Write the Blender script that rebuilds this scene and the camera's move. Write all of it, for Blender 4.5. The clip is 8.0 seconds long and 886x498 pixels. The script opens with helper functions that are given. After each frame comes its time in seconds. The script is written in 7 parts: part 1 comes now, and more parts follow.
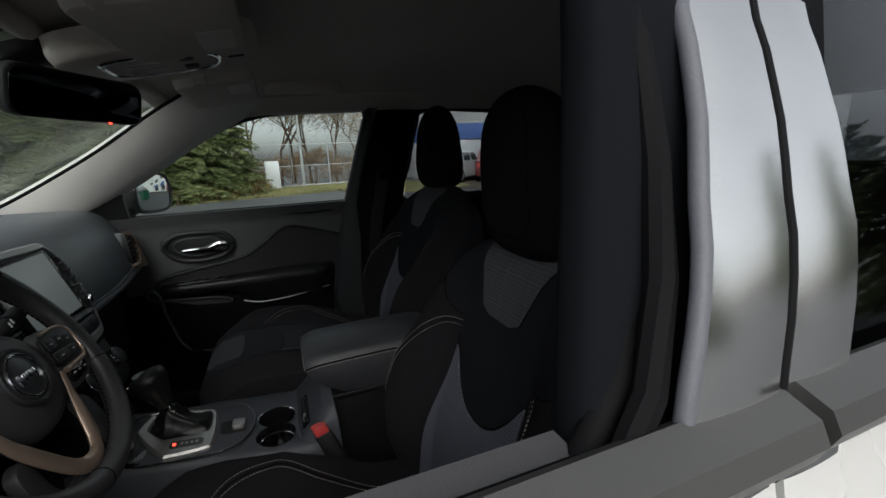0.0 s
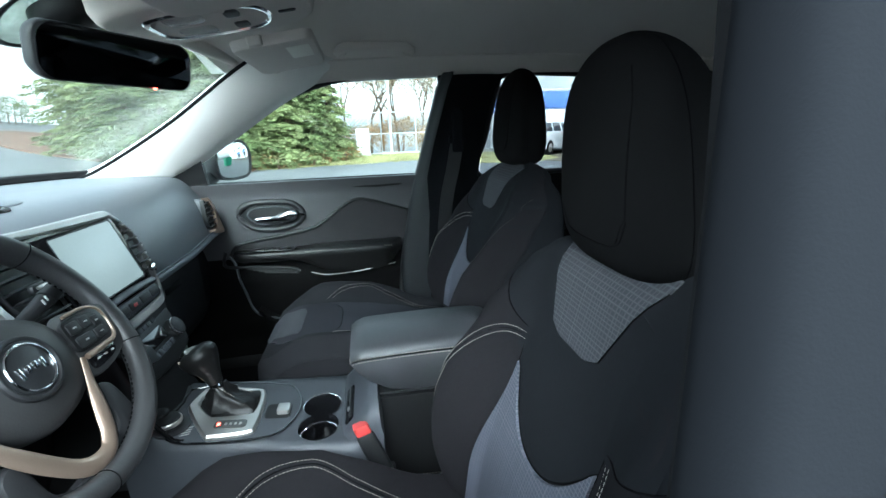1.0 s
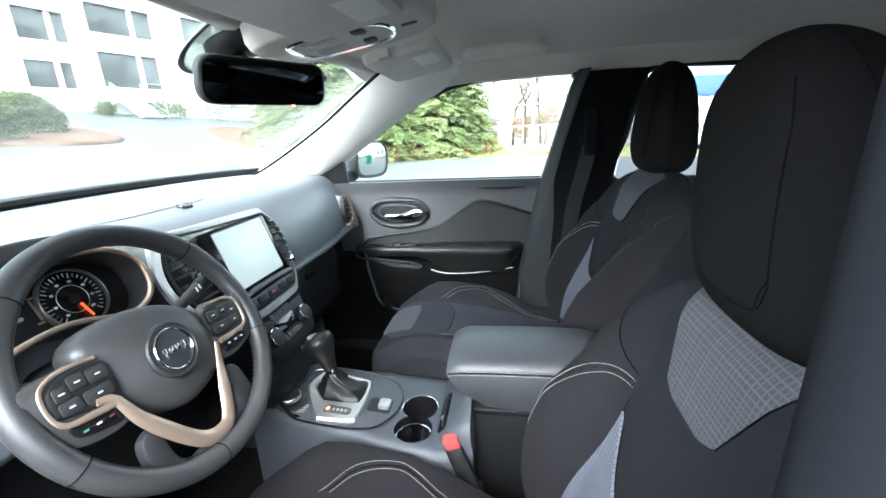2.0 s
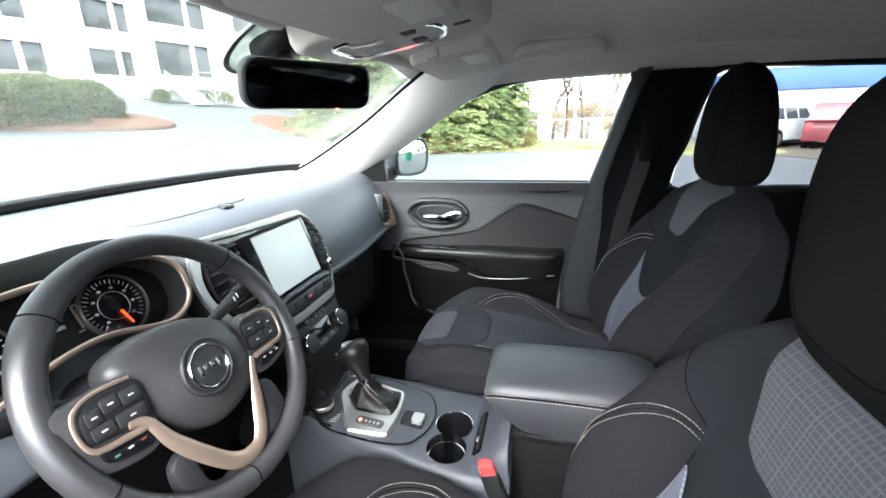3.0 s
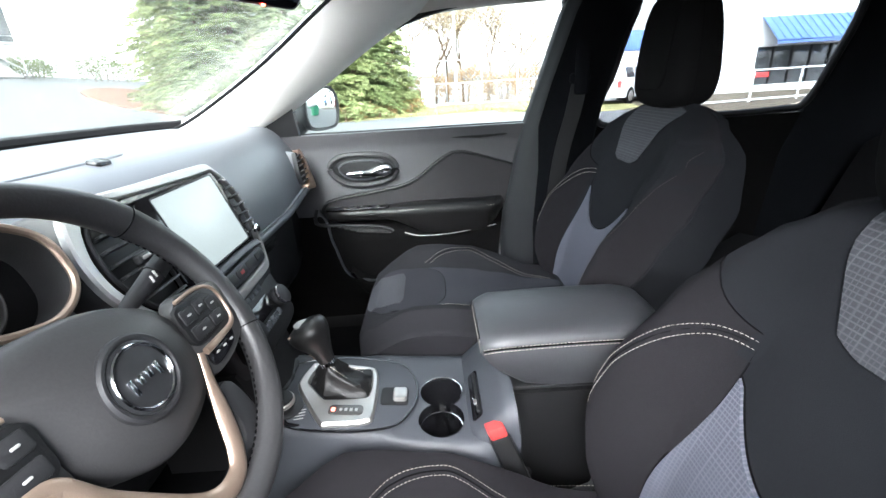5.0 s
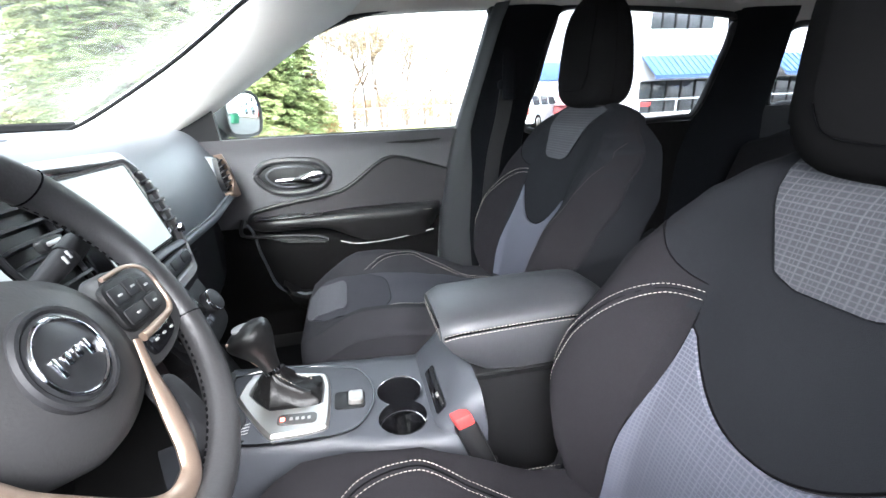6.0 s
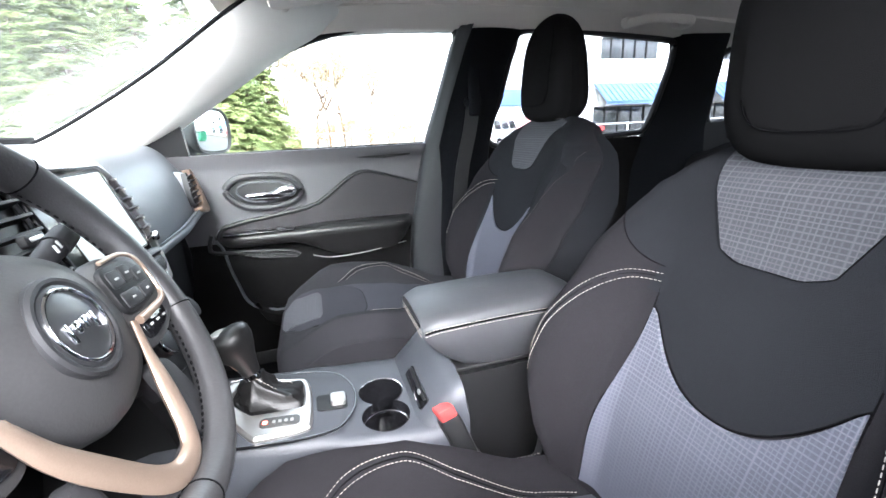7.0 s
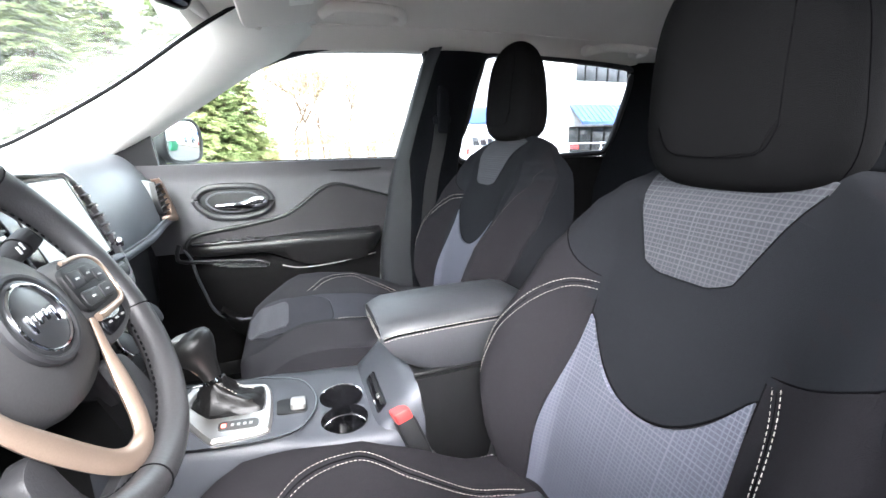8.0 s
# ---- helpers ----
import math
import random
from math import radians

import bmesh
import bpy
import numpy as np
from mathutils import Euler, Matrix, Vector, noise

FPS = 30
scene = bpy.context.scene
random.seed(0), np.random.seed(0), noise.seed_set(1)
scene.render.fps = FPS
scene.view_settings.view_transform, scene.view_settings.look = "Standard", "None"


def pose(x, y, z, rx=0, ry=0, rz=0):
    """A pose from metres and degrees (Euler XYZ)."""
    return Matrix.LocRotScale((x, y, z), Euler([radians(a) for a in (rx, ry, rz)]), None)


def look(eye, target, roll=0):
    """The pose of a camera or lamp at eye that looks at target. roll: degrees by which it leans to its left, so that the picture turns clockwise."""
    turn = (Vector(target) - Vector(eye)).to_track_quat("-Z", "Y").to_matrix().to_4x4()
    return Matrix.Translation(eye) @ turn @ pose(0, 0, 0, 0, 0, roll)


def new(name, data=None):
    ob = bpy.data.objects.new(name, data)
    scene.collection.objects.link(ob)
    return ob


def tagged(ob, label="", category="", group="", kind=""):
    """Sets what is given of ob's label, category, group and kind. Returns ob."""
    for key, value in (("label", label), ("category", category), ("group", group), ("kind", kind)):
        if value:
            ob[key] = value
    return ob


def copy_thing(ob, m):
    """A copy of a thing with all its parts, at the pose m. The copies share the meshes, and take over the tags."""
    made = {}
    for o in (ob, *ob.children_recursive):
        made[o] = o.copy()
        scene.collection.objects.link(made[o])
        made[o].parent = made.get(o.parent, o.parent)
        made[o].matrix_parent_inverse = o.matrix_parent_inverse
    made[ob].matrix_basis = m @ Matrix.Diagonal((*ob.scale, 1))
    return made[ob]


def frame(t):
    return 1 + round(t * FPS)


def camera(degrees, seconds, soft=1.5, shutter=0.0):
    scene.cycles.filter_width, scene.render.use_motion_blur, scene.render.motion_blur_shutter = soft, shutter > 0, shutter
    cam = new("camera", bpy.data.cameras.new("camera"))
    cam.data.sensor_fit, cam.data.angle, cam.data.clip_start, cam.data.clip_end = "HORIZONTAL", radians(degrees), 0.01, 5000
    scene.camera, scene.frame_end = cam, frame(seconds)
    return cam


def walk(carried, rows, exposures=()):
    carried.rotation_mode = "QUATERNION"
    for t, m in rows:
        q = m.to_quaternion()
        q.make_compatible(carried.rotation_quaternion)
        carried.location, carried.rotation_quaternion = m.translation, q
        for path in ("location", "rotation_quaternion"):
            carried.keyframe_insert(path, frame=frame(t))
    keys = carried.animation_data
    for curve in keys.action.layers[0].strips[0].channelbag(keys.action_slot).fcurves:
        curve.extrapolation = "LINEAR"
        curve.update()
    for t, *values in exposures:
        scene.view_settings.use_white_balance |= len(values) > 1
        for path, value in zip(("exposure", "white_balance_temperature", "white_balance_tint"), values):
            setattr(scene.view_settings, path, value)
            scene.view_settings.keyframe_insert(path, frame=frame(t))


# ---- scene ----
# Axes: x towards the tail of the car, y towards its passenger side, z up; the ground is z = 0.
cam = camera(93.7, 8.0)
PATH = [
    (0, (0.3109, -0.9791, 1.3043), (1.0120, 0.8429, 0.8698), -2.89),
    (0.5, (0.3278, -0.8994, 1.3085), (0.9618, 0.9214, 0.7770), -3.94),
    (1, (0.3865, -0.8535, 1.3095), (0.7031, 1.0424, 0.7569), -2.05),
    (1.5, (0.4244, -0.8317, 1.3228), (0.4274, 1.0875, 0.7602), -1.87),
    (2, (0.4429, -0.8096, 1.3393), (0.1249, 1.0834, 0.7777), -2.74),
    (3.5, (0.3805, -0.7268, 1.3708), (-0.0966, 1.1141, 0.7517), -1.76),
    (4, (0.3372, -0.6916, 1.3520), (-0.0228, 1.1565, 0.6774), -3.22),
    (4.5, (0.2925, -0.6699, 1.3209), (0.1089, 1.1754, 0.5718), -3.83),
    (6, (0.2030, -0.6680, 1.2232), (0.5866, 1.1827, 0.5692), -2.50),
    (6.5, (0.1827, -0.6831, 1.2039), (0.6726, 1.1667, 0.6226), -2.69),
    (7, (0.1739, -0.7038, 1.1950), (0.7227, 1.1373, 0.6389), -2.69),
    (7.5, (0.1752, -0.7310, 1.1907), (0.7605, 1.1069, 0.6618), -1.89),
    (8, (0.1942, -0.7545, 1.1974), (0.8489, 1.0697, 0.7040), -1.18),
]
EXPOSURES = [
    (0.0, 0.5, 6300, 8), (0.5, 1.80, 5500, -3), (1.0, 3.08, 5350, -4), (1.5, 3.67, 5500, -1), (2.0, 3.95, 5700, 3),
    (3.5, 3.78, 6050, 9), (4.5, 3.76, 6000, 9), (6.0, 4.27, 6000, 11), (7.0, 4.52, 6000, 12), (8.0, 4.55, 6100, 12),
]
walk(cam, [(t, look(eye, target, roll)) for t, eye, target, roll in PATH], EXPOSURES)

# ---- light ----
world = bpy.data.worlds.new("sky_world")
scene.world = world
world.use_nodes = True
wn, wl = world.node_tree.nodes, world.node_tree.links
sky = wn.new("ShaderNodeTexSky")
sky.sky_type = "NISHITA"
sky.sun_disc = False
sky.sun_elevation, sky.sun_rotation = radians(38), radians(200)
sky.air_density, sky.dust_density = 1.0, 4.0
grey = wn.new("ShaderNodeHueSaturation")
grey.inputs["Saturation"].default_value = 0.22
wl.new(sky.outputs["Color"], grey.inputs["Color"])
wl.new(grey.outputs["Color"], wn["Background"].inputs["Color"])
wn["Background"].inputs["Strength"].default_value = 0.15
sun = new("sun", bpy.data.lights.new("sun", "SUN"))
sun.data.energy, sun.data.angle, sun.data.color = 0.75, radians(25), (1.0, 0.96, 0.9)
sun.matrix_world = look((0, 0, 30), (-6.0, 16.0, 16.0))

# ---- materials ----


def mat(name, color, rough=0.6, metal=0.0, spec=0.5, grain=0.0, grain_size=400.0, stain=0.15, stain_size=6.0, coat=0.0, detail=2.0, sheen=0.0):
    """A surface with colour variation at two scales and a fine relief."""
    m = bpy.data.materials.new(name)
    m.use_nodes = True
    n, l = m.node_tree.nodes, m.node_tree.links
    b = n["Principled BSDF"]
    b.inputs["Roughness"].default_value, b.inputs["Metallic"].default_value = rough, metal
    b.inputs["Specular IOR Level"].default_value = spec
    b.inputs["Coat Weight"].default_value = coat
    b.inputs["Sheen Weight"].default_value = sheen
    tc = n.new("ShaderNodeTexCoord")
    big, fine = n.new("ShaderNodeTexNoise"), n.new("ShaderNodeTexNoise")
    big.inputs["Scale"].default_value, big.inputs["Detail"].default_value = stain_size, 4.0
    fine.inputs["Scale"].default_value, fine.inputs["Detail"].default_value = grain_size, detail
    l.new(tc.outputs["Object"], big.inputs["Vector"])
    l.new(tc.outputs["Object"], fine.inputs["Vector"])
    both = n.new("ShaderNodeMath")
    both.operation = "ADD"
    l.new(big.outputs["Fac"], both.inputs[0])
    l.new(fine.outputs["Fac"], both.inputs[1])
    ramp = n.new("ShaderNodeMapRange")
    ramp.inputs["From Min"].default_value, ramp.inputs["From Max"].default_value = 0.6, 1.4
    ramp.inputs["To Min"].default_value, ramp.inputs["To Max"].default_value = 1 - stain, 1 + stain
    l.new(both.outputs[0], ramp.inputs["Value"])
    mul = n.new("ShaderNodeVectorMath")
    mul.operation = "SCALE"
    mul.inputs[0].default_value = color
    l.new(ramp.outputs["Result"], mul.inputs["Scale"])
    l.new(mul.outputs[0], b.inputs["Base Color"])
    rr = n.new("ShaderNodeMapRange")
    rr.inputs["To Min"].default_value, rr.inputs["To Max"].default_value = max(rough - 0.08, 0.02), min(rough + 0.08, 1)
    l.new(big.outputs["Fac"], rr.inputs["Value"])
    l.new(rr.outputs["Result"], b.inputs["Roughness"])
    if grain:
        bump = n.new("ShaderNodeBump")
        bump.inputs["Strength"].default_value, bump.inputs["Distance"].default_value = grain, 0.001
        l.new(fine.outputs["Fac"], bump.inputs["Height"])
        l.new(bump.outputs["Normal"], b.inputs["Normal"])
    return m


def woven(name, base, line, pitch, axes, fade=None):
    """Upholstery with a woven grid of pale threads. fade: (axis, from, to), where the threads thin out."""
    m = mat(name, base, 0.95, 0, 0.12, 0.5, 900, 0.12, 8)
    n, l = m.node_tree.nodes, m.node_tree.links
    b = n["Principled BSDF"]
    old = b.inputs["Base Color"].links[0].from_socket
    tc = n.new("ShaderNodeTexCoord")
    sep = n.new("ShaderNodeSeparateXYZ")
    l.new(tc.outputs["Object"], sep.inputs[0])
    lines = []
    for k, axis in enumerate(axes):
        coarse = n.new("ShaderNodeTexNoise")
        coarse.noise_dimensions = "1D"
        coarse.inputs["Scale"].default_value, coarse.inputs["Detail"].default_value = 55.0, 0.0
        l.new(sep.outputs[axis], coarse.inputs["W"])
        a = n.new("ShaderNodeMath")
        a.operation = "MULTIPLY_ADD"
        a.inputs[1].default_value = 1 / pitch
        l.new(sep.outputs[axis], a.inputs[0])
        sc = n.new("ShaderNodeMath")
        sc.operation = "MULTIPLY"
        sc.inputs[1].default_value = 0.45 if k else 1.5
        l.new(coarse.outputs["Fac"], sc.inputs[0])
        l.new(sc.outputs[0], a.inputs[2])
        f = n.new("ShaderNodeMath")
        f.operation = "PINGPONG"
        f.inputs[1].default_value = 0.5
        l.new(a.outputs[0], f.inputs[0])
        r = n.new("ShaderNodeMapRange")
        r.interpolation_type = "SMOOTHSTEP"
        r.inputs["From Min"].default_value, r.inputs["From Max"].default_value = (0.22, 0.50) if k == 0 else (0.26, 0.50)
        l.new(f.outputs[0], r.inputs["Value"])
        vary = n.new("ShaderNodeTexNoise")
        vary.noise_dimensions = "1D"
        vary.inputs["Scale"].default_value, vary.inputs["Detail"].default_value = (160.0, 1.0) if k == 0 else (60.0, 1.0)
        l.new(sep.outputs[axis], vary.inputs["W"])
        vr = n.new("ShaderNodeMapRange")
        vr.inputs["From Min"].default_value, vr.inputs["From Max"].default_value = 0.3, 0.7
        vr.inputs["To Min"].default_value, vr.inputs["To Max"].default_value = 0.25 if k == 0 else 0.65, 1.0
        l.new(vary.outputs["Fac"], vr.inputs["Value"])
        vm = n.new("ShaderNodeMath")
        vm.operation = "MULTIPLY"
        l.new(r.outputs["Result"], vm.inputs[0])
        l.new(vr.outputs["Result"], vm.inputs[1])
        lines.append(vm.outputs[0])
    mx = n.new("ShaderNodeMath")
    mx.operation = "MAXIMUM"
    l.new(lines[0], mx.inputs[0])
    l.new(lines[1], mx.inputs[1])
    fac = mx.outputs[0]
    if fade:
        fr = n.new("ShaderNodeMapRange")
        fr.inputs["From Min"].default_value, fr.inputs["From Max"].default_value = fade[1], fade[2]
        fr.inputs["To Min"].default_value, fr.inputs["To Max"].default_value = 0.12, 1.0
        l.new(sep.outputs[fade[0]], fr.inputs["Value"])
        mm = n.new("ShaderNodeMath")
        mm.operation = "MULTIPLY"
        l.new(fac, mm.inputs[0])
        l.new(fr.outputs["Result"], mm.inputs[1])
        fac = mm.outputs[0]
    mix = n.new("ShaderNodeMix")
    mix.data_type = "RGBA"
    l.new(fac, mix.inputs["Factor"])
    l.new(old, mix.inputs[6])
    mix.inputs[7].default_value = (*line, 1)
    l.new(mix.outputs[2], b.inputs["Base Color"])
    bump = n.new("ShaderNodeBump")
    bump.inputs["Strength"].default_value, bump.inputs["Distance"].default_value = 0.5, 0.0008
    l.new(fac, bump.inputs["Height"])
    l.new(bump.outputs["Normal"], b.inputs["Normal"])
    return m


def pane_mat(name, tint, haze=0.0, gloss=0.5):
    """Window glass: tinted see-through with Fresnel gloss, and a pale haze for dust and veiling glare."""
    m = bpy.data.materials.new(name)
    m.use_nodes = True
    n, l = m.node_tree.nodes, m.node_tree.links
    n.remove(n["Principled BSDF"])
    tr, gl, lw, mx = n.new("ShaderNodeBsdfTransparent"), n.new("ShaderNodeBsdfGlossy"), n.new("ShaderNodeLayerWeight"), n.new("ShaderNodeMixShader")
    tr.inputs["Color"].default_value = (*tint, 1)
    gl.inputs["Roughness"].default_value = 0.02
    pw, sc = n.new("ShaderNodeMath"), n.new("ShaderNodeMath")
    pw.operation, sc.operation = "POWER", "MULTIPLY_ADD"
    pw.inputs[1].default_value, sc.inputs[1].default_value, sc.inputs[2].default_value = 5.0, gloss, 0.024
    l.new(lw.outputs["Facing"], pw.inputs[0])
    l.new(pw.outputs[0], sc.inputs[0])
    l.new(sc.outputs[0], mx.inputs[0])
    l.new(tr.outputs[0], mx.inputs[1])
    l.new(gl.outputs[0], mx.inputs[2])
    end = mx
    if haze:
        df, m2, tx = n.new("ShaderNodeBsdfDiffuse"), n.new("ShaderNodeMixShader"), n.new("ShaderNodeTexNoise")
        df.inputs["Color"].default_value = (0.74, 0.75, 0.73, 1)
        tx.inputs["Scale"].default_value = 3.0
        mr = n.new("ShaderNodeMapRange")
        mr.inputs["To Min"].default_value, mr.inputs["To Max"].default_value = 0.3 * haze, 1.7 * haze
        l.new(tx.outputs["Fac"], mr.inputs["Value"])
        l.new(mr.outputs["Result"], m2.inputs[0])
        l.new(mx.outputs[0], m2.inputs[1])
        l.new(df.outputs[0], m2.inputs[2])
        end = m2
    l.new(end.outputs[0], n["Material Output"].inputs["Surface"])
    return m


def glow(name, color, strength):
    m = mat(name, tuple(0.1 * c for c in color), 0.4)
    b = m.node_tree.nodes["Principled BSDF"]
    b.inputs["Emission Color"].default_value, b.inputs["Emission Strength"].default_value = (*color, 1), strength
    return m


FABRIC = mat("charcoal_cloth", (0.0122, 0.0128, 0.0147), 0.97, 0, 0.04, 0.6, 1100, 0.2, 7)
FABRIC_SIDE = mat("bolster_cloth", (0.0132, 0.0124, 0.0139), 0.97, 0, 0.04, 0.5, 900, 0.2, 7)
FABRIC_MID = mat("grey_cloth", (0.040, 0.041, 0.048), 0.97, 0, 0.04, 0.6, 1000, 0.15, 8)
FABRIC_FRONT = mat("dark_grey_cloth", (0.030, 0.030, 0.035), 0.97, 0, 0.04, 0.6, 1000, 0.15, 8)
CUSHION_CLOTH = mat("dark_cushion_cloth", (0.021, 0.0205, 0.023), 0.97, 0, 0.04, 0.6, 1000, 0.15, 8)
BOOT = mat("soft_black_leather", (0.0075, 0.0073, 0.0073), 0.42, 0, 0.35, 0.3, 300, 0.2, 20)
MOULDING = mat("dark_satin_moulding", (0.075, 0.074, 0.071), 0.35, 0.4, 0.5, 0.05, 900, 0.1, 8)
MESH_TOP = woven("woven_patch", (0.038, 0.039, 0.044), (0.070, 0.071, 0.078), 0.0058, (1, 2))
MESH_LOW = woven("woven_insert", (0.066, 0.069, 0.087), (0.116, 0.119, 0.142), 0.0056, (1, 2), (2, 0.08, 0.32))
MESH_SEAT = woven("woven_cushion_patch", (0.050, 0.051, 0.058), (0.074, 0.074, 0.082), 0.0042, (1, 0))
FABRIC_DIM = mat("dimmed_bench_cloth", (0.0092, 0.0092, 0.0098), 0.97, 0, 0.04, 0.6, 1200, 0.15, 7)
HEAD_CLOTH = mat("black_headrest_cloth", (0.0062, 0.0061, 0.0064), 0.97, 0, 0.04, 0.6, 1200, 0.15, 7)
FABRIC_DOOR = mat("door_insert_cloth", (0.036, 0.034, 0.036), 0.95, 0, 0.1, 0.6, 1000, 0.12, 7)
LOWTRIM = mat("matt_black_lower_plastic", (0.0042, 0.0040, 0.0040), 0.88, 0, 0.08, 0.4, 600, 0.2, 6)
PILLAR_GREY = mat("grey_pillar_trim", (0.0135, 0.0147, 0.0168), 0.6, 0, 0.35, 0.3, 800, 0.1, 5)
BADGE = mat("satin_black_badge", (0.030, 0.031, 0.033), 0.32, 0.3, 0.5, 0, 300, 0.1, 6)
THREAD_DIM = mat("dull_brown_thread", (0.075, 0.058, 0.055), 0.9, 0, 0.1)
THREAD = mat("pale_thread", (0.30, 0.27, 0.235), 0.8)
SEAM = mat("dark_seam", (0.0035, 0.0035, 0.004), 1.0, 0, 0.02)
LEATHER = mat("black_leather", (0.035, 0.0345, 0.0352), 0.45, 0, 0.4, 0.15, 420, 0.15, 9)
RIM_LEATHER = mat("smooth_black_rim_leather", (0.028, 0.0275, 0.0285), 0.42, 0, 0.5, 0.2, 420, 0.2, 9)
LEATHER_LID = mat("armrest_leatherette", (0.030, 0.031, 0.034), 0.48, 0, 0.5, 0.4, 500, 0.12, 6)
DASH = mat("dash_soft_plastic", (0.105, 0.113, 0.125), 0.46, 0, 0.5, 0.3, 700, 0.1, 5)
PLASTIC = mat("grained_plastic", (0.0165, 0.0165, 0.018), 0.52, 0, 0.4, 0.2, 650, 0.15, 6)
DOOR_SOFT = mat("door_soft_trim", (0.064, 0.063, 0.067), 0.58, 0, 0.35, 0.5, 700, 0.12, 6)
DARK = mat("black_plastic", (0.0065, 0.0065, 0.007), 0.5, 0, 0.35, 0.3, 600, 0.15, 6)
GLOSS = mat("gloss_black", (0.006, 0.006, 0.007), 0.12, 0, 0.5, 0, 300, 0.1, 6)
CONSOLE = mat("console_plastic", (0.037, 0.040, 0.047), 0.52, 0, 0.5, 0.35, 600, 0.12, 6)
CHROME = mat("chrome", (0.82, 0.82, 0.84), 0.12, 1.0, 0.5, 0, 300, 0.05, 20)
SATIN = mat("satin_silver", (0.56, 0.54, 0.52), 0.44, 1.0, 0.5, 0.05, 800, 0.08, 12)
SILVERPAINT = mat("silver_paint", (0.33, 0.33, 0.325), 0.35, 0.35, 0.5, 0.04, 900, 0.06, 10, coat=0.3)
BRONZE = mat("champagne_trim", (0.365, 0.272, 0.212), 0.36, 0.7, 0.5, 0.05, 900, 0.08, 10)
LINER = mat("headliner_cloth", (0.62, 0.57, 0.525), 0.95, 0, 0.15, 0.5, 900, 0.08, 3, sheen=0.1)
PILLAR = mat("pale_pillar_trim", (0.72, 0.70, 0.665), 0.7, 0, 0.3, 0.4, 800, 0.06, 4)
CARPET = mat("black_carpet", (0.005, 0.005, 0.0055), 1.0, 0, 0.1, 1.0, 500, 0.35, 10)
BELT = mat("seat_belt_webbing", (0.012, 0.012, 0.013), 0.8, 0, 0.35, 0.6, 1500, 0.15, 8)
RED = mat("red_button", (0.42, 0.040, 0.038), 0.4)
RED_LIT = glow("red_lamp", (1.0, 0.05, 0.03), 3.0)
ORANGE = glow("orange_needle", (0.9, 0.10, 0.02), 0.12)
WHITE_MARK = mat("white_print", (0.38, 0.38, 0.37), 0.6)
GREEN_MARK = mat("green_print", (0.045, 0.17, 0.10), 0.6)
RED_PRINT = mat("dark_red_print", (0.14, 0.02, 0.02), 0.6)
PAPER = mat("printed_label", (0.75, 0.73, 0.66), 0.7)
SCREEN = glow("lit_display", (0.80, 0.90, 0.86), 0.050)
SCREEN.node_tree.nodes["Principled BSDF"].inputs["Specular IOR Level"].default_value = 0.6
MIRROR = mat("mirror_glass", (0.42, 0.44, 0.44), 0.02, 1.0, 0.5, 0, 100, 0.01, 3)
DIMMIRROR = mat("dimming_mirror_glass", (0.05, 0.055, 0.06), 0.03, 1.0, 0.5, 0, 100, 0.01, 3)
BODY = mat("pale_car_paint", (0.66, 0.65, 0.62), 0.28, 0.2, 0.5, 0, 900, 0.012, 1.5, coat=0.7)
# Gloss black film drawn as bright metal to carry the sky's reflection.
BODY_SATIN = mat("pillar_cover_film", (0.80, 0.79, 0.77), 0.18, 1.0, 0.5, 0.03, 900, 0.06, 8)
PILLAR_DARK = mat("dark_pillar_trim", (0.0062, 0.0068, 0.0082), 0.85, 0, 0.05, 0.08, 900, 0.1, 5)
RUBBER = mat("weatherstrip_rubber", (0.003, 0.003, 0.0035), 0.8, 0, 0.15, 0.3, 500, 0.2, 9)
RUN = mat("grey_run_channel_rubber", (0.095, 0.096, 0.110), 0.55, 0, 0.4, 0.2, 500, 0.15, 9)
# The windshield's haze also stands in for the veil of the reflected dash.
WINDSHIELD = pane_mat("windshield_glass", (0.88, 0.91, 0.885), 0.13, 0.12)
SIDE_GLASS = pane_mat("side_glass", (0.90, 0.94, 0.92))
TINTED = pane_mat("tinted_rear_glass", (0.55, 0.57, 0.58), 0.0, 0.9)
FRIT = pane_mat("printed_glass_patch", (0.66, 0.70, 0.67), 0.35)
LENS = pane_mat("lamp_lens", (0.85, 0.86, 0.86), 0.15)
ASPHALT = mat("wet_asphalt", (0.085, 0.087, 0.090), 0.62, 0, 0.35, 0.8, 40, 0.35, 0.35)
BARK = mat("bark", (0.12, 0.085, 0.06), 0.95, 0, 0.2, 0.8, 30, 0.3, 4)
NEEDLES = mat("conifer_needles", (0.150, 0.190, 0.080), 0.8, 0, 0.2, 0, 40, 0.5, 2.5)
NEEDLES_B = mat("pale_conifer_needles", (0.205, 0.235, 0.105), 0.8, 0, 0.2, 0, 40, 0.5, 2.5)
LEAF = mat("hedge_leaf", (0.105, 0.125, 0.045), 0.75, 0, 0.3, 0, 40, 0.5, 3)
TAN = mat("tan_leaf", (0.26, 0.205, 0.135), 0.85, 0, 0.2, 0, 40, 0.4, 3)
RUST = mat("autumn_leaf", (0.26, 0.16, 0.075), 0.85, 0, 0.2, 0, 40, 0.4, 3)
# Tan gravel, its colour darkened for the tinted glass in front of it.
GRAVEL = mat("damp_tan_gravel", (0.105, 0.088, 0.066), 0.9, 0, 0.15, 0.8, 30, 0.35, 0.6)
GRASS = mat("winter_grass", (0.20, 0.19, 0.09), 0.95, 0, 0.1, 0.6, 25, 0.4, 0.8)
MULCH = mat("bark_mulch", (0.13, 0.075, 0.05), 0.95, 0, 0.1, 0.8, 30, 0.4, 2)
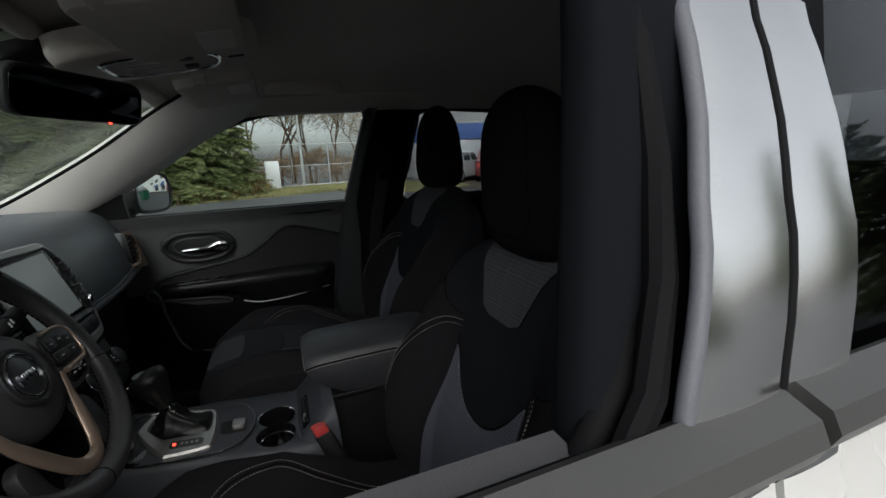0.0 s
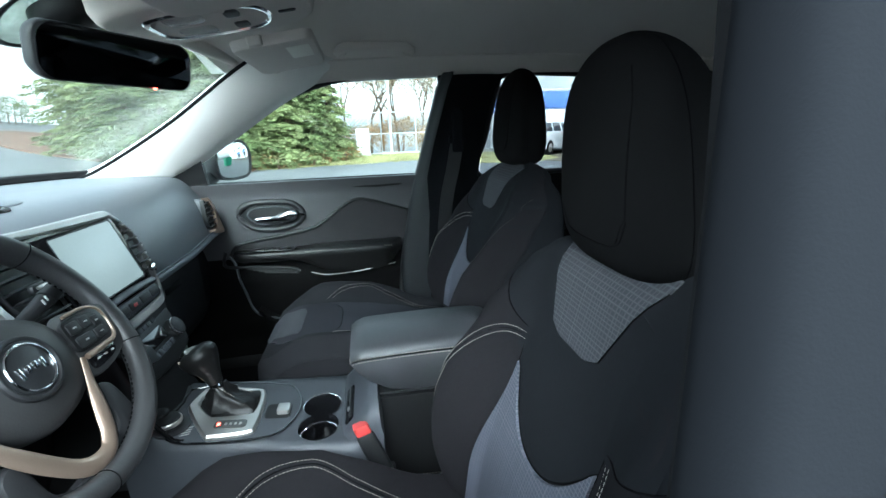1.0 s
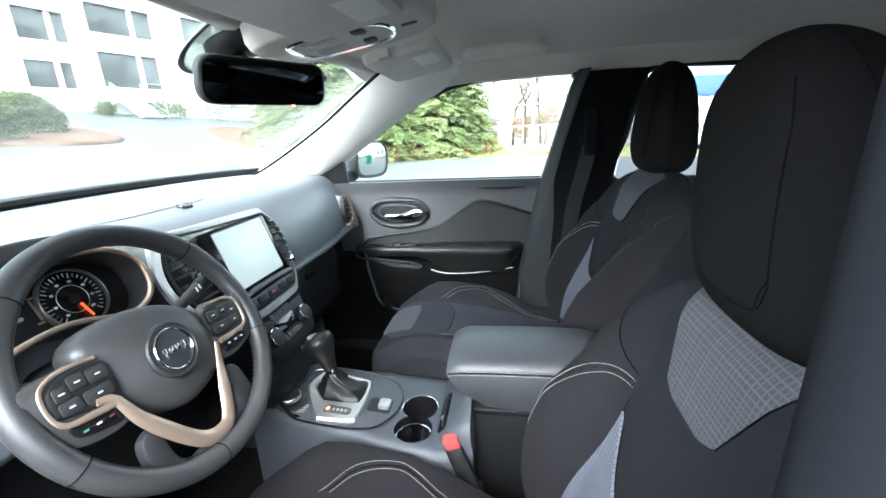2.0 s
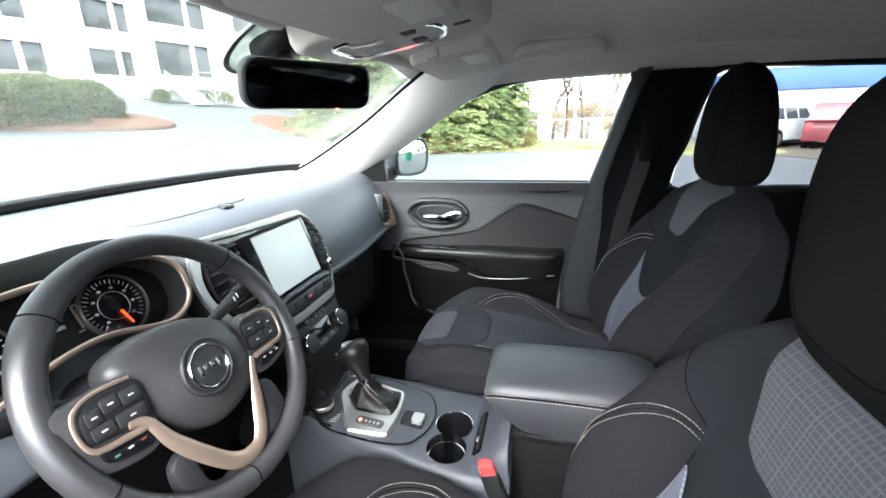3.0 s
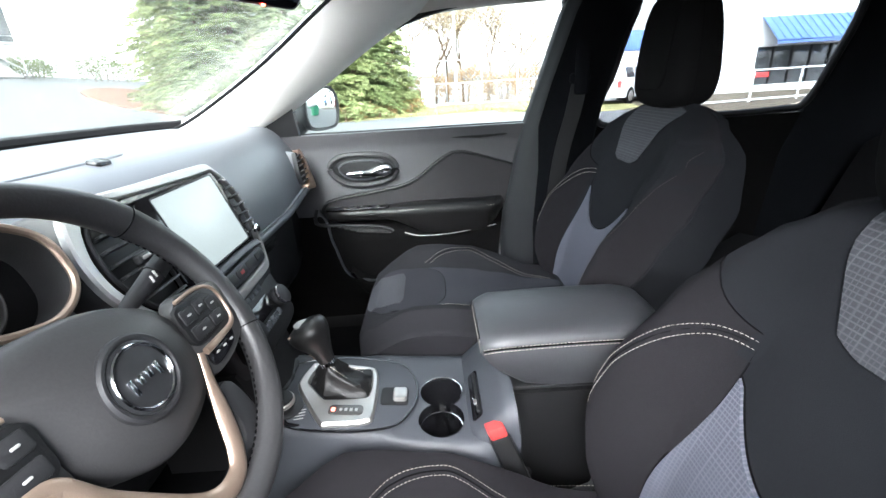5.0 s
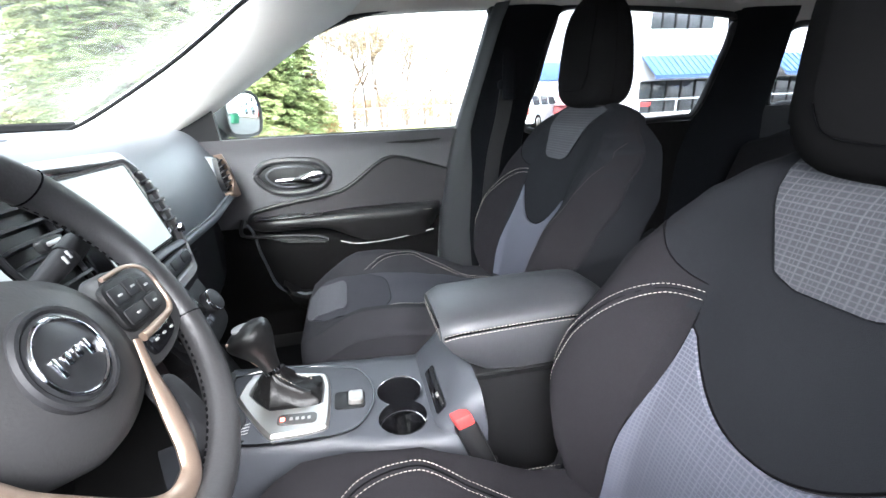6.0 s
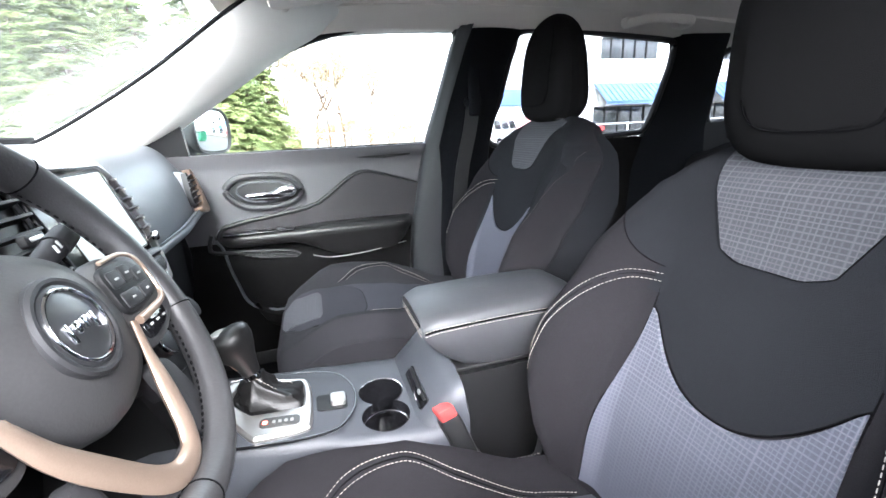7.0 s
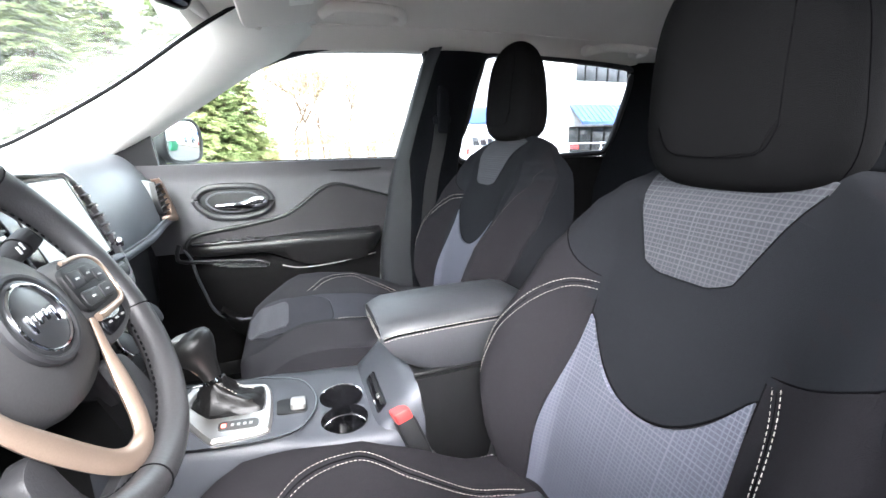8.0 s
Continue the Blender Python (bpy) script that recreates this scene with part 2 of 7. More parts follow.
CONCRETE = mat("pale_concrete", (0.45, 0.44, 0.42), 0.85, 0, 0.2, 0.5, 30, 0.15, 0.6)
STUCCO = mat("white_stucco", (0.70, 0.70, 0.68), 0.9, 0, 0.2, 0.4, 30, 0.08, 0.4)
BLUE_BAND = mat("blue_painted_fascia", (0.080, 0.145, 0.36), 0.6, 0, 0.3, 0.2, 30, 0.12, 0.5)
AWNING = mat("blue_metal_awning", (0.085, 0.165, 0.37), 0.45, 0.2, 0.5, 0, 30, 0.1, 1)
WINDOW_DARK = mat("dark_window_glass", (0.05, 0.055, 0.06), 0.08, 0, 0.8, 0, 30, 0.3, 0.5)
GALV = mat("galvanised_steel", (0.45, 0.46, 0.47), 0.45, 0.8, 0.5, 0.1, 60, 0.15, 2)
CAR_RED = mat("dark_red_car_paint", (0.15, 0.03, 0.035), 0.3, 0.1, 0.5, 0, 60, 0.1, 2, coat=0.6)
CAR_WHITE = mat("white_car_paint", (0.62, 0.63, 0.64), 0.3, 0, 0.5, 0, 60, 0.06, 2, coat=0.6)
GREEN_BIN = mat("green_bin_paint", (0.03, 0.16, 0.09), 0.5, 0, 0.4, 0.2, 40, 0.2, 2)



def let_light_through(m, share=0.45):
    """Thin leaves pass some of the light that falls on them."""
    n, l = m.node_tree.nodes, m.node_tree.links
    b, out = n["Principled BSDF"], n["Material Output"]
    tr, mx = n.new("ShaderNodeBsdfTranslucent"), n.new("ShaderNodeMixShader")
    l.new(b.inputs["Base Color"].links[0].from_socket, tr.inputs["Color"])
    mx.inputs[0].default_value = share
    l.new(b.outputs[0], mx.inputs[1])
    l.new(tr.outputs[0], mx.inputs[2])
    l.new(mx.outputs[0], out.inputs["Surface"])


for leaf_ in (NEEDLES, NEEDLES_B, LEAF, TAN, RUST):
    let_light_through(leaf_)

# ---- building helpers ----
ORIGIN = {}


def thing(name, base, label, category, group="", kind=""):
    ob = new(name)
    ob.location = base
    ob.empty_display_size = 0.05
    ORIGIN[ob.name] = Vector(base)
    return tagged(ob, label, category, group, kind)


def part(name, geo, material, parent, label="", sharp=38, kind=""):
    """One mesh under a thing or a part; geo is (vertices, faces) in world places."""
    verts, faces = geo
    o = ORIGIN[parent.name] if parent else Vector((0, 0, 0))
    me = bpy.data.meshes.new(name)
    me.from_pydata([(p[0] - o[0], p[1] - o[1], p[2] - o[2]) for p in verts], [], faces)
    me.materials.append(material)
    for p in me.polygons:
        p.use_smooth = True
    bm = bmesh.new()
    bm.from_mesh(me)
    bmesh.ops.recalc_face_normals(bm, faces=bm.faces)
    bm.to_mesh(me)
    bm.free()
    me.set_sharp_from_angle(angle=radians(sharp))
    ob = new(name, me)
    if parent:
        ob.parent = parent
        ORIGIN[ob.name] = o
    return tagged(ob, label, kind=kind)


def setting(name, geo, material, label, category, sharp=38):
    ob = part(name, geo, material, None, label, sharp, "structure")
    ORIGIN[ob.name] = Vector((0, 0, 0))
    return tagged(ob, category=category)


def join(*geos):
    v, f = [], []
    for a, b in geos:
        k = len(v)
        v += list(a)
        f += [tuple(i + k for i in face) for face in b]
    return v, f


def grid(fn, us, vs, close=False):
    """A sheet fn(u, v) over the values given; close: the u direction is a ring."""
    v = [Vector(fn(a, b)) for b in vs for a in us]
    n = len(us)
    f = []
    for j in range(len(vs) - 1):
        for i in range(n if close else n - 1):
            k = (i + 1) % n
            f.append((j * n + i, j * n + k, (j + 1) * n + k, (j + 1) * n + i))
    return v, f


def sheet(fn, us, vs, thick, away):
    """A sheet with thickness: fn(u, v) and the same moved by thick along away."""
    v, f = grid(fn, us, vs)
    n, m = len(us), len(vs)
    d = Vector(away).normalized() * thick
    k = len(v)
    v2 = v + [p + d for p in v]
    f2 = f + [tuple(reversed([i + k for i in q])) for q in f]
    rim = [i for i in range(n)] + [j * n + n - 1 for j in range(1, m)] + [(m - 1) * n + i for i in range(n - 2, -1, -1)] + [j * n for j in range(m - 2, 0, -1)]
    for a, b in zip(rim, rim[1:] + rim[:1]):
        f2.append((a, a + k, b + k, b))
    return v2, f2


def loft(loops, caps=True):
    n = len(loops[0])
    v = [Vector(p) for loop in loops for p in loop]
    f = []
    for j in range(len(loops) - 1):
        for i in range(n):
            k = (i + 1) % n
            f.append((j * n + i, j * n + k, (j + 1) * n + k, (j + 1) * n + i))
    if caps:
        f.append(tuple(range(n)))
        f.append(tuple(range((len(loops) - 1) * n, len(loops) * n)))
    return v, f


def curve(pts, n=8, close=False):
    """A smooth line through points, n steps between each two."""
    p = [Vector(q) for q in pts]
    out = []
    m = len(p)
    for i in range(m if close else m - 1):
        if close:
            a, b, c, d = p[i - 1], p[i], p[(i + 1) % m], p[(i + 2) % m]
        else:
            a, b, c, d = p[max(i - 1, 0)], p[i], p[i + 1], p[min(i + 2, m - 1)]
        for k in range(n):
            t = k / n
            out.append(0.5 * (2 * b + (c - a) * t + (2 * a - 5 * b + 4 * c - d) * t * t + (3 * b - a - 3 * c + d) * t ** 3))
    if not close:
        out.append(p[-1])
    return out


def tube(pts, r, n=8, close=False, flat=1.0, up=(0, 0, 1)):
    """A round or flattened bar along a line; r is a number or a list."""
    p = [Vector(q) for q in pts]
    m = len(p)
    loops = []
    side = None
    for i in range(m):
        if close:
            t = (p[(i + 1) % m] - p[i - 1]).normalized()
        else:
            t = (p[min(i + 1, m - 1)] - p[max(i - 1, 0)]).normalized()
        s = Vector(up).cross(t)
        s = s.normalized() if s.length > 1e-4 else Vector((1, 0, 0)).cross(t).normalized()
        if side is not None and s.dot(side) < 0 and not close:
            s = -s
        side = s
        b = t.cross(s)
        rr = r[i] if isinstance(r, (list, tuple)) else r
        loops.append([p[i] + rr * (math.cos(a) * s + flat * math.sin(a) * b) for a in [2 * math.pi * k / n for k in range(n)]])
    if close:
        v, f = loft(loops + [loops[0]], caps=False)
        return v, f
    return loft(loops)


def frame_of(origin, a, b, c):
    """Local (u, v, w) to the world along the three directions."""
    o, a, b, c = Vector(origin), Vector(a).normalized(), Vector(b).normalized(), Vector(c).normalized()
    return lambda u, v, w=0.0: o + a * u + b * v + c * w


def offset_loop(loop, d):
    """A flat outline moved inwards by d (counter-clockwise)."""
    out = []
    n = len(loop)
    for i in range(n):
        a, b, c = Vector(loop[i - 1]), Vector(loop[i]), Vector(loop[(i + 1) % n])
        e, g = (b - a), (c - b)
        e = e.normalized() if e.length > 1e-9 else g.normalized()
        g = g.normalized() if g.length > 1e-9 else e
        nrm = Vector((-e.y, e.x)) + Vector((-g.y, g.x))
        nrm = nrm.normalized() if nrm.length > 1e-6 else Vector((-e.y, e.x))
        out.append(b + nrm * d)
    return out


def ccw(loop):
    a = sum(loop[i - 1][0] * loop[i][1] - loop[i][0] * loop[i - 1][1] for i in range(len(loop)))
    return loop if a > 0 else list(reversed(loop))


def plate(outline, place, depth, bevel=0.003, dome=0.0):
    """A plate of a flat outline standing up by depth from its plane, with rounded upper edges; dome: swells its middle."""
    o = ccw([Vector(p[:2]) for p in outline])
    rings = [(o, 0.0), (o, max(depth - bevel, 0.0)), (offset_loop(o, bevel * 0.3), depth - bevel * 0.3), (offset_loop(o, bevel), depth)]
    loops = [[place(p[0], p[1], w) for p in loop] for loop, w in rings]
    if dome:
        c = sum(o, Vector((0, 0))) / len(o)
        inner = offset_loop(o, bevel)
        for s in (0.85, 0.65, 0.45, 0.22):
            loops.append([place(c.x + (p.x - c.x) * s, c.y + (p.y - c.y) * s, depth + dome * (1 - s * s)) for p in inner])
    return loft(loops)


def rrect(w, h, r, n=5, cx=0.0, cy=0.0):
    r = min(r, w / 2 - 1e-4, h / 2 - 1e-4)
    out = []
    for k, (sx, sy) in enumerate(((1, 1), (-1, 1), (-1, -1), (1, -1))):
        for i in range(n + 1):
            a = math.pi / 2 * (k + i / n)
            out.append(Vector((cx + sx * (w / 2 - r) + r * math.cos(a), cy + sy * (h / 2 - r) + r * math.sin(a))))
    return out


def disc(r, n=24, cx=0.0, cy=0.0, ry=None):
    return [Vector((cx + r * math.cos(2 * math.pi * i / n), cy + (ry or r) * math.sin(2 * math.pi * i / n))) for i in range(n)]


def ring(outer, inner, place, depth, bevel=0.002):
    """A frame between two outlines of equal count."""
    o, i = ccw(outer), ccw(inner)
    loops = [(o, 0), (o, depth - bevel), (offset_loop(o, bevel), depth), (offset_loop(i, -bevel), depth), (i, depth - bevel), (i, 0), (o, 0)]
    return loft([[place(p[0], p[1], w) for p in loop] for loop, w in loops], caps=False)


def box(center, size, bevel=0.004):
    c, s = Vector(center), size
    b = min(bevel, s[0] / 2.01, s[1] / 2.01, s[2] / 2.01)
    place = frame_of((c[0], c[1], c[2] - s[2] / 2), (1, 0, 0), (0, 1, 0), (0, 0, 1))
    o = rrect(s[0], s[1], b, 3)
    rings = [(offset_loop(o, b), 0), (offset_loop(o, b * 0.3), b * 0.3), (o, b), (o, s[2] - b), (offset_loop(o, b * 0.3), s[2] - b * 0.3), (offset_loop(o, b), s[2])]
    return loft([[place(p[0], p[1], w) for p in loop] for loop, w in rings])


def stitches(pts, r=0.0006, dash=0.0042, gap=0.0022, lift=(0, 0, 0)):
    """Short thread dashes along a line."""
    p = [Vector(q) + Vector(lift) for q in pts]
    lens = [0.0]
    for a, b in zip(p, p[1:]):
        lens.append(lens[-1] + (b - a).length)

    def at(s):
        for i in range(len(p) - 1):
            if lens[i + 1] >= s:
                t = (s - lens[i]) / max(lens[i + 1] - lens[i], 1e-9)
                return p[i].lerp(p[i + 1], t)
        return p[-1]

    geos, s = [], 0.0
    while s + dash < lens[-1]:
        geos.append(tube([at(s), at(s + dash / 2), at(s + dash)], [r * 0.75, r, r * 0.75], 5))
        s += dash + gap
    return join(*geos)


def span(a, b, n):
    return [a + (b - a) * i / n for i in range(n + 1)]


def smooth(a, b, x):
    t = min(max((x - a) / (b - a), 0.0), 1.0)
    return t * t * (3 - 2 * t)


def lerp_table(table, x):
    for (a, b), (c, d) in zip(table, table[1:]):
        if x <= c:
            t = min(max((x - a) / (c - a), 0.0), 1.0)
            t = t * t * (3 - 2 * t)
            return b + (d - b) * t
    return table[-1][1]

# ---- seats ----


def front_seat(dx, cy, dz, rise, lean, inb, swell, label):
    """A cloth bucket seat; built about its middle line, moved by dx, cy, dz."""
    seat = thing("front_seat", (dx + 0.45, cy, dz + 0.60), label, "car seat", "front seats")
    T = lambda x, y, z: Vector((x + dx + lean * max(z - 0.98, 0.0), y + cy + inb * swell * max(0.0, inb * y - 0.11) * smooth(0.70, 0.80, z) * smooth(1.12, 1.0, z), z + dz))
    wide = [(0.62, 0.215), (0.74, 0.24), (0.85, 0.272), (0.95, 0.268), (1.01, 0.256), (1.06, 0.242), (1.10, 0.218), (1.13, 0.186), (1.15, 0.152), (1.162, 0.118), (1.168, 0.092)]
    thick = [(0.62, 0.16), (0.80, 0.15), (0.88, 0.18), (0.97, 0.205), (1.04, 0.18), (1.075, 0.163), (1.10, 0.14), (1.125, 0.109), (1.15, 0.07), (1.162, 0.035), (1.168, 0.012)]
    bol = [(0.62, 0.05), (0.76, 0.085), (0.88, 0.082), (0.98, 0.045), (1.07, 0.018), (1.15, 0.004), (1.22, 0.0)]
    W = lambda z: lerp_table(wide, z)

    def front(y, z):
        r = abs(y) / W(z)
        b = lerp_table(bol, z) * smooth(0.115, 0.21, abs(y))
        x = 0.605 + 0.275 * (z - 0.943) - 0.012 * math.exp(-(((z - 0.80) / 0.1) ** 2))
        return x - b + min(0.10, 0.56 * lerp_table(thick, z)) * smooth(0.78, 1.0, r) ** 1.6 + 0.036 * smooth(1.10, 1.168, z) ** 1.5

    def back(z):
        return 0.605 + 0.275 * (z - 0.943) + 0.036 * smooth(1.10, 1.168, z) ** 1.5 + lerp_table(thick, z)

    loops = []
    for z in span(0.62, 1.12, 22) + [1.135, 1.148, 1.158, 1.165, 1.168]:
        w = W(z)
        f = [T(front(w * r, z), w * r, z) for r in [math.sin(math.pi / 2 * k / 14) for k in range(-14, 15)]]
        b = [T(back(z) - 0.30 * lerp_table(thick, z) * abs(r) ** 3, w * r, z) for r in [0.985 - 1.97 * k / 10 for k in range(11)]]
        loops.append(f + b)
    body = part("backrest", loft(loops), FABRIC_SIDE if swell else FABRIC, seat)
    crest = lambda r, t: T(front(W(0.965 + 0.198 * t) * 0.985 * r, 0.965 + 0.198 * t) - 0.0006, W(0.965 + 0.198 * t) * 0.985 * r, 0.965 + 0.198 * t)
    part("shoulder_panel", sheet(crest, [math.sin(math.pi / 2 * k / 14) for k in range(-14, 15)], span(0, 1, 22), 0.004, (1, 0, 0)), FABRIC, body, "plain black shoulder cloth")
    ys = lambda h, n=28: span(-h, h, n)

    def panel(name, h, lo, hi, material, lift, parent=seat, n=14, lab=""):
        fn = lambda y, t: T(front(y, lo(y) + (hi(y) - lo(y)) * t) - lift, y, lo(y) + (hi(y) - lo(y)) * t)
        return part(name, sheet(fn, ys(h), span(0, 1, n), lift + 0.004, (1, 0, 0)), material, parent, lab)

    lowline = lambda y: 0.862 + 0.085 * min(abs(y) / 0.117, 1.0) ** 2.2
    panel("yoke_panel", 0.122, lambda y: lowline(y), lambda y: 1.130 - 0.02 * (y / 0.12) ** 2, FABRIC, 0.0010, body, 18, "plain black cloth yoke")
    flare = lambda z: 0.024 * smooth(0.95, 0.70, z)

    def lumbar(r, t):
        z = 0.66 + (lowline(0.1185 * r) - 0.003 - 0.66) * t
        y = r * (0.1185 + flare(z))
        return T(front(y, z) - 0.0050, y, z)

    part("lumbar_insert", sheet(lumbar, span(-1, 1, 44), span(0, 1, 40), 0.008, (1, 0, 0)), MESH_LOW, body, "grey woven cloth insert")
    patchlow = lambda y: 1.032 + max(0.0, abs(y) - 0.058) * 2.2 + 0.008 * smooth(0.03, 0.058, abs(y))
    panel("shoulder_patch", 0.104, patchlow, lambda y: 1.1635 - 0.25 * max(0.0, abs(y) - 0.06), MESH_TOP, 0.0045, body, 12, "coarse grey woven cloth patch")
    on = lambda y, z, lift=0.003: T(front(y, z) - lift, y, z)
    seams = [tube([on(s * (0.1205 + flare(z)), z, 0.0010) for z in span(0.66, 0.99, 20)], 0.0012, 6) for s in (-1, 1)]
    seams.append(tube([on(y, lowline(y) - 0.001, 0.0012) for y in ys(0.12)], 0.0012, 6))
    seams.append(tube([on(y, patchlow(y), 0.003) for y in ys(0.104)], 0.0011, 6))
    sew = [(0.122, 0.985, 0), (0.162, 0.978, 0), (0.198, 0.94, 0), (0.218, 0.87, 0), (0.224, 0.78, 0), (0.215, 0.66, 0)]
    sew_out = [(0.131, 0.968, 0), (0.146, 0.93, 0), (0.166, 0.87, 0), (0.180, 0.80, 0), (0.188, 0.72, 0), (0.190, 0.66, 0)]
    for s in (-1, 1):
        # bolster cloth below the shoulder line
        shoulder = (lambda y: 1.163) if s < 0 and not swell else (lambda y: 1.0 + 0.075 * smooth(0.122, 0.25, y)) if s == inb else (lambda y: 0.972 + 0.055 * smooth(0.115, 0.25, y))

        def bolster(u, t):
            z = 0.63 + (shoulder(0.122 + 0.13 * u) - 0.63) * t
            y0 = lerp_table([(0.66, 0.195), (0.82, 0.205), (0.90, 0.214), (0.98, 0.221), (1.04, 0.222), (1.085, 0.212), (1.13, 0.180), (1.16, 0.116)], z) if s < 0 and not swell else 0.1225 + flare(z)
            y = y0 + (W(z) * 0.992 - y0) * u
            return T(front(y, z) - (0.0040 if s < 0 and not swell else 0.0016), s * y, z)

        part("bolster_panel", sheet(bolster, span(0, 1, 14), span(0, 1, 20), 0.005, (1, 0, 0)), FABRIC_SIDE, body, "dark brown-grey bolster cloth")
        if swell or s > 0:
            seams.append(tube([bolster(u, 1.0) for u in span(0, 0.97, 14)], 0.0010, 6))
        if s != inb and not swell:
            continue
        rows = curve(sew if s == inb else sew_out, 8)
        seams.append(tube([on(s * p[0], p[1], 0.0008) for p in rows], 0.0011, 6))
        for shift in (0.0052, -0.0052):
            if s == inb:
                pts = curve([(sew[0][0], sew[0][1] + shift, 0), (sew[1][0] + shift * 0.5, sew[1][1] + shift, 0), (sew[2][0] + shift, sew[2][1] + shift * 0.7, 0)] + [(p[0] + shift, p[1], 0) for p in sew[3:]], 10)
            else:
                pts = curve([(p[0] + shift, p[1], 0) for p in sew_out], 10)
            part("stitching", stitches([on(s * p[0], p[1], 0.0019) for p in pts], 0.00065), THREAD, body)
    for g in seams:
        part("seam", g, SEAM, body)
    for s in () if swell else (-1,):
        side = curve([(0.2135, 1.082, 0), (0.2205, 1.04, 0), (0.2195, 0.98, 0), (0.2125, 0.90, 0), (0.2035, 0.82, 0), (0.1935, 0.68, 0)], 10)
        part("stitching", stitches([on(s * p[0], p[1], 0.0050) for p in side], 0.0006, 0.004, 0.003), THREAD_DIM, body)

    # cushion
    cw = [(-0.062, 0.15), (-0.04, 0.195), (0.0, 0.222), (0.1, 0.238), (0.3, 0.24), (0.56, 0.225)]
    top = [(-0.062, 0.655), (-0.045, 0.685), (-0.015, 0.704), (0.04, 0.714), (0.14, 0.713), (0.24, 0.702), (0.32, 0.685), (0.44, 0.655), (0.56, 0.640)]
    CW, TOP = (lambda x: lerp_table(cw, x)), (lambda x: lerp_table(top, x))

    def crown(x, y):
        r = abs(y) / CW(x)
        return TOP(x) + 0.048 * smooth(0.12, 0.19, abs(y)) * smooth(-0.03, 0.10, x) * (0.35 + 0.65 * smooth(0.46, 0.24, x)) - 0.052 * smooth(0.84, 1.0, r) ** 2

    loops = []
    for x in [-0.062, -0.055, -0.045, -0.03, -0.01] + span(0.02, 0.56, 16):
        w = CW(x)
        upper = [T(x, w * r, crown(x, w * r)) for r in [math.sin(math.pi / 2 * k / 12) for k in range(-12, 13)]]
        low = 0.585 + 0.03 * smooth(0.0, -0.062, x)
        lower = [T(x + 0.01, w * 1.0, TOP(x) - 0.085), T(x + 0.012, w * 0.985, low + 0.012), T(x + 0.014, w * 0.95, low), T(x + 0.014, 0, low), T(x + 0.014, -w * 0.95, low), T(x + 0.012, -w * 0.985, low + 0.012), T(x + 0.01, -w, TOP(x) - 0.085)]
        loops.append(upper + lower)
    cush = part("cushion", loft(loops), FABRIC_SIDE if swell else CUSHION_CLOTH, seat)

    def pad(name, ylim, xa, xb, material, lift, lab=""):
        fn = lambda y, t: T(xa(y) + (xb(y) - xa(y)) * t, y, crown(xa(y) + (xb(y) - xa(y)) * t, y) + lift)
        return part(name, sheet(fn, ys(ylim, 20), span(0, 1, 14), lift + 0.004, (0, 0, -1)), material, cush, lab)

    edge = lambda y: 0.165 - 0.055 * (abs(y) / 0.125) ** 4
    pad("front_panel", 0.124, lambda y: -0.05 + 0.05 * (abs(y) / 0.124) ** 3, edge, FABRIC_FRONT, 0.002, "plain dark grey cloth panel")
    pad("thigh_patch", 0.088, lambda y: -0.05 + 0.02 * (abs(y) / 0.09) ** 4, lambda y: 0.052 - 0.35 * max(0, abs(y) - 0.066), MESH_SEAT, 0.0042, "pale grey woven cloth patch")
    pad("seat_insert", 0.123, lambda y: edge(y) + 0.003, lambda y: 0.55, FABRIC_MID, 0.0025, "grey cloth insert")
    onc = lambda x, y, lift=0.0: T(x, y, crown(x, y) + lift)
    seams = [tube([onc(edge(y), y, 0.001) for y in ys(0.124)], 0.0011, 6)]
    seams += [tube([onc(x, s * 0.1255, 0) for x in span(0.0, 0.54, 16)], 0.0011, 6) for s in (-1, 1)]
    for s in (-1, 1):
        line = curve([(0.075, 0.120, 0), (0.115, 0.140, 0), (0.165, 0.166, 0), (0.225, 0.180, 0), (0.285, 0.174, 0), (0.36, 0.152, 0), (0.50, 0.125, 0)], 10)
        seams.append(tube([onc(p[0], s * p[1], 0.0) for p in line], 0.0011, 6))
        for shift in (0.005, -0.005):
            part("stitching", stitches([onc(p[0], s * (p[1] + shift), 0.0012) for p in line]), THREAD, cush)
    for side in (-1, 1):
        nose = curve([T(x + 0.004, side * (CW(x) + 0.0020), z) for x, z in ((0.50, 0.640), (0.25, 0.645), (0.10, 0.648), (0.03, 0.646), (-0.03, 0.640))], 10)
        part("stitching", stitches(nose, 0.0008), THREAD, cush)
        pipe = curve([T(x + 0.010, side * (CW(x) + 0.0005), z) for x, z in ((0.50, 0.610), (0.25, 0.614), (0.10, 0.618), (0.03, 0.620), (-0.02, 0.622))], 10)
        part("piping", tube(pipe, 0.0028, 8), FABRIC_FRONT, cush)
    for g in seams:
        part("seam", g, SEAM, cush)

    # head restraint
    def dome(z, size):
        """Rounded profile of the head restraint: full below, domed above."""
        if z >= 1.26:
            return size * (1 - 0.12 * (z - 1.26) / 0.168) * max(0.0, 1 - ((z - 1.26) / 0.168) ** 4.2) ** 0.50
        return size * max(0.0, 1 - ((1.26 - z) / 0.0745) ** 3) ** 0.25

    HW, HT = (lambda z: max(0.004, dome(z, 0.117))), (lambda z: max(0.002, dome(z, 0.062 - 0.006 * smooth(1.24, 1.40, z))))
    HX = lambda z: 0.708 - 0.034 * (z - 1.19) / 0.23

    HZ = lambda z: 1.188 + (z - 1.188) * 1.11

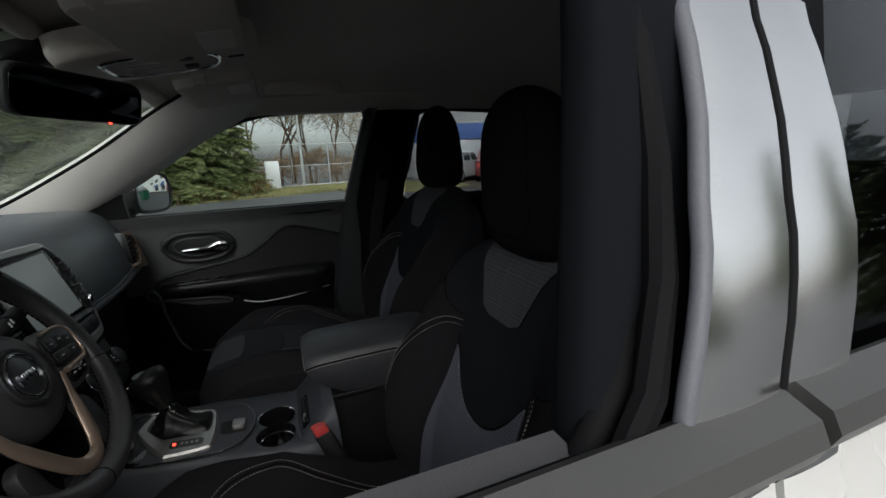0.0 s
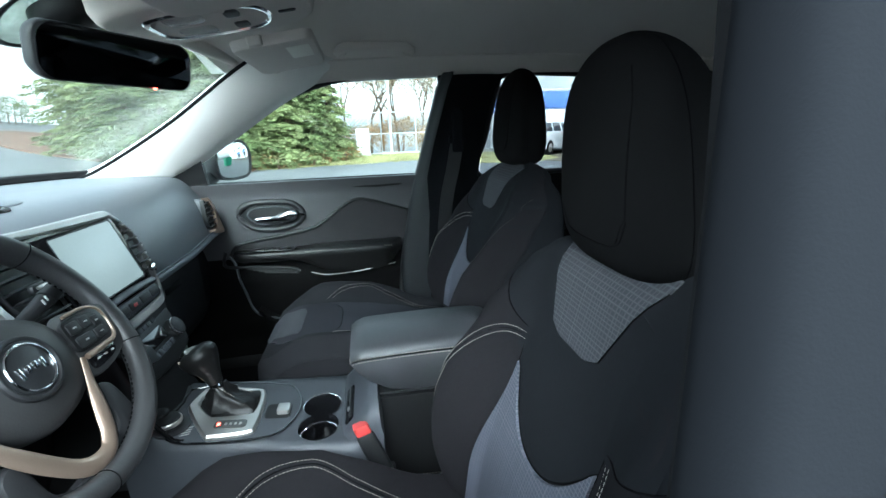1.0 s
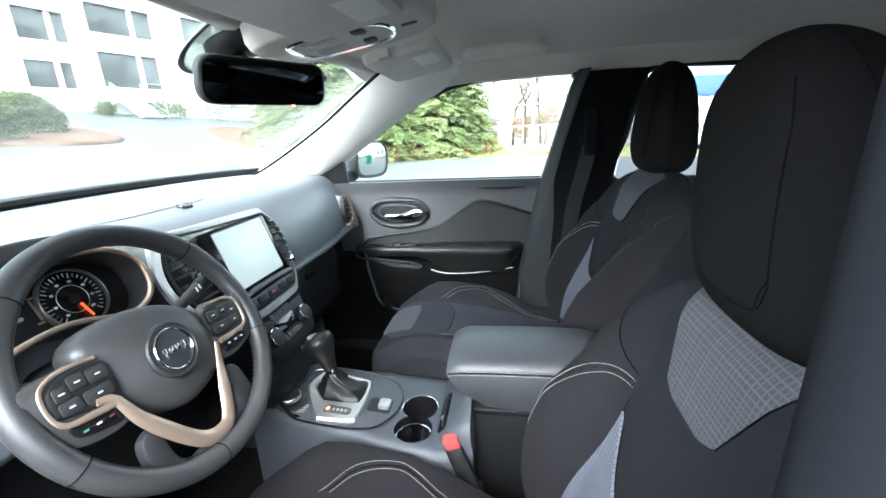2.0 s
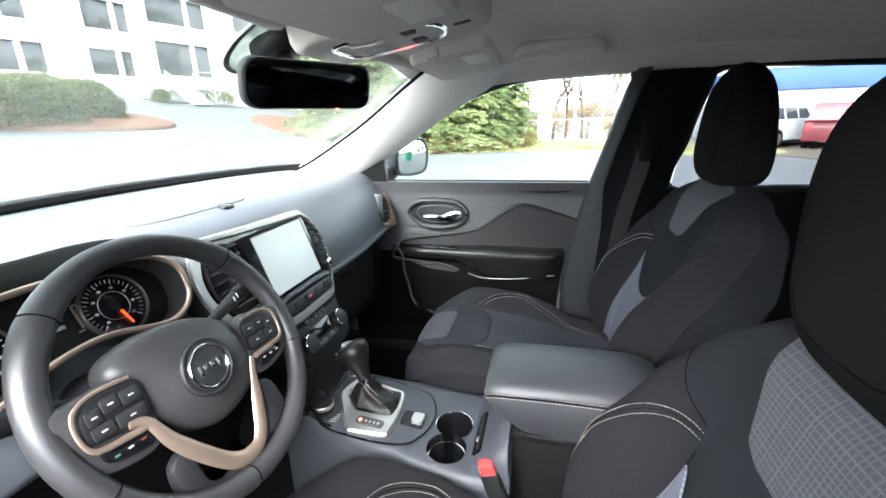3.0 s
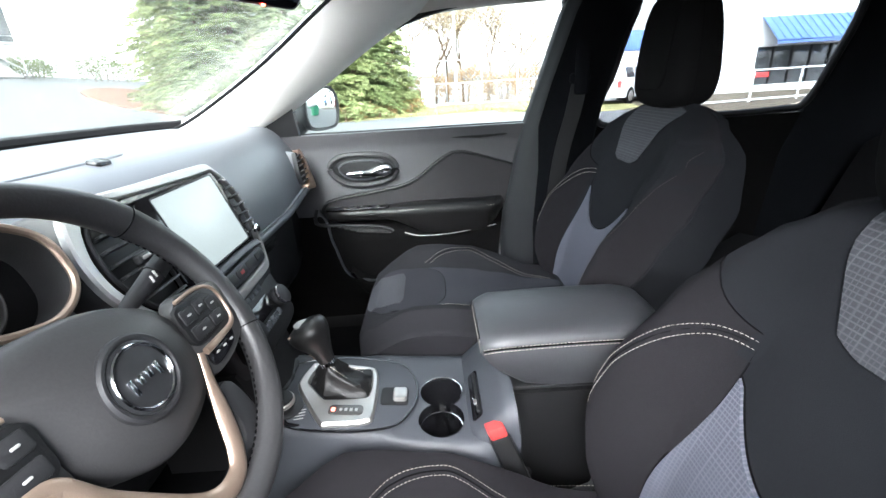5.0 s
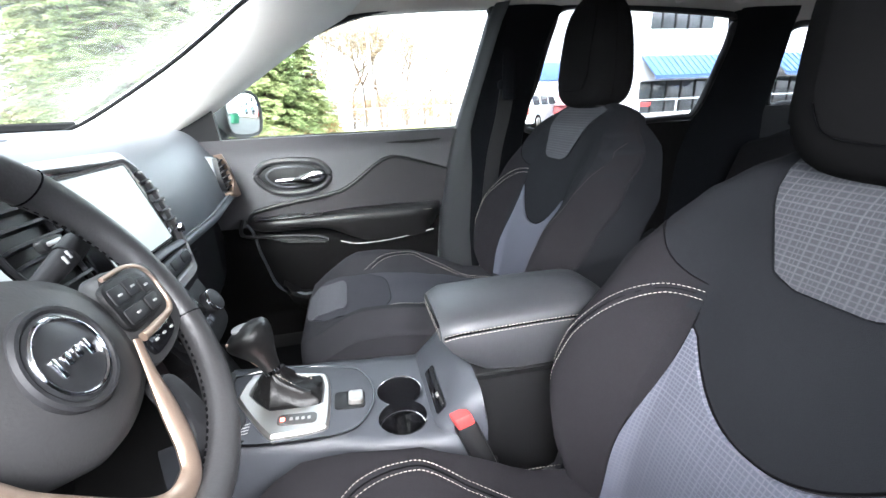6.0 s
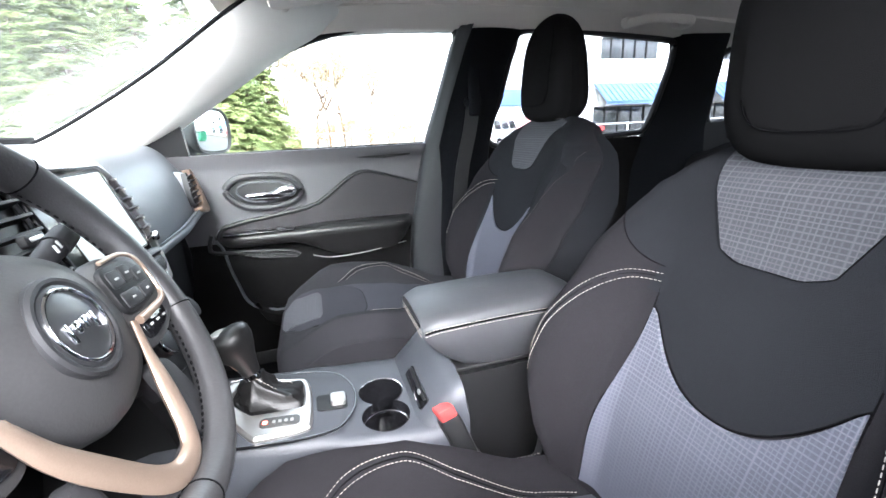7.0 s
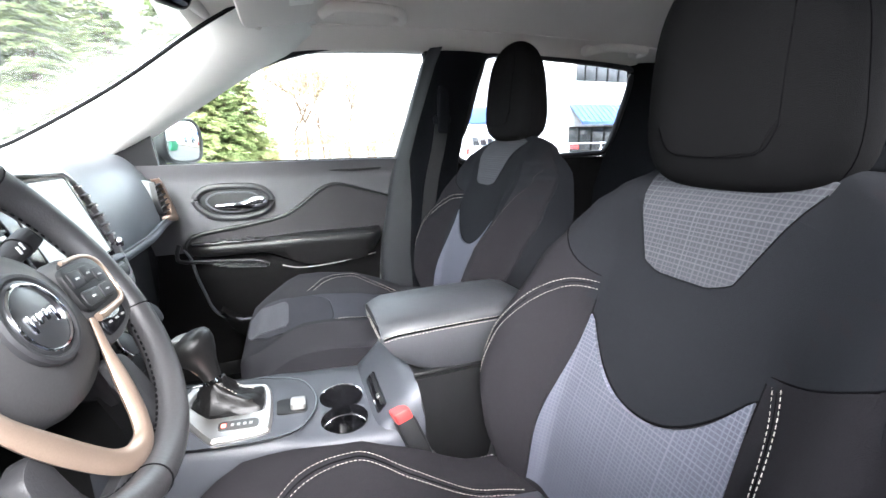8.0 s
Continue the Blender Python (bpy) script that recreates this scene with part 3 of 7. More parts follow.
    def hpoint(z, a):
        c, s = math.cos(a), math.sin(a)
        e = 0.66
        return T(HX(z) + HT(z) * math.copysign(abs(c) ** e, c), HW(z) * math.copysign(abs(s) ** e, s), HZ(z) + rise)

    zs = [1.26 - 0.0742 * math.sin(math.pi / 2 * k / 10) for k in range(10, 0, -1)] + [1.26 + 0.1675 * math.sin(math.pi / 2 * k / 20) for k in range(21)]
    head = part("headrest", loft([[hpoint(z, 2 * math.pi * k / 48) for k in range(48)] for z in zs]), HEAD_CLOTH, seat, sharp=60)
    hf = lambda y, z: T(HX(z) - HT(z) * (max(0.0, 1 - (abs(y) / HW(z)) ** (2 / 0.66))) ** (0.66 / 2) - 0.0006, y, HZ(z) + rise)
    u = curve([(-min(0.070, 0.68 * HW(z)), z, 0) for z in (1.392, 1.37, 1.34, 1.30, 1.26)] + [(-0.069, 1.25, 0), (-0.052, 1.228, 0), (0.0, 1.2235, 0), (0.052, 1.228, 0), (0.069, 1.25, 0)] + [(min(0.070, 0.68 * HW(z)), z, 0) for z in (1.26, 1.30, 1.34, 1.37, 1.392)], 6)
    hline = [(p[0], p[1]) for p in u]
    ztop, zlow = 1.392, lambda y: 1.2245 + 0.0045 * smooth(0.0, 0.052, abs(y)) + 0.028 * smooth(0.052, 0.070, abs(y))
    part("front_panel", sheet(lambda r, t: hf(r * min(0.070, 0.68 * HW(zlow(0.070 * r) + (ztop - zlow(0.070 * r)) * t)), zlow(0.070 * r) + (ztop - zlow(0.070 * r)) * t) + Vector((-0.0010, 0, 0)), span(-1, 1, 20), span(0, 1, 18), 0.004, (1, 0, 0)), HEAD_CLOTH, head, "black tricot head restraint face")
    part("seam", tube([hf(p[0], p[1]) for p in hline], 0.0008, 6), SEAM, head)
    side = [hpoint(z, math.pi * 0.5 + q) + Vector((0, 0.0, 0)) for q in (0.12,) for z in zs[2:-3]]
    side2 = [hpoint(z, -math.pi * 0.5 - q) for q in (0.12,) for z in zs[2:-3]]
    part("seam", tube(side, 0.0008, 6), SEAM, head)
    part("seam", tube(side2, 0.0008, 6), SEAM, head)
    for s in (-1, 1):
        part("headrest_post", tube([T(0.695, s * 0.066, 1.11), T(0.702, s * 0.066, 1.20 + rise)], 0.0065, 12), CHROME, seat, "chrome post")
        part("post_collar", plate(disc(0.013, 16), frame_of(T(0.692, s * 0.066, 1.160), (1, 0, 0), (0, 1, 0), (0, 0, 1)), 0.006, 0.002), DARK, seat)
        # side cover with the recliner
        cover = plate(curve([(-0.02, 0.56, 0), (0.2, 0.585, 0), (0.42, 0.60, 0), (0.56, 0.66, 0), (0.60, 0.62, 0), (0.58, 0.52, 0), (0.30, 0.47, 0), (0.0, 0.50, 0)], 5, True), frame_of(T(0, s * 0.222, 0), (1, 0, 0), (0, 0, 1), (0, s, 0)), 0.03, 0.008)
        part("side_cover", cover, PLASTIC, seat, "black plastic side cover")
        rec = plate(rrect(0.07, 0.12, 0.03), frame_of(T(0.53, s * 0.226, 0.655), (1, 0, 0), (0.25, 0, 1), (0, s, 0)), 0.022, 0.006)
        part("recliner_cover", rec, PLASTIC, seat, "grey plastic hinge cover")
        part("seat_rail", box(T(0.25, s * 0.17, 0.445), (0.60, 0.035, 0.05), 0.006), DARK, seat, "steel rail")
    part("seat_pan", box(T(0.26, 0, 0.53), (0.56, 0.40, 0.13), 0.02), DARK, seat)
    return seat


front_seat(0.0, -0.403, 0.0, -0.052, 0.0, 1, 0.26, "charcoal cloth driver's seat with grey woven inserts and pale stitching")
front_seat(0.10, 0.372, 0.045, -0.030, 0.13, 1, 0.0, "charcoal cloth passenger seat with grey woven inserts and pale stitching")

# ---- steering wheel ----
tilt = radians(22)
WC = Vector((0.0, -0.388, 1.075))
WN, WU, WA = Vector((math.cos(tilt), 0, math.sin(tilt))), Vector((-math.sin(tilt), 0, math.cos(tilt))), Vector((0, 1, 0))
wp = frame_of(WC, WA, WU, WN)
wheel = thing("steering_wheel", WC, "black leather steering wheel with champagne trim and thumb switches", "steering wheel")
R = 0.1655
# the rim leans back a little more than the airbag cover
lean = 0.505
RN, RU = Vector((math.cos(lean), 0, math.sin(lean))), Vector((-math.sin(lean), 0, math.cos(lean)))
rf = frame_of(WC + WA * 0.008 + RU * 0.0108 - RN * 0.0115, WA, RU, RN)
rp = lambda a, r, w=0.0: rf(r * math.cos(a), r * math.sin(a), w)
rim_r = [0.0147 + 0.0025 * math.exp(-(((a - 0.75) / 0.28) ** 2)) + 0.0025 * math.exp(-(((a - 2.39) / 0.28) ** 2)) for a in [2 * math.pi * k / 96 for k in range(96)]]
rim = part("rim", tube([rp(2 * math.pi * k / 96, R) for k in range(96)], rim_r, 16, True, up=RN), RIM_LEATHER, wheel)
for a, r in ((-22, 0.0151), (202, 0.0151), (40, 0.0175), (133, 0.0175), (-100, 0.0151)):
    a = radians(a)
    c = frame_of(rp(a, R), WA * math.cos(a) + RU * math.sin(a), RN, WA * -math.sin(a) + RU * math.cos(a))
    part("rim_seam", tube([c(r * math.cos(t), r * math.sin(t)) for t in [2 * math.pi * k / 20 for k in range(20)]], 0.0007, 6, True, up=WA * -math.sin(a) + RU * math.cos(a)), SEAM, rim)
for lo, hi, r, w in ((-20, 39, 0.0150, -0.007), (134, 200, 0.0150, -0.007), (-98, -24, 0.0145, -0.004), (204, 258, 0.0145, -0.004)):
    part("lacing", stitches([rp(a, R - r, w) for a in span(radians(lo), radians(hi), 30)], 0.0011, 0.004, 0.0035), SEAM, rim)
hub_line = [(p[0], p[1]) for p in curve([(-0.093, 0.048, 0), (-0.085, 0.022, 0), (-0.078, -0.003, 0), (-0.066, -0.030, 0), (-0.040, -0.058, 0), (-0.005, -0.076, 0), (0.037, -0.073, 0), (0.071, -0.055, 0), (0.087, -0.017, 0), (0.080, 0.020, 0), (0.057, 0.048, 0), (0.013, 0.067, 0), (-0.036, 0.073, 0), (-0.078, 0.066, 0)][::-1], 6, True)]
hub = part("airbag_cover", plate(hub_line, lambda u, v, w: wp(u, v, w - 0.035), 0.034, 0.016, 0.014), LEATHER, wheel, "black grained airbag cover", 60)
part("badge_recess", ring(disc(0.0375, 32), disc(0.031, 32), lambda u, v, w: wp(u, v, w + 0.0075), 0.0065, 0.002), PLASTIC, hub)
part("badge_plate", plate(disc(0.031, 32), lambda u, v, w: wp(u, v, w + 0.004), 0.009, 0.001), BADGE, hub, "satin black round badge")
part("badge_ring", ring(disc(0.0285, 32), disc(0.0255, 32), lambda u, v, w: wp(u, v, w + 0.0115), 0.0035, 0.001), CHROME, hub, "chrome ring")
for u, w, h, d in ((-0.0150, 0.0045, 0.0150, -0.001), (-0.0055, 0.0065, 0.009, 0.0), (0.0040, 0.0065, 0.009, 0.0), (0.0135, 0.0055, 0.013, -0.0025)):
    part("badge_bar", plate(rrect(w, h, 0.002, 3, u, d), lambda a, b, c: wp(a, b, c + 0.0125), 0.0025, 0.0006), CHROME, hub, "plain chrome bar")
part("wheel_boss", tube([wp(0, 0, -0.03), wp(0, -0.005, -0.09)], 0.05, 20), DARK, wheel)
ra, rb = math.cos(radians(-5)), math.sin(radians(-5))
wq = lambda u, v, w=0.0: wp(u * ra - v * rb, u * rb + v * ra, w)
for s in (-1, 1):
    near = lambda u: u * 0.92
    spoke = [(s * p[0], p[1]) for p in curve([(0.085, 0.033, 0), (0.120, 0.036, 0), (0.158, 0.030, 0), (0.162, 0.0, 0), (0.160, -0.03, 0), (0.120, -0.050, 0), (0.078, -0.05, 0), (0.070, -0.02, 0)], 6, True)]
    sp = part("spoke", plate(spoke, lambda u, v, w: wq(u, v, w - 0.018), 0.017, 0.006), LEATHER, wheel)
    pod = [(s * near(p[0]), p[1]) for p in curve([(0.084, 0.027, 0), (0.124, 0.029, 0), (0.146, 0.020, 0), (0.151, 0.0, 0), (0.144, -0.012, 0), (0.088, -0.016, 0), (0.080, 0.006, 0)], 6, True)]
    pd = part("switch_pad", plate(pod, lambda u, v, w: wq(u, v, w - 0.002), 0.005, 0.002), DARK, sp, "black switch pad")
    trim = curve([(s * 0.090, 0.033, 0.003), (s * 0.130, 0.034, 0.003), (s * 0.153, 0.024, 0.003), (s * 0.157, 0.0, 0.003), (s * 0.148, -0.018, 0.004), (s * 0.115, -0.0225, 0.004), (s * 0.086, -0.0235, 0.004)], 8)
    part("pad_trim", tube([wq(near(p[0]), p[1], p[2]) for p in trim], [0.0022 + 0.002 * smooth(0.45, 0.9, k / len(trim)) for k in range(len(trim))], 8, flat=0.8, up=WN), BRONZE, sp, "champagne trim line")
    for k, (u, v, w, h) in enumerate(((0.096, 0.0155, 0.023, 0.016), (0.1185, 0.0170, 0.019, 0.016), (0.1375, 0.012, 0.016, 0.015), (0.103, -0.0045, 0.034, 0.0150), (0.1340, -0.0040, 0.024, 0.0140))):
        key = part("switch_key", plate(rrect(w * 0.9, h, 0.003, 3, s * near(u), v), lambda a, b, c: wq(a, b, c + 0.0016), 0.0026, 0.0012), PLASTIC, pd)
        part("key_mark", plate(rrect(0.006, 0.002, 0.0008, 2, s * near(u), v), lambda a, b, c: wq(a, b, c + 0.0045), 0.0007, 0.0002), WHITE_MARK, pd)
    low = [(s * near(p[0]), p[1]) for p in curve([(0.092, -0.027, 0), (0.120, -0.026, 0), (0.144, -0.022, 0), (0.140, -0.036, 0), (0.118, -0.042, 0), (0.092, -0.043, 0)], 6, True)]
    lw = part("lower_pad", plate(low, lambda u, v, w: wq(u, v, w - 0.003), 0.005, 0.002), GLOSS, sp, "gloss black phone switch pad")
    for u, m in ((0.103, RED_PRINT if s < 0 else WHITE_MARK), (0.118, WHITE_MARK), (0.133, GREEN_MARK if s < 0 else WHITE_MARK)):
        part("key_mark", plate(rrect(0.0055, 0.0022, 0.0008, 2, s * near(u), -0.033), lambda a, b, c: wq(a, b, c + 0.0022), 0.0008, 0.0002), m, lw)
    arm = [(s * p[0], p[1]) for p in curve([(0.062, -0.07, 0), (0.086, -0.075, 0), (0.092, -0.115, 0), (0.088, -0.140, 0), (0.045, -0.160, 0), (0.030, -0.140, 0), (0.058, -0.118, 0)], 6, True)]
    part("lower_spoke", plate(arm, lambda u, v, w: wp(u, v, w - 0.016), 0.014, 0.005), PLASTIC, wheel)
bow = curve([(-0.104, -0.004, 0.005), (-0.088, -0.012, 0.005), (-0.076, -0.046, 0.004), (-0.058, -0.079, 0.004), (-0.036, -0.111, 0.004), (-0.019, -0.126, 0.004), (-0.002, -0.131, 0.004), (0.014, -0.129, 0.004), (0.026, -0.117, 0.004), (0.033, -0.105, 0.004), (0.047, -0.078, 0.003), (0.058, -0.056, 0.002), (0.072, -0.028, 0.002)], 10)
part("lower_trim", tube([wp(*p) for p in bow], [0.004 + 0.0065 * smooth(0, 0.25, k / len(bow)) * smooth(1, 0.75, k / len(bow)) for k in range(len(bow))], 10, flat=0.5, up=WN), BRONZE, wheel, "champagne metal trim bow")
part("lower_web", plate([(-0.05, -0.132), (0.05, -0.132), (0.055, -0.160), (-0.055, -0.160)], lambda u, v, w: wp(u, v, w - 0.014), 0.012, 0.004), PLASTIC, wheel)
# column shroud and stalks
column = thing("steering_column", (-0.12, -0.388, 1.03), "black plastic steering column shroud with stalks", "steering column")
part("shroud", loft([[frame_of(WC - WN * d - WU * 0.01, WA, WU, WN)(p.x, p.y) for p in rrect(w, h, 0.03)] for d, w, h in ((0.045, 0.10, 0.09), (0.10, 0.13, 0.11), (0.20, 0.15, 0.13))]), PLASTIC, column)
for s in (-1, 1):
    st = part("stalk", tube([wp(s * 0.05, 0.02, -0.075), wp(s * 0.10, 0.035, -0.065), wp(s * 0.150, 0.052, -0.05)], [0.008, 0.008, 0.011], 12), PLASTIC, column, "black control stalk")
    part("stalk_tip", tube([wp(s * 0.150, 0.052, -0.05), wp(s * 0.172, 0.059, -0.046)], [0.0125, 0.0115], 12), DARK, st)
    for k in range(3):
        part("stalk_mark", plate(rrect(0.002, 0.008, 0.0006, 2), frame_of(wp(s * (0.135 + 0.008 * k), 0.050 + 0.003 * k, -0.042), WA, WU, WN), 0.002, 0.0005), WHITE_MARK, st)

# ---- dashboard ----
dash = thing("dashboard", (-0.4, 0.0, 0.9), "dark grey soft plastic dashboard with champagne and silver trim", "dashboard")
DY = [(-0.76, -0.025), (-0.60, -0.01), (-0.30, 0.0), (0.0, 0.006), (0.3, 0.0), (0.60, -0.008), (0.76, -0.03)]
PROFILE = [(-0.80, 1.204), (-0.68, 1.203), (-0.56, 1.203), (-0.42, 1.203), (-0.32, 1.201), (-0.25, 1.192), (-0.208, 1.164), (-0.180, 1.12), (-0.160, 1.07), (-0.148, 1.02), (-0.146, 0.99)]
prof = [(p[0], p[1]) for p in curve([(a, 0, b) for a, b in PROFILE], 4) for p in [(p[0], p[2])]]


def dash_at(y, k):
    x, z = prof[k]
    end = -0.030 * smooth(0.35, 0.70, y) * smooth(-0.3, -0.18, x)
    return Vector((x + end, y, z + lerp_table(DY, y) * smooth(-0.7, -0.3, x) * 0.4))


part("top_pad", sheet(dash_at, span(-0.735, 0.735, 60), list(range(len(prof))), 0.012, (-0.6, 0, -0.8)), DASH, dash, "dark grey soft dash top", 60)
# lip and lower dash
lip = [Vector((-0.136 - 0.028 * smooth(0.35, 0.70, y), y, 0.988)) for y in span(0.17, 0.72, 24)]
part("lower_lip", tube(lip, 0.011, 10, flat=1.0), DASH, dash)
part("lip_trim", tube([p + Vector((0.006, 0, 0.012)) for p in lip], 0.0020, 8), CONSOLE, dash)
LOW = [(-0.150, 0.985), (-0.185, 0.965), (-0.235, 0.94), (-0.225, 0.86), (-0.23, 0.74), (-0.29, 0.64), (-0.42, 0.56), (-0.6, 0.5)]
lowp = [(p[0], p[2]) for p in curve([(a, 0, b) for a, b in LOW], 3)]
part("lower_panel", sheet(lambda y, k: Vector((lowp[k][0], y, lowp[k][1])), span(-0.73, 0.73, 30), list(range(len(lowp))), 0.01, (-1, 0, 0)), DARK, dash, "black lower dash", 60)
gp = frame_of((-0.226, 0.42, 0.83), (0, 1, 0), (0.0, 0, 1), (1, 0, 0))
glove = part("glovebox", plate(rrect(0.42, 0.19, 0.02), gp, 0.012, 0.004), PLASTIC, dash, "black glovebox lid")
part("latch", plate(rrect(0.10, 0.022, 0.008, 4, 0, 0.06), lambda u, v, w: gp(u, v, w + 0.011), 0.006, 0.002), DARK, glove)
# speaker strip and sensor on the top
strip = [(p[0], p[1]) for p in curve([(-0.46, -0.24, 0), (-0.30, -0.20, 0), (-0.275, 0.0, 0), (-0.29, 0.09, 0), (-0.38, 0.13, 0), (-0.47, 0.06, 0), (-0.49, -0.1, 0)], 6, True)]
pad_z = lambda x, y: lerp_table([(a, b) for a, b in prof], x) + lerp_table(DY, y) * smooth(-0.7, -0.3, x) * 0.4
part("speaker_cover", plate(strip, lambda u, v, w: Vector((u, v, pad_z(u, v) - 0.004 + w)), 0.007, 0.003), DASH, dash)
part("light_sensor", plate(rrect(0.022, 0.03, 0.006, 4, -0.262, -0.006), lambda u, v, w: Vector((u, v, pad_z(u, v) + 0.001 + w)), 0.006, 0.002), GLOSS, dash, "small gloss black sensor")

# cowl lip where the glass meets the pad
part("glass_border", tube(curve([(-0.52, -0.715, 1.20), (-0.645, -0.45, 1.208), (-0.70, 0.0, 1.212), (-0.645, 0.45, 1.208), (-0.52, 0.70, 1.205)], 10), 0.017, 8), RUBBER, dash, "black ceramic glass border")

# instrument cluster
cl = thing("instrument_cluster", (-0.17, -0.41, 1.12), "round-dial instrument cluster in a champagne bezel", "instrument cluster")
ct = radians(24)
cp = frame_of((-0.155, -0.418, 1.124), (0, 1, 0), (-math.sin(ct), 0, math.cos(ct)), (math.cos(ct), 0, math.sin(ct)))
oval = [(p[0], p[1]) for p in curve([(-0.166, 0.010, 0), (-0.160, 0.030, 0), (-0.145, 0.046, 0), (-0.10, 0.061, 0), (-0.05, 0.0655, 0), (0.0, 0.065, 0), (0.06, 0.0645, 0), (0.108, 0.058, 0), (0.136, 0.042, 0), (0.148, 0.024, 0), (0.148, 0.002, 0), (0.142, -0.018, 0), (0.125, -0.0345, 0), (0.098, -0.0425, 0), (0.066, -0.037, 0), (0.029, -0.0250, 0), (-0.006, -0.0200, 0), (-0.05, -0.0235, 0), (-0.090, -0.034, 0), (-0.125, -0.040, 0), (-0.152, -0.026, 0)], 5, True)]
rise = lambda k, w: [cp(u * (1 + 0.09 * k), v + k * (0.044 if v > 0 else 0.014) * smooth(0.0, 0.05, abs(v)) * (1 if v > 0 else -1), w) for u, v in oval]
part("cluster_face", plate([(u * 1.06, v * 1.10) for u, v in oval], lambda u, v, w: cp(u, v, w - 0.034), 0.01, 0.002), DARK, cl, "black dial face")
part("cowl", loft([[cp(u * k, v * k, w) for u, v in oval] for k, w in ((1.05, -0.034), (1.02, -0.005), (1.0, 0.030))], False), LEATHER, cl, "black cowl round the dials")
shell = [rise(0.0, 0.030), rise(0.12, 0.030), rise(0.45, 0.014), rise(0.85, -0.004), rise(1.0, -0.014), rise(0.95, -0.030), rise(0.55, -0.075)]
# Hood is blackened for the shade on its face; the flank stays grey.
part("hood", grid(lambda i, k: shell[k][i % len(oval)], list(range(3, 43)), list(range(7))), LOWTRIM, cl, "binnacle hood blackened for the shade on its face", 60)
part("flank", grid(lambda i, k: shell[k][i % len(oval)], list(range(42, len(oval) + 4)), list(range(7))), CONSOLE, cl, "grey binnacle flank", 60)
part("bezel", tube([cp(u, v, 0.034) for u, v in oval], 0.0042, 8, True, up=(1, 0, 0)), BRONZE, cl, "champagne bezel")
DR, DV = 0.84, 0.012
for sy in (-0.088, 0.072):
    dial = part("dial", plate(disc(0.052 * DR, 40, sy, DV), lambda u, v, w: cp(u, v, w - 0.021), 0.003, 0.001), GLOSS, cl, "black round dial")
    part("dial_ring", ring(disc(0.0540 * DR, 40, sy, DV), disc(0.0512 * DR, 40, sy, DV), lambda u, v, w: cp(u, v, w - 0.021), 0.010, 0.002), MOULDING, dial, "satin silver dial ring")
    part("inner_ring", ring(disc(0.0255 * DR, 32, sy, DV), disc(0.024 * DR, 32, sy, DV), lambda u, v, w: cp(u, v, w - 0.0185), 0.001, 0.0003), SATIN, dial)
    ticks, nums = [], []
    for k in range(29):
        a = radians(225 - 270 * k / 28)
        r0, w = (0.040, 0.0011) if k % 4 else (0.0375, 0.0018)
        c, s = math.cos(a), math.sin(a)
        pl = frame_of(cp(sy, DV, -0.018), cp(c, s, 0) - cp(0, 0, 0), cp(-s, c, 0) - cp(0, 0, 0), cp(0, 0, 1) - cp(0, 0, 0))
        ticks.append(plate([(r0 * DR, -w / 2), (0.0465 * DR, -w / 2), (0.0465 * DR, w / 2), (r0 * DR, w / 2)], pl, 0.0008, 0.0002))
        if k % 4 == 0:
            nums.append(plate(rrect(0.005, 0.0038, 0.001, 2, sy + 0.0315 * DR * c, DV + 0.0315 * DR * s), lambda u, v, w2: cp(u, v, w2 - 0.018), 0.0008, 0.0002))
    part("tick_marks", join(*ticks), WHITE_MARK, dial)
    part("figure_bars", join(*nums), WHITE_MARK, dial, "white bars in place of figures")
    na = radians(-76)
    pl = frame_of(cp(sy, DV, -0.015), cp(math.cos(na), math.sin(na), 0) - cp(0, 0, 0), cp(-math.sin(na), math.cos(na), 0) - cp(0, 0, 0), WN)
    part("needle", plate([(0.010, -0.0020), (0.034, -0.0014), (0.034, 0.0014), (0.010, 0.0020)], pl, 0.002, 0.0006), ORANGE, dial, "orange needle")
    part("needle_hub", plate(disc(0.007, 20, sy, DV), lambda u, v, w: cp(u, v, w - 0.018), 0.005, 0.002), DARK, dial)
for k, (u, v, w, h) in enumerate(((0.025, 0.016, 0.003, 0.030), (0.022, -0.002, 0.009, 0.003), (0.028, 0.033, 0.008, 0.003), (0.001, 0.012, 0.014, 0.005), (0.006, 0.022, 0.007, 0.004))):
    part("display_mark", plate(rrect(w, h, 0.001, 2, u, v), lambda u, v, w: cp(u, v, w - 0.020), 0.001, 0.0003), BRONZE if k < 3 else WHITE_MARK, cl)

# centre stack
stack = thing("center_stack", (-0.13, 0.0, 1.05), "centre stack with touchscreen, air vents and climate controls", "center stack")
sn = 0.3266
sp_ = frame_of((-0.1315, -0.0030, 1.0925), (0, 1, 0), (-math.sin(sn), 0, math.cos(sn)), (math.cos(sn), 0, math.sin(sn)))
RIM_OUT = [(-0.206, 0.096), (-0.097, 0.092), (0.05, 0.088), (0.094, 0.085), (0.110, 0.076), (0.148, 0.039), (0.167, 0.002), (0.160, -0.040), (0.140, -0.078), (0.127, -0.102), (0.113, -0.122), (0.094, -0.137), (0.03, -0.140), (-0.055, -0.140), (-0.13, -0.125), (-0.20, -0.078), (-0.236, -0.022), (-0.243, 0.025), (-0.236, 0.058), (-0.224, 0.082)]
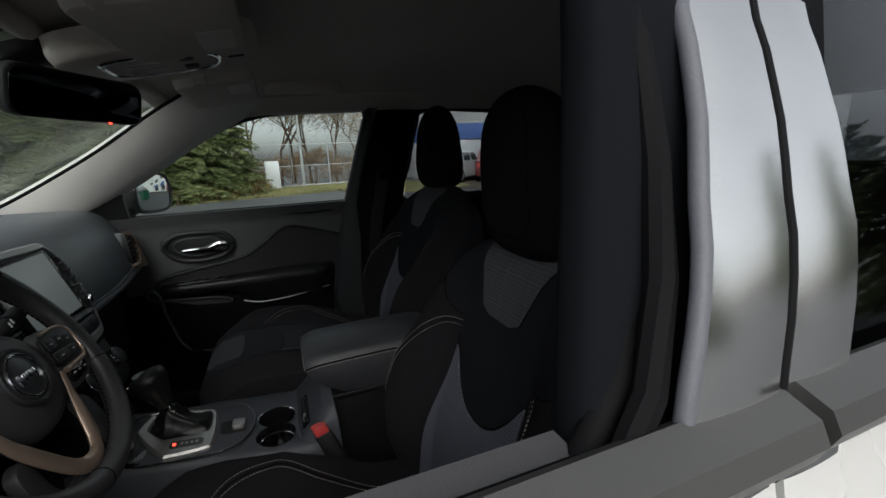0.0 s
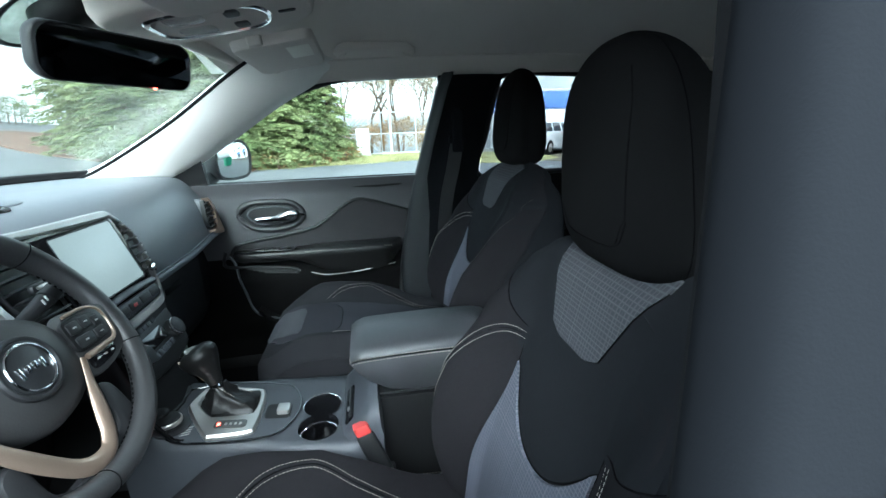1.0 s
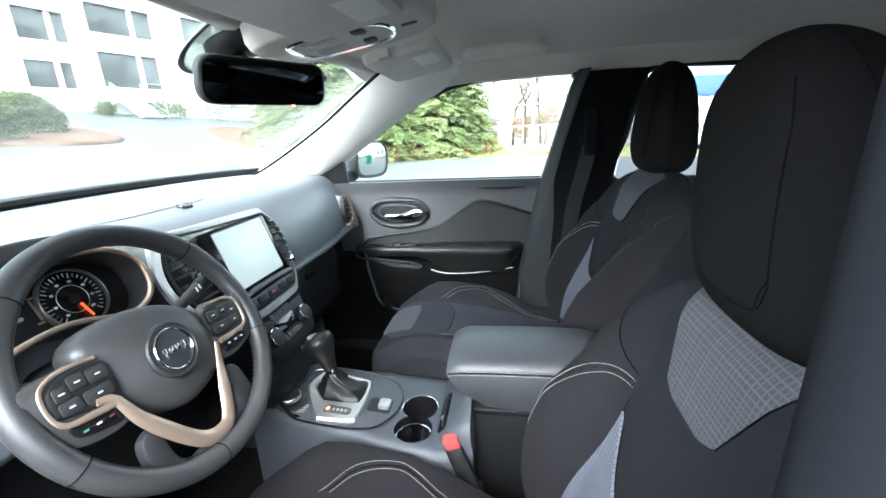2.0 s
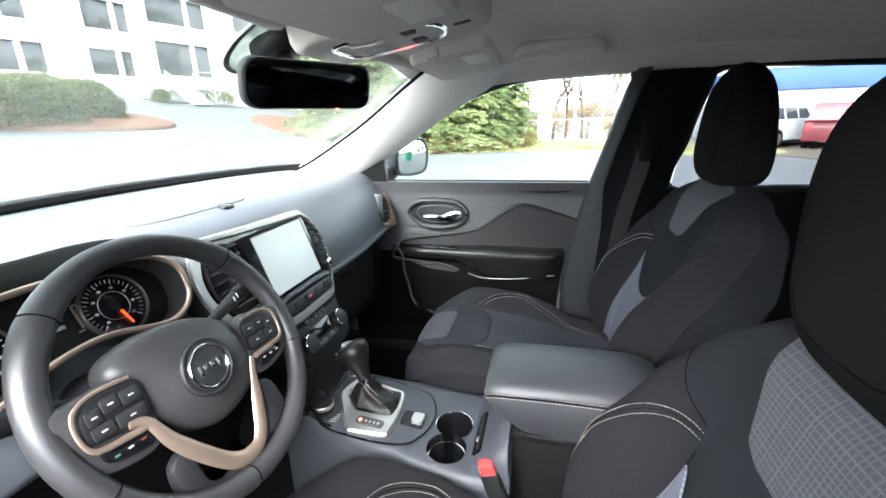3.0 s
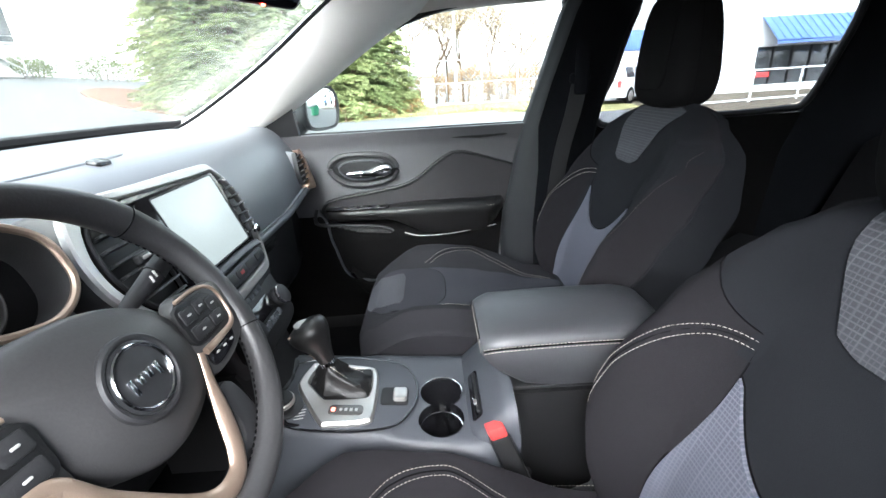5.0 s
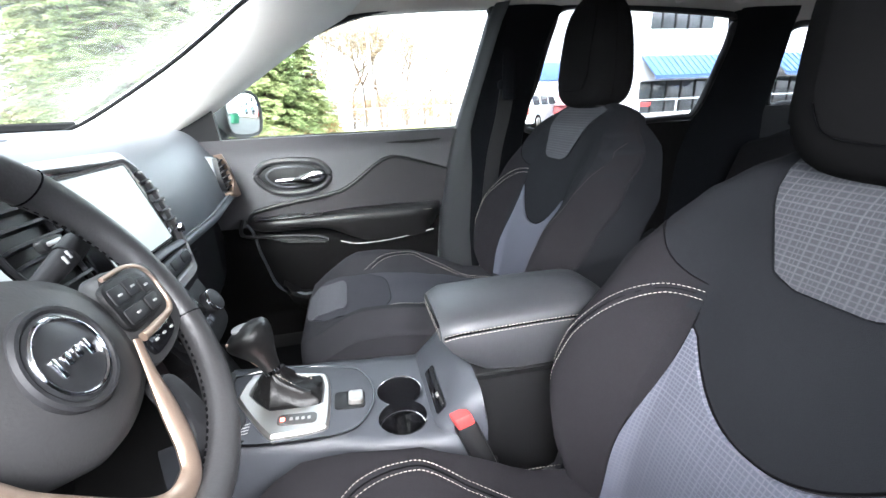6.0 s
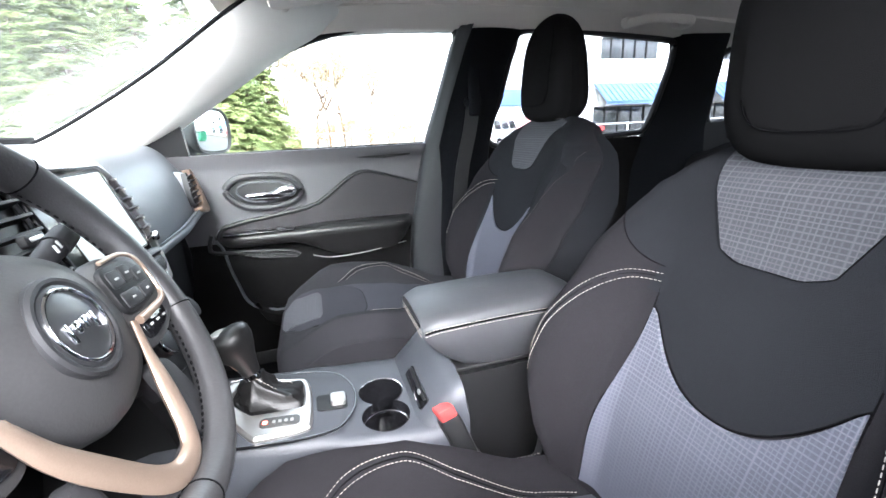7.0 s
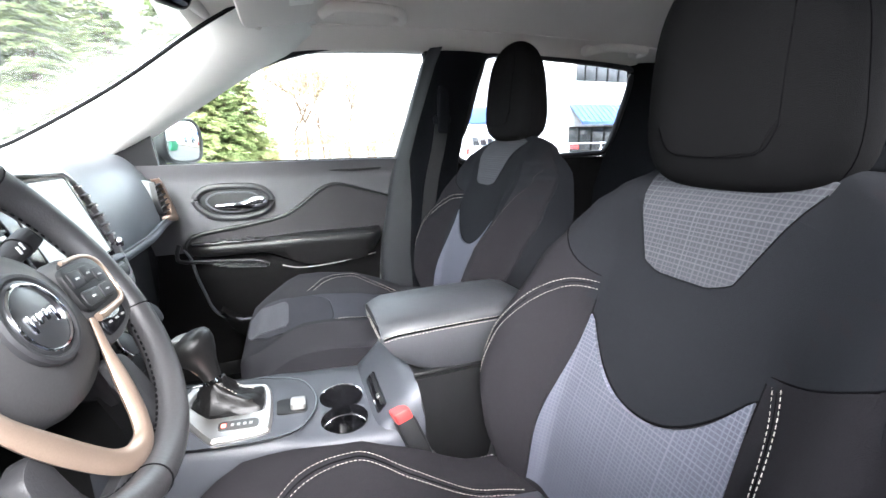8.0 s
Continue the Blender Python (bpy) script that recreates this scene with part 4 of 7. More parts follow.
RIM_IN = [(-0.184, 0.084), (-0.095, 0.078), (0.037, 0.072), (0.084, 0.071), (0.103, 0.068), (0.142, 0.035), (0.161, 0.001), (0.154, -0.039), (0.134, -0.076), (0.120, -0.098), (0.105, -0.112), (0.088, -0.121), (0.03, -0.123), (-0.055, -0.123), (-0.125, -0.109), (-0.187, -0.068), (-0.220, -0.018), (-0.226, 0.020), (-0.218, 0.048), (-0.204, 0.070)]
flat_curve = lambda pts, n=5: [(p[0], p[1]) for p in curve([(a, b, 0) for a, b in pts], n, True)]
outer, inner = flat_curve(RIM_OUT), flat_curve(RIM_IN)
# the passenger's edge of the stack curls back towards the dash
curl = lambda u, v, w: sp_(u, v, w - 3.0 * max(0.0, u - 0.10) ** 2 + 0.5 * max(0.0, -u - 0.14) ** 2)
part("housing", loft([[curl(u * k, v * k, w) for u, v in outer] for k, w in ((1.03, -0.085), (1.02, -0.014), (1.0, -0.006))], False), PLASTIC, stack, "black stack housing", 60)
part("fascia", loft([[curl(u * k, v * k, -0.008) for u, v in inner] for k in (1.03, 0.8, 0.5, 0.2, 0.02)]), GLOSS, stack, "gloss black fascia")
part("surround", ring(outer, inner, lambda u, v, w: curl(u, v, w - 0.008), 0.013, 0.003), SILVERPAINT, stack, "satin silver surround")
scr = rrect(0.222, 0.142, 0.014, 5, -0.010, 0.0)
fr = part("screen_frame", plate(scr, lambda u, v, w: sp_(u, v, w - 0.008), 0.014, 0.004), GLOSS, stack, "gloss black screen frame")
part("screen", plate(rrect(0.1716, 0.128, 0.004), lambda u, v, w: sp_(u, v, w + 0.0050), 0.0014, 0.0004), SCREEN, fr, "lit touchscreen showing a pale blank page")
part("screen_edge", tube([sp_(p.x, p.y, 0.0062) for p in rrect(0.1745, 0.131, 0.005)], 0.0011, 6, True, up=(1, 0, 0.3)), DARK, fr)
# the driver's vent: wide louvres; the passenger's: a narrow curved row of bright-tipped louvres
slot = flat_curve([(-0.136, 0.066), (-0.172, 0.074), (-0.203, 0.060), (-0.214, 0.030), (-0.211, -0.012), (-0.184, -0.058), (-0.150, -0.072), (-0.128, -0.060), (-0.126, 0.0), (-0.127, 0.05)])
vent = part("air_vent", plate(slot, lambda u, v, w: curl(u, v, w - 0.010), 0.006, 0.002), DARK, stack, "black louvred air vent")
for k in range(8):
    v = 0.062 - 0.0175 * k
    u0 = lerp_table([(-0.07, -0.158), (-0.045, -0.186), (-0.012, -0.205), (0.03, -0.209), (0.06, -0.196), (0.075, -0.175)], v)
    part("louvre", plate(rrect(-0.130 - u0, 0.024, 0.004, 3), frame_of(curl((u0 - 0.130) / 2, v, 0.002), WA, (0.80, 0, 0.45), (-0.45, 0, 0.80)), 0.0035, 0.0012), PLASTIC, vent)
part("vent_edge", tube([curl(u, v, 0.001) for u, v in slot], 0.0030, 8, True, up=(1, 0, 0)), PLASTIC, vent)
tab = part("vent_tab", plate(rrect(0.034, 0.014, 0.005, 4), frame_of(curl(-0.168, 0.005, 0.013), WA, (-0.24, 0, 0.97), (0.97, 0, 0.24)), 0.008, 0.003), PLASTIC, vent, "black vent tab with a bright face")
part("tab_face", plate(rrect(0.022, 0.005, 0.002, 3), frame_of(curl(-0.168, 0.005, 0.020), WA, (-0.24, 0, 0.97), (0.97, 0, 0.24)), 0.0025, 0.0008), SATIN, tab)
slot = flat_curve([(0.106, 0.060), (0.116, 0.055), (0.138, 0.031), (0.152, 0.0), (0.146, -0.038), (0.128, -0.070), (0.118, -0.072), (0.112, -0.03), (0.108, 0.02)])
vent = part("air_vent", plate(slot, lambda u, v, w: curl(u, v, w - 0.010), 0.006, 0.002), DARK, stack, "narrow black air vent with bright louvre tips")
for k in range(7):
    v = 0.047 - 0.018 * k
    u1 = lerp_table([(-0.075, 0.126), (-0.04, 0.143), (0.0, 0.150), (0.03, 0.137), (0.06, 0.114)], v)
    lv = part("louvre", plate(rrect(u1 - 0.108, 0.016, 0.003, 3), frame_of(curl((u1 + 0.112) / 2, v, 0.0), WA, (0.75, 0, 0.55), (-0.55, 0, 0.75)), 0.003, 0.001), PLASTIC, vent)
    part("louvre_tip", box(curl(u1 - 0.005, v, 0.006), (0.008, 0.008, 0.004), 0.0015), SATIN, lv)
part("vent_tab", plate(disc(0.0085, 16), frame_of(curl(0.130, -0.060, 0.006), WA, (-0.24, 0, 0.97), (0.97, 0, 0.24)), 0.008, 0.003), CHROME, vent, "bright vent wheel")
part("ledge", tube([sp_(u, -0.0775 - 0.004 * (u / 0.1) ** 2, 0.004) for u in span(-0.092, 0.104, 14)], 0.0085, 10, flat=0.8), CONSOLE, stack, "grey ledge under the screen")
bar = part("button_bar", plate(rrect(0.205, 0.028, 0.012, 5, 0.006, -0.103), lambda u, v, w: sp_(u, v, w - 0.006), 0.012, 0.004), CONSOLE, stack, "grey button bar")
for k in range(5):
    part("button", plate(rrect(0.034, 0.016, 0.004, 3, -0.074 + 0.040 * k, -0.103), lambda u, v, w: sp_(u, v, w + 0.005), 0.003, 0.001), PLASTIC, bar)
part("hazard_mark", plate(rrect(0.012, 0.006, 0.001, 2, 0.006, -0.103), lambda u, v, w: sp_(u, v, w + 0.0078), 0.0012, 0.0003), RED, bar, "red hazard mark")
part("lower_housing", loft([[Vector((x, 0.010 + y, z)) for x, y in ((a - 0.012, -w), (a - 0.003, -w * 0.93), (a, 0), (a - 0.003, w * 0.93), (a - 0.012, w), (-0.25, w + 0.01), (-0.25, -w - 0.01))] for a, w, z in ((-0.098, 0.122, 0.985), (-0.092, 0.118, 0.955), (-0.090, 0.112, 0.91), (-0.080, 0.104, 0.86), (-0.075, 0.10, 0.835))]), PLASTIC, stack, "black lower stack housing", 50)
hn = radians(30)
hp = frame_of((-0.076, 0.012, 0.912), (0, 1, 0), (-math.sin(hn), 0, math.cos(hn)), (math.cos(hn), 0, math.sin(hn)))
hv = part("climate_panel", plate([(p[0], p[1]) for p in curve([(-0.10, 0.052, 0), (0.0, 0.058, 0), (0.10, 0.052, 0), (0.098, 0.0, 0), (0.085, -0.05, 0), (0.0, -0.06, 0), (-0.085, -0.05, 0), (-0.098, 0.0, 0)], 5, True)], lambda u, v, w: hp(u, v, w - 0.03), 0.03, 0.006), DARK, stack, "black climate panel")
for u, v, r in ((-0.066, -0.006, 0.0205), (0.066, -0.006, 0.0205)):
    kn = part("knob", plate(disc(r, 24, u, v), lambda a, b, c: hp(a, b, c), 0.017, 0.003), PLASTIC, hv, "black knob with bright ring")
    part("knob_ring", ring(disc(r * 1.04, 24, u, v), disc(r * 0.86, 24, u, v), lambda a, b, c: hp(a, b, c + 0.010), 0.006, 0.0015), CHROME, kn)
for k in range(5):
    for j in range(2):
        u, v = -0.034 + 0.017 * k, 0.036 - 0.060 * j
        part("button", plate(rrect(0.0145, 0.013, 0.003, 3, u, v), lambda a, b, c: hp(a, b, c), 0.004, 0.001), CONSOLE, hv)
part("climate_display", plate(rrect(0.080, 0.030, 0.005, 4, 0.0, 0.004), lambda a, b, c: hp(a, b, c), 0.003, 0.001), GLOSS, hv, "dark climate display")
part("stack_foot", loft([[Vector((x, y, z)) for x, y in ((a, -w), (a + 0.02, 0), (a, w), (-0.25, w), (-0.25, -w))] for a, w, z in ((-0.095, 0.10, 0.855), (-0.075, 0.10, 0.80), (-0.055, 0.11, 0.74), (-0.05, 0.11, 0.66))]), DARK, stack)

# outer air vent beside the passenger
rv = thing("side_air_vent", (-0.13, 0.66, 1.07), "louvred side air vent in a champagne surround", "air vent")
vp = frame_of((-0.170, 0.678, 1.061), (0.10, 0.995, 0), (-0.16, 0.02, 0.985), (0.98, -0.10, 0.16))
well = [(p[0], p[1]) for p in curve([(-0.016, 0.046, 0), (0.000, 0.034, 0), (0.009, 0.008, 0), (0.008, -0.022, 0), (-0.006, -0.048, 0), (-0.030, -0.050, 0), (-0.034, -0.020, 0), (-0.027, 0.015, 0)], 5, True)]
part("vent_well", plate(well, lambda u, v, w: vp(u, v, w - 0.010), 0.014, 0.002), DARK, rv)
for k in range(6):
    v = 0.034 - 0.0155 * k
    u0, u1 = lerp_table([(-0.05, -0.032), (0.0, -0.029), (0.05, -0.018)], v), lerp_table([(-0.05, -0.004), (-0.02, 0.008), (0.01, 0.009), (0.05, -0.006)], v)
    part("louvre", plate(rrect(u1 - u0, 0.014, 0.002, 3), frame_of(vp((u0 + u1) / 2, v, 0.008), (0.10, 0.995, 0), (0.72, 0.0, 0.55), (-0.55, 0, 0.75)), 0.003, 0.001), PLASTIC, rv)
blade = [(p[0], p[1]) for p in curve([(-0.012, 0.054, 0), (0.008, 0.044, 0), (0.020, 0.020, 0), (0.030, -0.03, 0), (0.036, -0.064, 0), (0.030, -0.078, 0), (0.010, -0.076, 0), (-0.024, -0.068, 0), (-0.028, -0.056, 0), (-0.002, -0.051, 0), (0.010, -0.024, 0), (0.011, 0.010, 0), (0.0, 0.036, 0)], 5, True)]
part("surround", plate(blade, lambda u, v, w: vp(u, v, w - 0.006 - 1.2 * max(0.0, u - 0.02) ** 2), 0.022, 0.006, 0.003), BRONZE, rv, "champagne blade surround", 60)
part("vent_hub", plate(disc(0.008, 16, 0.022, -0.064), lambda u, v, w: vp(u, v, w + 0.008), 0.003, 0.001), SATIN, rv)
part("vent_backing", loft([[vp(u * s + 0.01, v * s - 0.006, w) for u, v in well] for s, w in ((1.5, -0.09), (1.35, -0.03), (1.18, -0.006))]), DASH, rv)

# ---- centre console ----
con = thing("center_console", (0.1, -0.01, 0.6), "dark grey plastic centre console with cup holders and shifter", "center console")
CY = -0.012
zc = [(-0.10, 0.775), (0.0, 0.758), (0.1, 0.745), (0.2, 0.735), (0.30, 0.728), (0.40, 0.73)]
ZC = lambda x: lerp_table(zc, x)
hwid = [(-0.12, 0.095), (0.0, 0.108), (0.15, 0.118), (0.3, 0.118), (0.42, 0.112)]
hleft = [(-0.12, 0.098), (0.0, 0.112), (0.12, 0.122), (0.20, 0.142), (0.30, 0.150), (0.42, 0.12)]
loops = []
for x in span(-0.12, 0.37, 20):
    w, v, z = lerp_table(hwid, x), lerp_table(hleft, x), ZC(x)
    loops.append([Vector((x, CY + y, zz)) for y, zz in ((-v - 0.008, 0.42), (-v - 0.004, z - 0.07), (-v, z - 0.022), (-v + 0.006, z - 0.008), (-v + 0.014, z - 0.002), (-v + 0.024, z), (w - 0.035, z), (w - 0.018, z - 0.002), (w - 0.006, z - 0.008), (w, z - 0.022), (w + 0.006, z - 0.07), (w + 0.012, 0.42))])
body = part("console_body", loft(loops), CONSOLE, con, "dark grey console body", 50)
cups = [(0.242, -0.026), (0.240, -0.097)]


def bored(ob, wells):
    """Cuts round wells into a part and keeps the result as a plain mesh."""
    tools = []
    for x, y, r, depth in wells:
        me = bpy.data.meshes.new("well")
        o = ORIGIN[ob.name]
        v, f = loft([[Vector((x + r * math.cos(a), y + r * math.sin(a), z)) - o for a in [2 * math.pi * k / 28 for k in range(28)]] for z in (ZC(x) - depth, ZC(x) + 0.05)])
        me.from_pydata([tuple(p) for p in v], [], f)
        bm = bmesh.new()
        bm.from_mesh(me)
        bmesh.ops.recalc_face_normals(bm, faces=bm.faces)
        bm.to_mesh(me)
        bm.free()
        tool = new("well", me)
        tool.location = o
        m = ob.modifiers.new("well", "BOOLEAN")
        m.object, m.operation, m.solver = tool, "DIFFERENCE", "EXACT"
        tools.append(tool)
    bpy.context.view_layer.update()
    done = bpy.data.meshes.new_from_object(ob.evaluated_get(bpy.context.evaluated_depsgraph_get()))
    ob.modifiers.clear()
    ob.data = done
    for tool in tools:
        bpy.data.objects.remove(tool)


bored(body, [(x, y, 0.0405, 0.095) for x, y in cups])
ks = frame_of((0.055, CY - 0.010, ZC(0.055) - 0.001), (1, 0, -0.10), (0, 1, 0), (0.10, 0, 1))
tray = [(p[0], p[1]) for p in curve([(-0.10, 0.07, 0), (0.0, 0.09, 0), (0.10, 0.075, 0), (0.132, 0.04, 0), (0.142, -0.01, 0), (0.130, -0.060, 0), (0.095, -0.098, 0), (0.0, -0.108, 0), (-0.09, -0.090, 0), (-0.115, 0.0, 0)], 6, True)]
part("top_plate", plate(tray, ks, 0.006, 0.003), CONSOLE, con, "grey raised console plate")
part("plate_edge", tube([ks(u, v, 0.0045) for u, v in tray], 0.0022, 6, True), GLOSS, con)
bz = [(p[0], p[1]) for p in curve([(-0.084, 0.008, 0), (-0.074, 0.052, 0), (-0.060, 0.064, 0), (0.040, 0.054, 0), (0.060, 0.040, 0), (0.067, 0.0, 0), (0.067, -0.074, 0), (0.056, -0.094, 0), (-0.006, -0.102, 0), (-0.026, -0.094, 0), (-0.077, -0.018, 0)], 6, True)]
bi = [(p[0], p[1]) for p in curve([(-0.064, 0.008, 0), (-0.058, 0.040, 0), (-0.046, 0.050, 0), (0.038, 0.040, 0), (0.049, 0.030, 0), (0.053, 0.0, 0), (0.052, -0.024, 0), (0.044, -0.036, 0), (-0.018, -0.041, 0), (-0.032, -0.036, 0), (-0.058, -0.006, 0)], 6, True)]
shifter = thing("gear_shifter", (0.04, -0.01, 0.75), "black leather gear shifter in a satin silver bezel", "gear shifter")
part("bezel", ring(bz, bi, lambda u, v, w: ks(u, v, w + 0.004), 0.011, 0.004), SATIN, shifter, "satin silver bezel")
part("bezel_floor", plate(bi, lambda u, v, w: ks(u, v, w + 0.002), 0.004, 0.001), DARK, shifter)
ind = part("gear_display", plate(rrect(0.060, 0.024, 0.008, 4, 0.018, -0.070), lambda u, v, w: ks(u, v, w + 0.0145), 0.0018, 0.0006), MOULDING, shifter, "gear indicator window")
part("selected_gear", plate(rrect(0.006, 0.008, 0.001, 2, -0.004, -0.070), lambda u, v, w: ks(u, v, w + 0.0162), 0.0006, 0.0002), RED_LIT, ind, "lit red gear mark")
for k in range(4):
    part("gear_mark", plate(rrect(0.005, 0.007, 0.001, 2, 0.009 + 0.009 * k, -0.070), lambda u, v, w: ks(u, v, w + 0.0162), 0.0006, 0.0002), SATIN, ind)
boot_loops = []
for k, (s, h, ox) in enumerate(((0.98, 0.008, 0), (0.95, 0.016, 0.0), (0.84, 0.020, -0.004), (0.76, 0.027, -0.008), (0.55, 0.034, -0.014), (0.46, 0.042, -0.018), (0.30, 0.051, -0.022), (0.25, 0.060, -0.025))):
    pts = []
    for i, (u, v) in enumerate(bi):
        ang = math.atan2(v, u)
        wrk = 1 + (0.11 * math.sin(3 * ang + k * 0.9) + 0.08 * math.sin(7 * ang - k * 1.9)) * smooth(0, 2, k)
        pts.append(ks(u * s * wrk + ox, v * s * wrk + 0.004, h + 0.005 * math.sin(2 * ang + k) * smooth(0, 3, k)))
    boot_loops.append(pts)
boot = part("boot", loft(boot_loops), BOOT, shifter, "creased black leather boot", 60)
for s in (-1, 1):
    part("stitching", stitches([ks(0.034 - 0.058 * t, s * (0.022 - 0.014 * t) + 0.004, 0.022 + 0.036 * t) for t in span(0, 1, 10)], 0.0009, 0.004, 0.003), THREAD, boot)
K0, K1 = ks(-0.026, 0.004, 0.057), Vector((-0.003, -0.010, 0.894))
part("collar", tube([K0, K0.lerp(K1, 0.12)], [0.0145, 0.013], 16), CHROME, shifter, "bright collar")
kt = [(0.08, 0.013), (0.25, 0.0155), (0.42, 0.020), (0.58, 0.027), (0.72, 0.0325), (0.84, 0.034), (0.92, 0.031), (0.975, 0.022), (1.0, 0.009)]
part("knob", tube([K0.lerp(K1, t) + Vector((0.004 * math.sin(t * 3), 0, 0)) for t, r in kt], [r * 1.12 for t, r in kt], 20), BOOT, shifter, "black leather knob", 70)
strip_ = [K0.lerp(K1, t) + Vector((0.004 * math.sin(t * 3) - r * 0.80, -r * 0.66, 0)) for t, r in kt[1:6]]
part("knob_strip", tube(strip_, [0.0035, 0.004, 0.004, 0.0035, 0.002], 8), BRONZE, shifter, "slim champagne strip")
# Silver paint stands in for the pale reflection on the gloss cap.
part("knob_cap", plate(disc(0.015, 20), frame_of(K1 + Vector((0, 0, -0.0035)), (1, 0, 0.2), (0, 1, 0), (-0.2, 0, 1)), 0.004, 0.0015), SILVERPAINT, shifter, "knob cap with its pale reflection painted silver")
# parking brake switch
pb = part("parking_brake_well", plate(rrect(0.052, 0.046, 0.008, 4, 0.100, -0.024), lambda u, v, w: ks(u, v, w + 0.0055), 0.0025, 0.001), DARK, con, "black switch well")
part("parking_brake_switch", plate(rrect(0.026, 0.030, 0.006, 4, 0.110, -0.024), lambda u, v, w: ks(u, v, w + 0.007), 0.010, 0.003), SATIN, pb, "bright parking brake switch")
# drive mode dial
part("mode_dial_base", plate(disc(0.034, 28, -0.020, -0.075), lambda u, v, w: ks(u - 0.075, v + 0.02, w + 0.004), 0.005, 0.002), PLASTIC, con)
part("mode_dial", plate(disc(0.023, 28), frame_of(ks(-0.098, -0.058, 0.009), (1, 0, 0), (0, 1, 0), (0, 0, 1)), 0.020, 0.004), DARK, con, "black rotary dial")
part("mode_ring", ring(disc(0.0245, 28), disc(0.021, 28), frame_of(ks(-0.098, -0.058, 0.018), (1, 0, 0), (0, 1, 0), (0, 0, 1)), 0.008, 0.002), SATIN, con, "bright dial ring")
for k in range(4):
    part("print_mark", plate(rrect(0.018, 0.002, 0.0006, 2), frame_of(ks(-0.062, -0.083 + 0.007 * k, 0.0062), (1, 0.2, 0), (0, 1, 0), (0, 0, 1)), 0.0006, 0.0002), WHITE_MARK, con)
# storage pocket ahead of the shifter
part("front_pocket", plate(rrect(0.06, 0.10, 0.015, 4), frame_of((-0.075, CY + 0.02, 0.772), (1, 0, -0.15), (0, 1, 0), (0.15, 0, 1)), 0.004, 0.002), DARK, con)
part("power_socket", plate(disc(0.013, 20), frame_of((-0.058, CY - 0.055, 0.785), (1, 0, -0.15), (0, 1, 0), (0.3, 0, 1)), 0.012, 0.003), DARK, con, "black socket cap")
part("storage_bin_edge", tube([(-0.05, CY - 0.10, 0.80), (-0.02, CY - 0.108, 0.765), (0.0, CY - 0.106, 0.757)], 0.004, 8), GLOSS, con)
# cup holders: two deep wells that run into one another, with bright rims


def twin(r, z):
    """Outline of two overlapping circles at one height."""
    (x0, y0), (x1, y1) = cups
    half = math.hypot(x1 - x0, y1 - y0) / 2
    a = math.acos(min(1.0, half / r))
    up = [Vector((x0 + r * math.cos(t), y0 + r * math.sin(t), z)) for t in span(-math.pi / 2 + a, 1.5 * math.pi - a, 26)]
    down = [Vector((x1 + r * math.cos(t), y1 + r * math.sin(t), z)) for t in span(math.pi / 2 + a, 2.5 * math.pi - a, 26)]
    return up + down


zt = ZC(0.241)
mid = Vector((0.241, -0.0615, zt - 0.087))
floor_ = twin(0.0370, zt - 0.085)
cup = part("cup_holder", loft([twin(0.0412, zt + 0.0015), twin(0.0400, zt - 0.001), twin(0.0392, zt - 0.03), twin(0.0380, zt - 0.075), floor_, [mid + (p - mid) * 0.5 for p in floor_], [mid + (p - mid) * 0.05 for p in floor_]], False), GLOSS, con, "deep gloss black double cup holder", 50)
for (x, y), dz_, r in ((cups[0], 0.0, 0.0405), (cups[1], -0.020, 0.0385)):
    arc = [Vector((x + r * math.cos(a), y + r * math.sin(a), zt + dz_)) for a in span(radians(-28), radians(208), 30)]
    part("rim", tube(arc, 0.0016, 8), CHROME, cup, "bright cup holder rim")
# riser from the cup holders to the lid, with a folded slot flap
prof = [(0.284, 0.700), (0.288, 0.728), (0.300, 0.740), (0.318, 0.758), (0.340, 0.782), (0.352, 0.793), (0.366, 0.796), (0.372, 0.760), (0.372, 0.700)]
riser = []
for y, k in ((-0.150, 0.55), (-0.144, 0.80), (-0.130, 0.94), (-0.10, 1.0), (0.0, 1.0), (0.07, 1.0), (0.092, 0.94), (0.10, 0.80), (0.104, 0.6)):
    riser.append([Vector((0.372 + (x - 0.372) * (0.4 + 0.6 * k), y, 0.700 + (z - 0.700) * k)) for x, z in prof])
part("console_riser", loft(riser), CONSOLE, con, "grey slanted riser before the armrest", 50)
rp = frame_of((0.305, -0.055, 0.7455), (0.70, 0, 0.71), (0, 1, 0), (-0.71, 0, 0.70))
slot = part("phone_slot", plate(rrect(0.024, 0.118, 0.006, 4), rp, 0.0025, 0.001), GLOSS, con, "narrow black phone slot")
part("slot_flap", plate(rrect(0.007, 0.104, 0.003, 4, 0.006, 0.0), lambda u, v, w: rp(u, v, w + 0.002), 0.005, 0.002), DARK, slot)
part("slot_tab", plate(rrect(0.006, 0.012, 0.002, 3, 0.004, -0.028), lambda u, v, w: rp(u, v, w + 0.006), 0.003, 0.001), SATIN, slot)
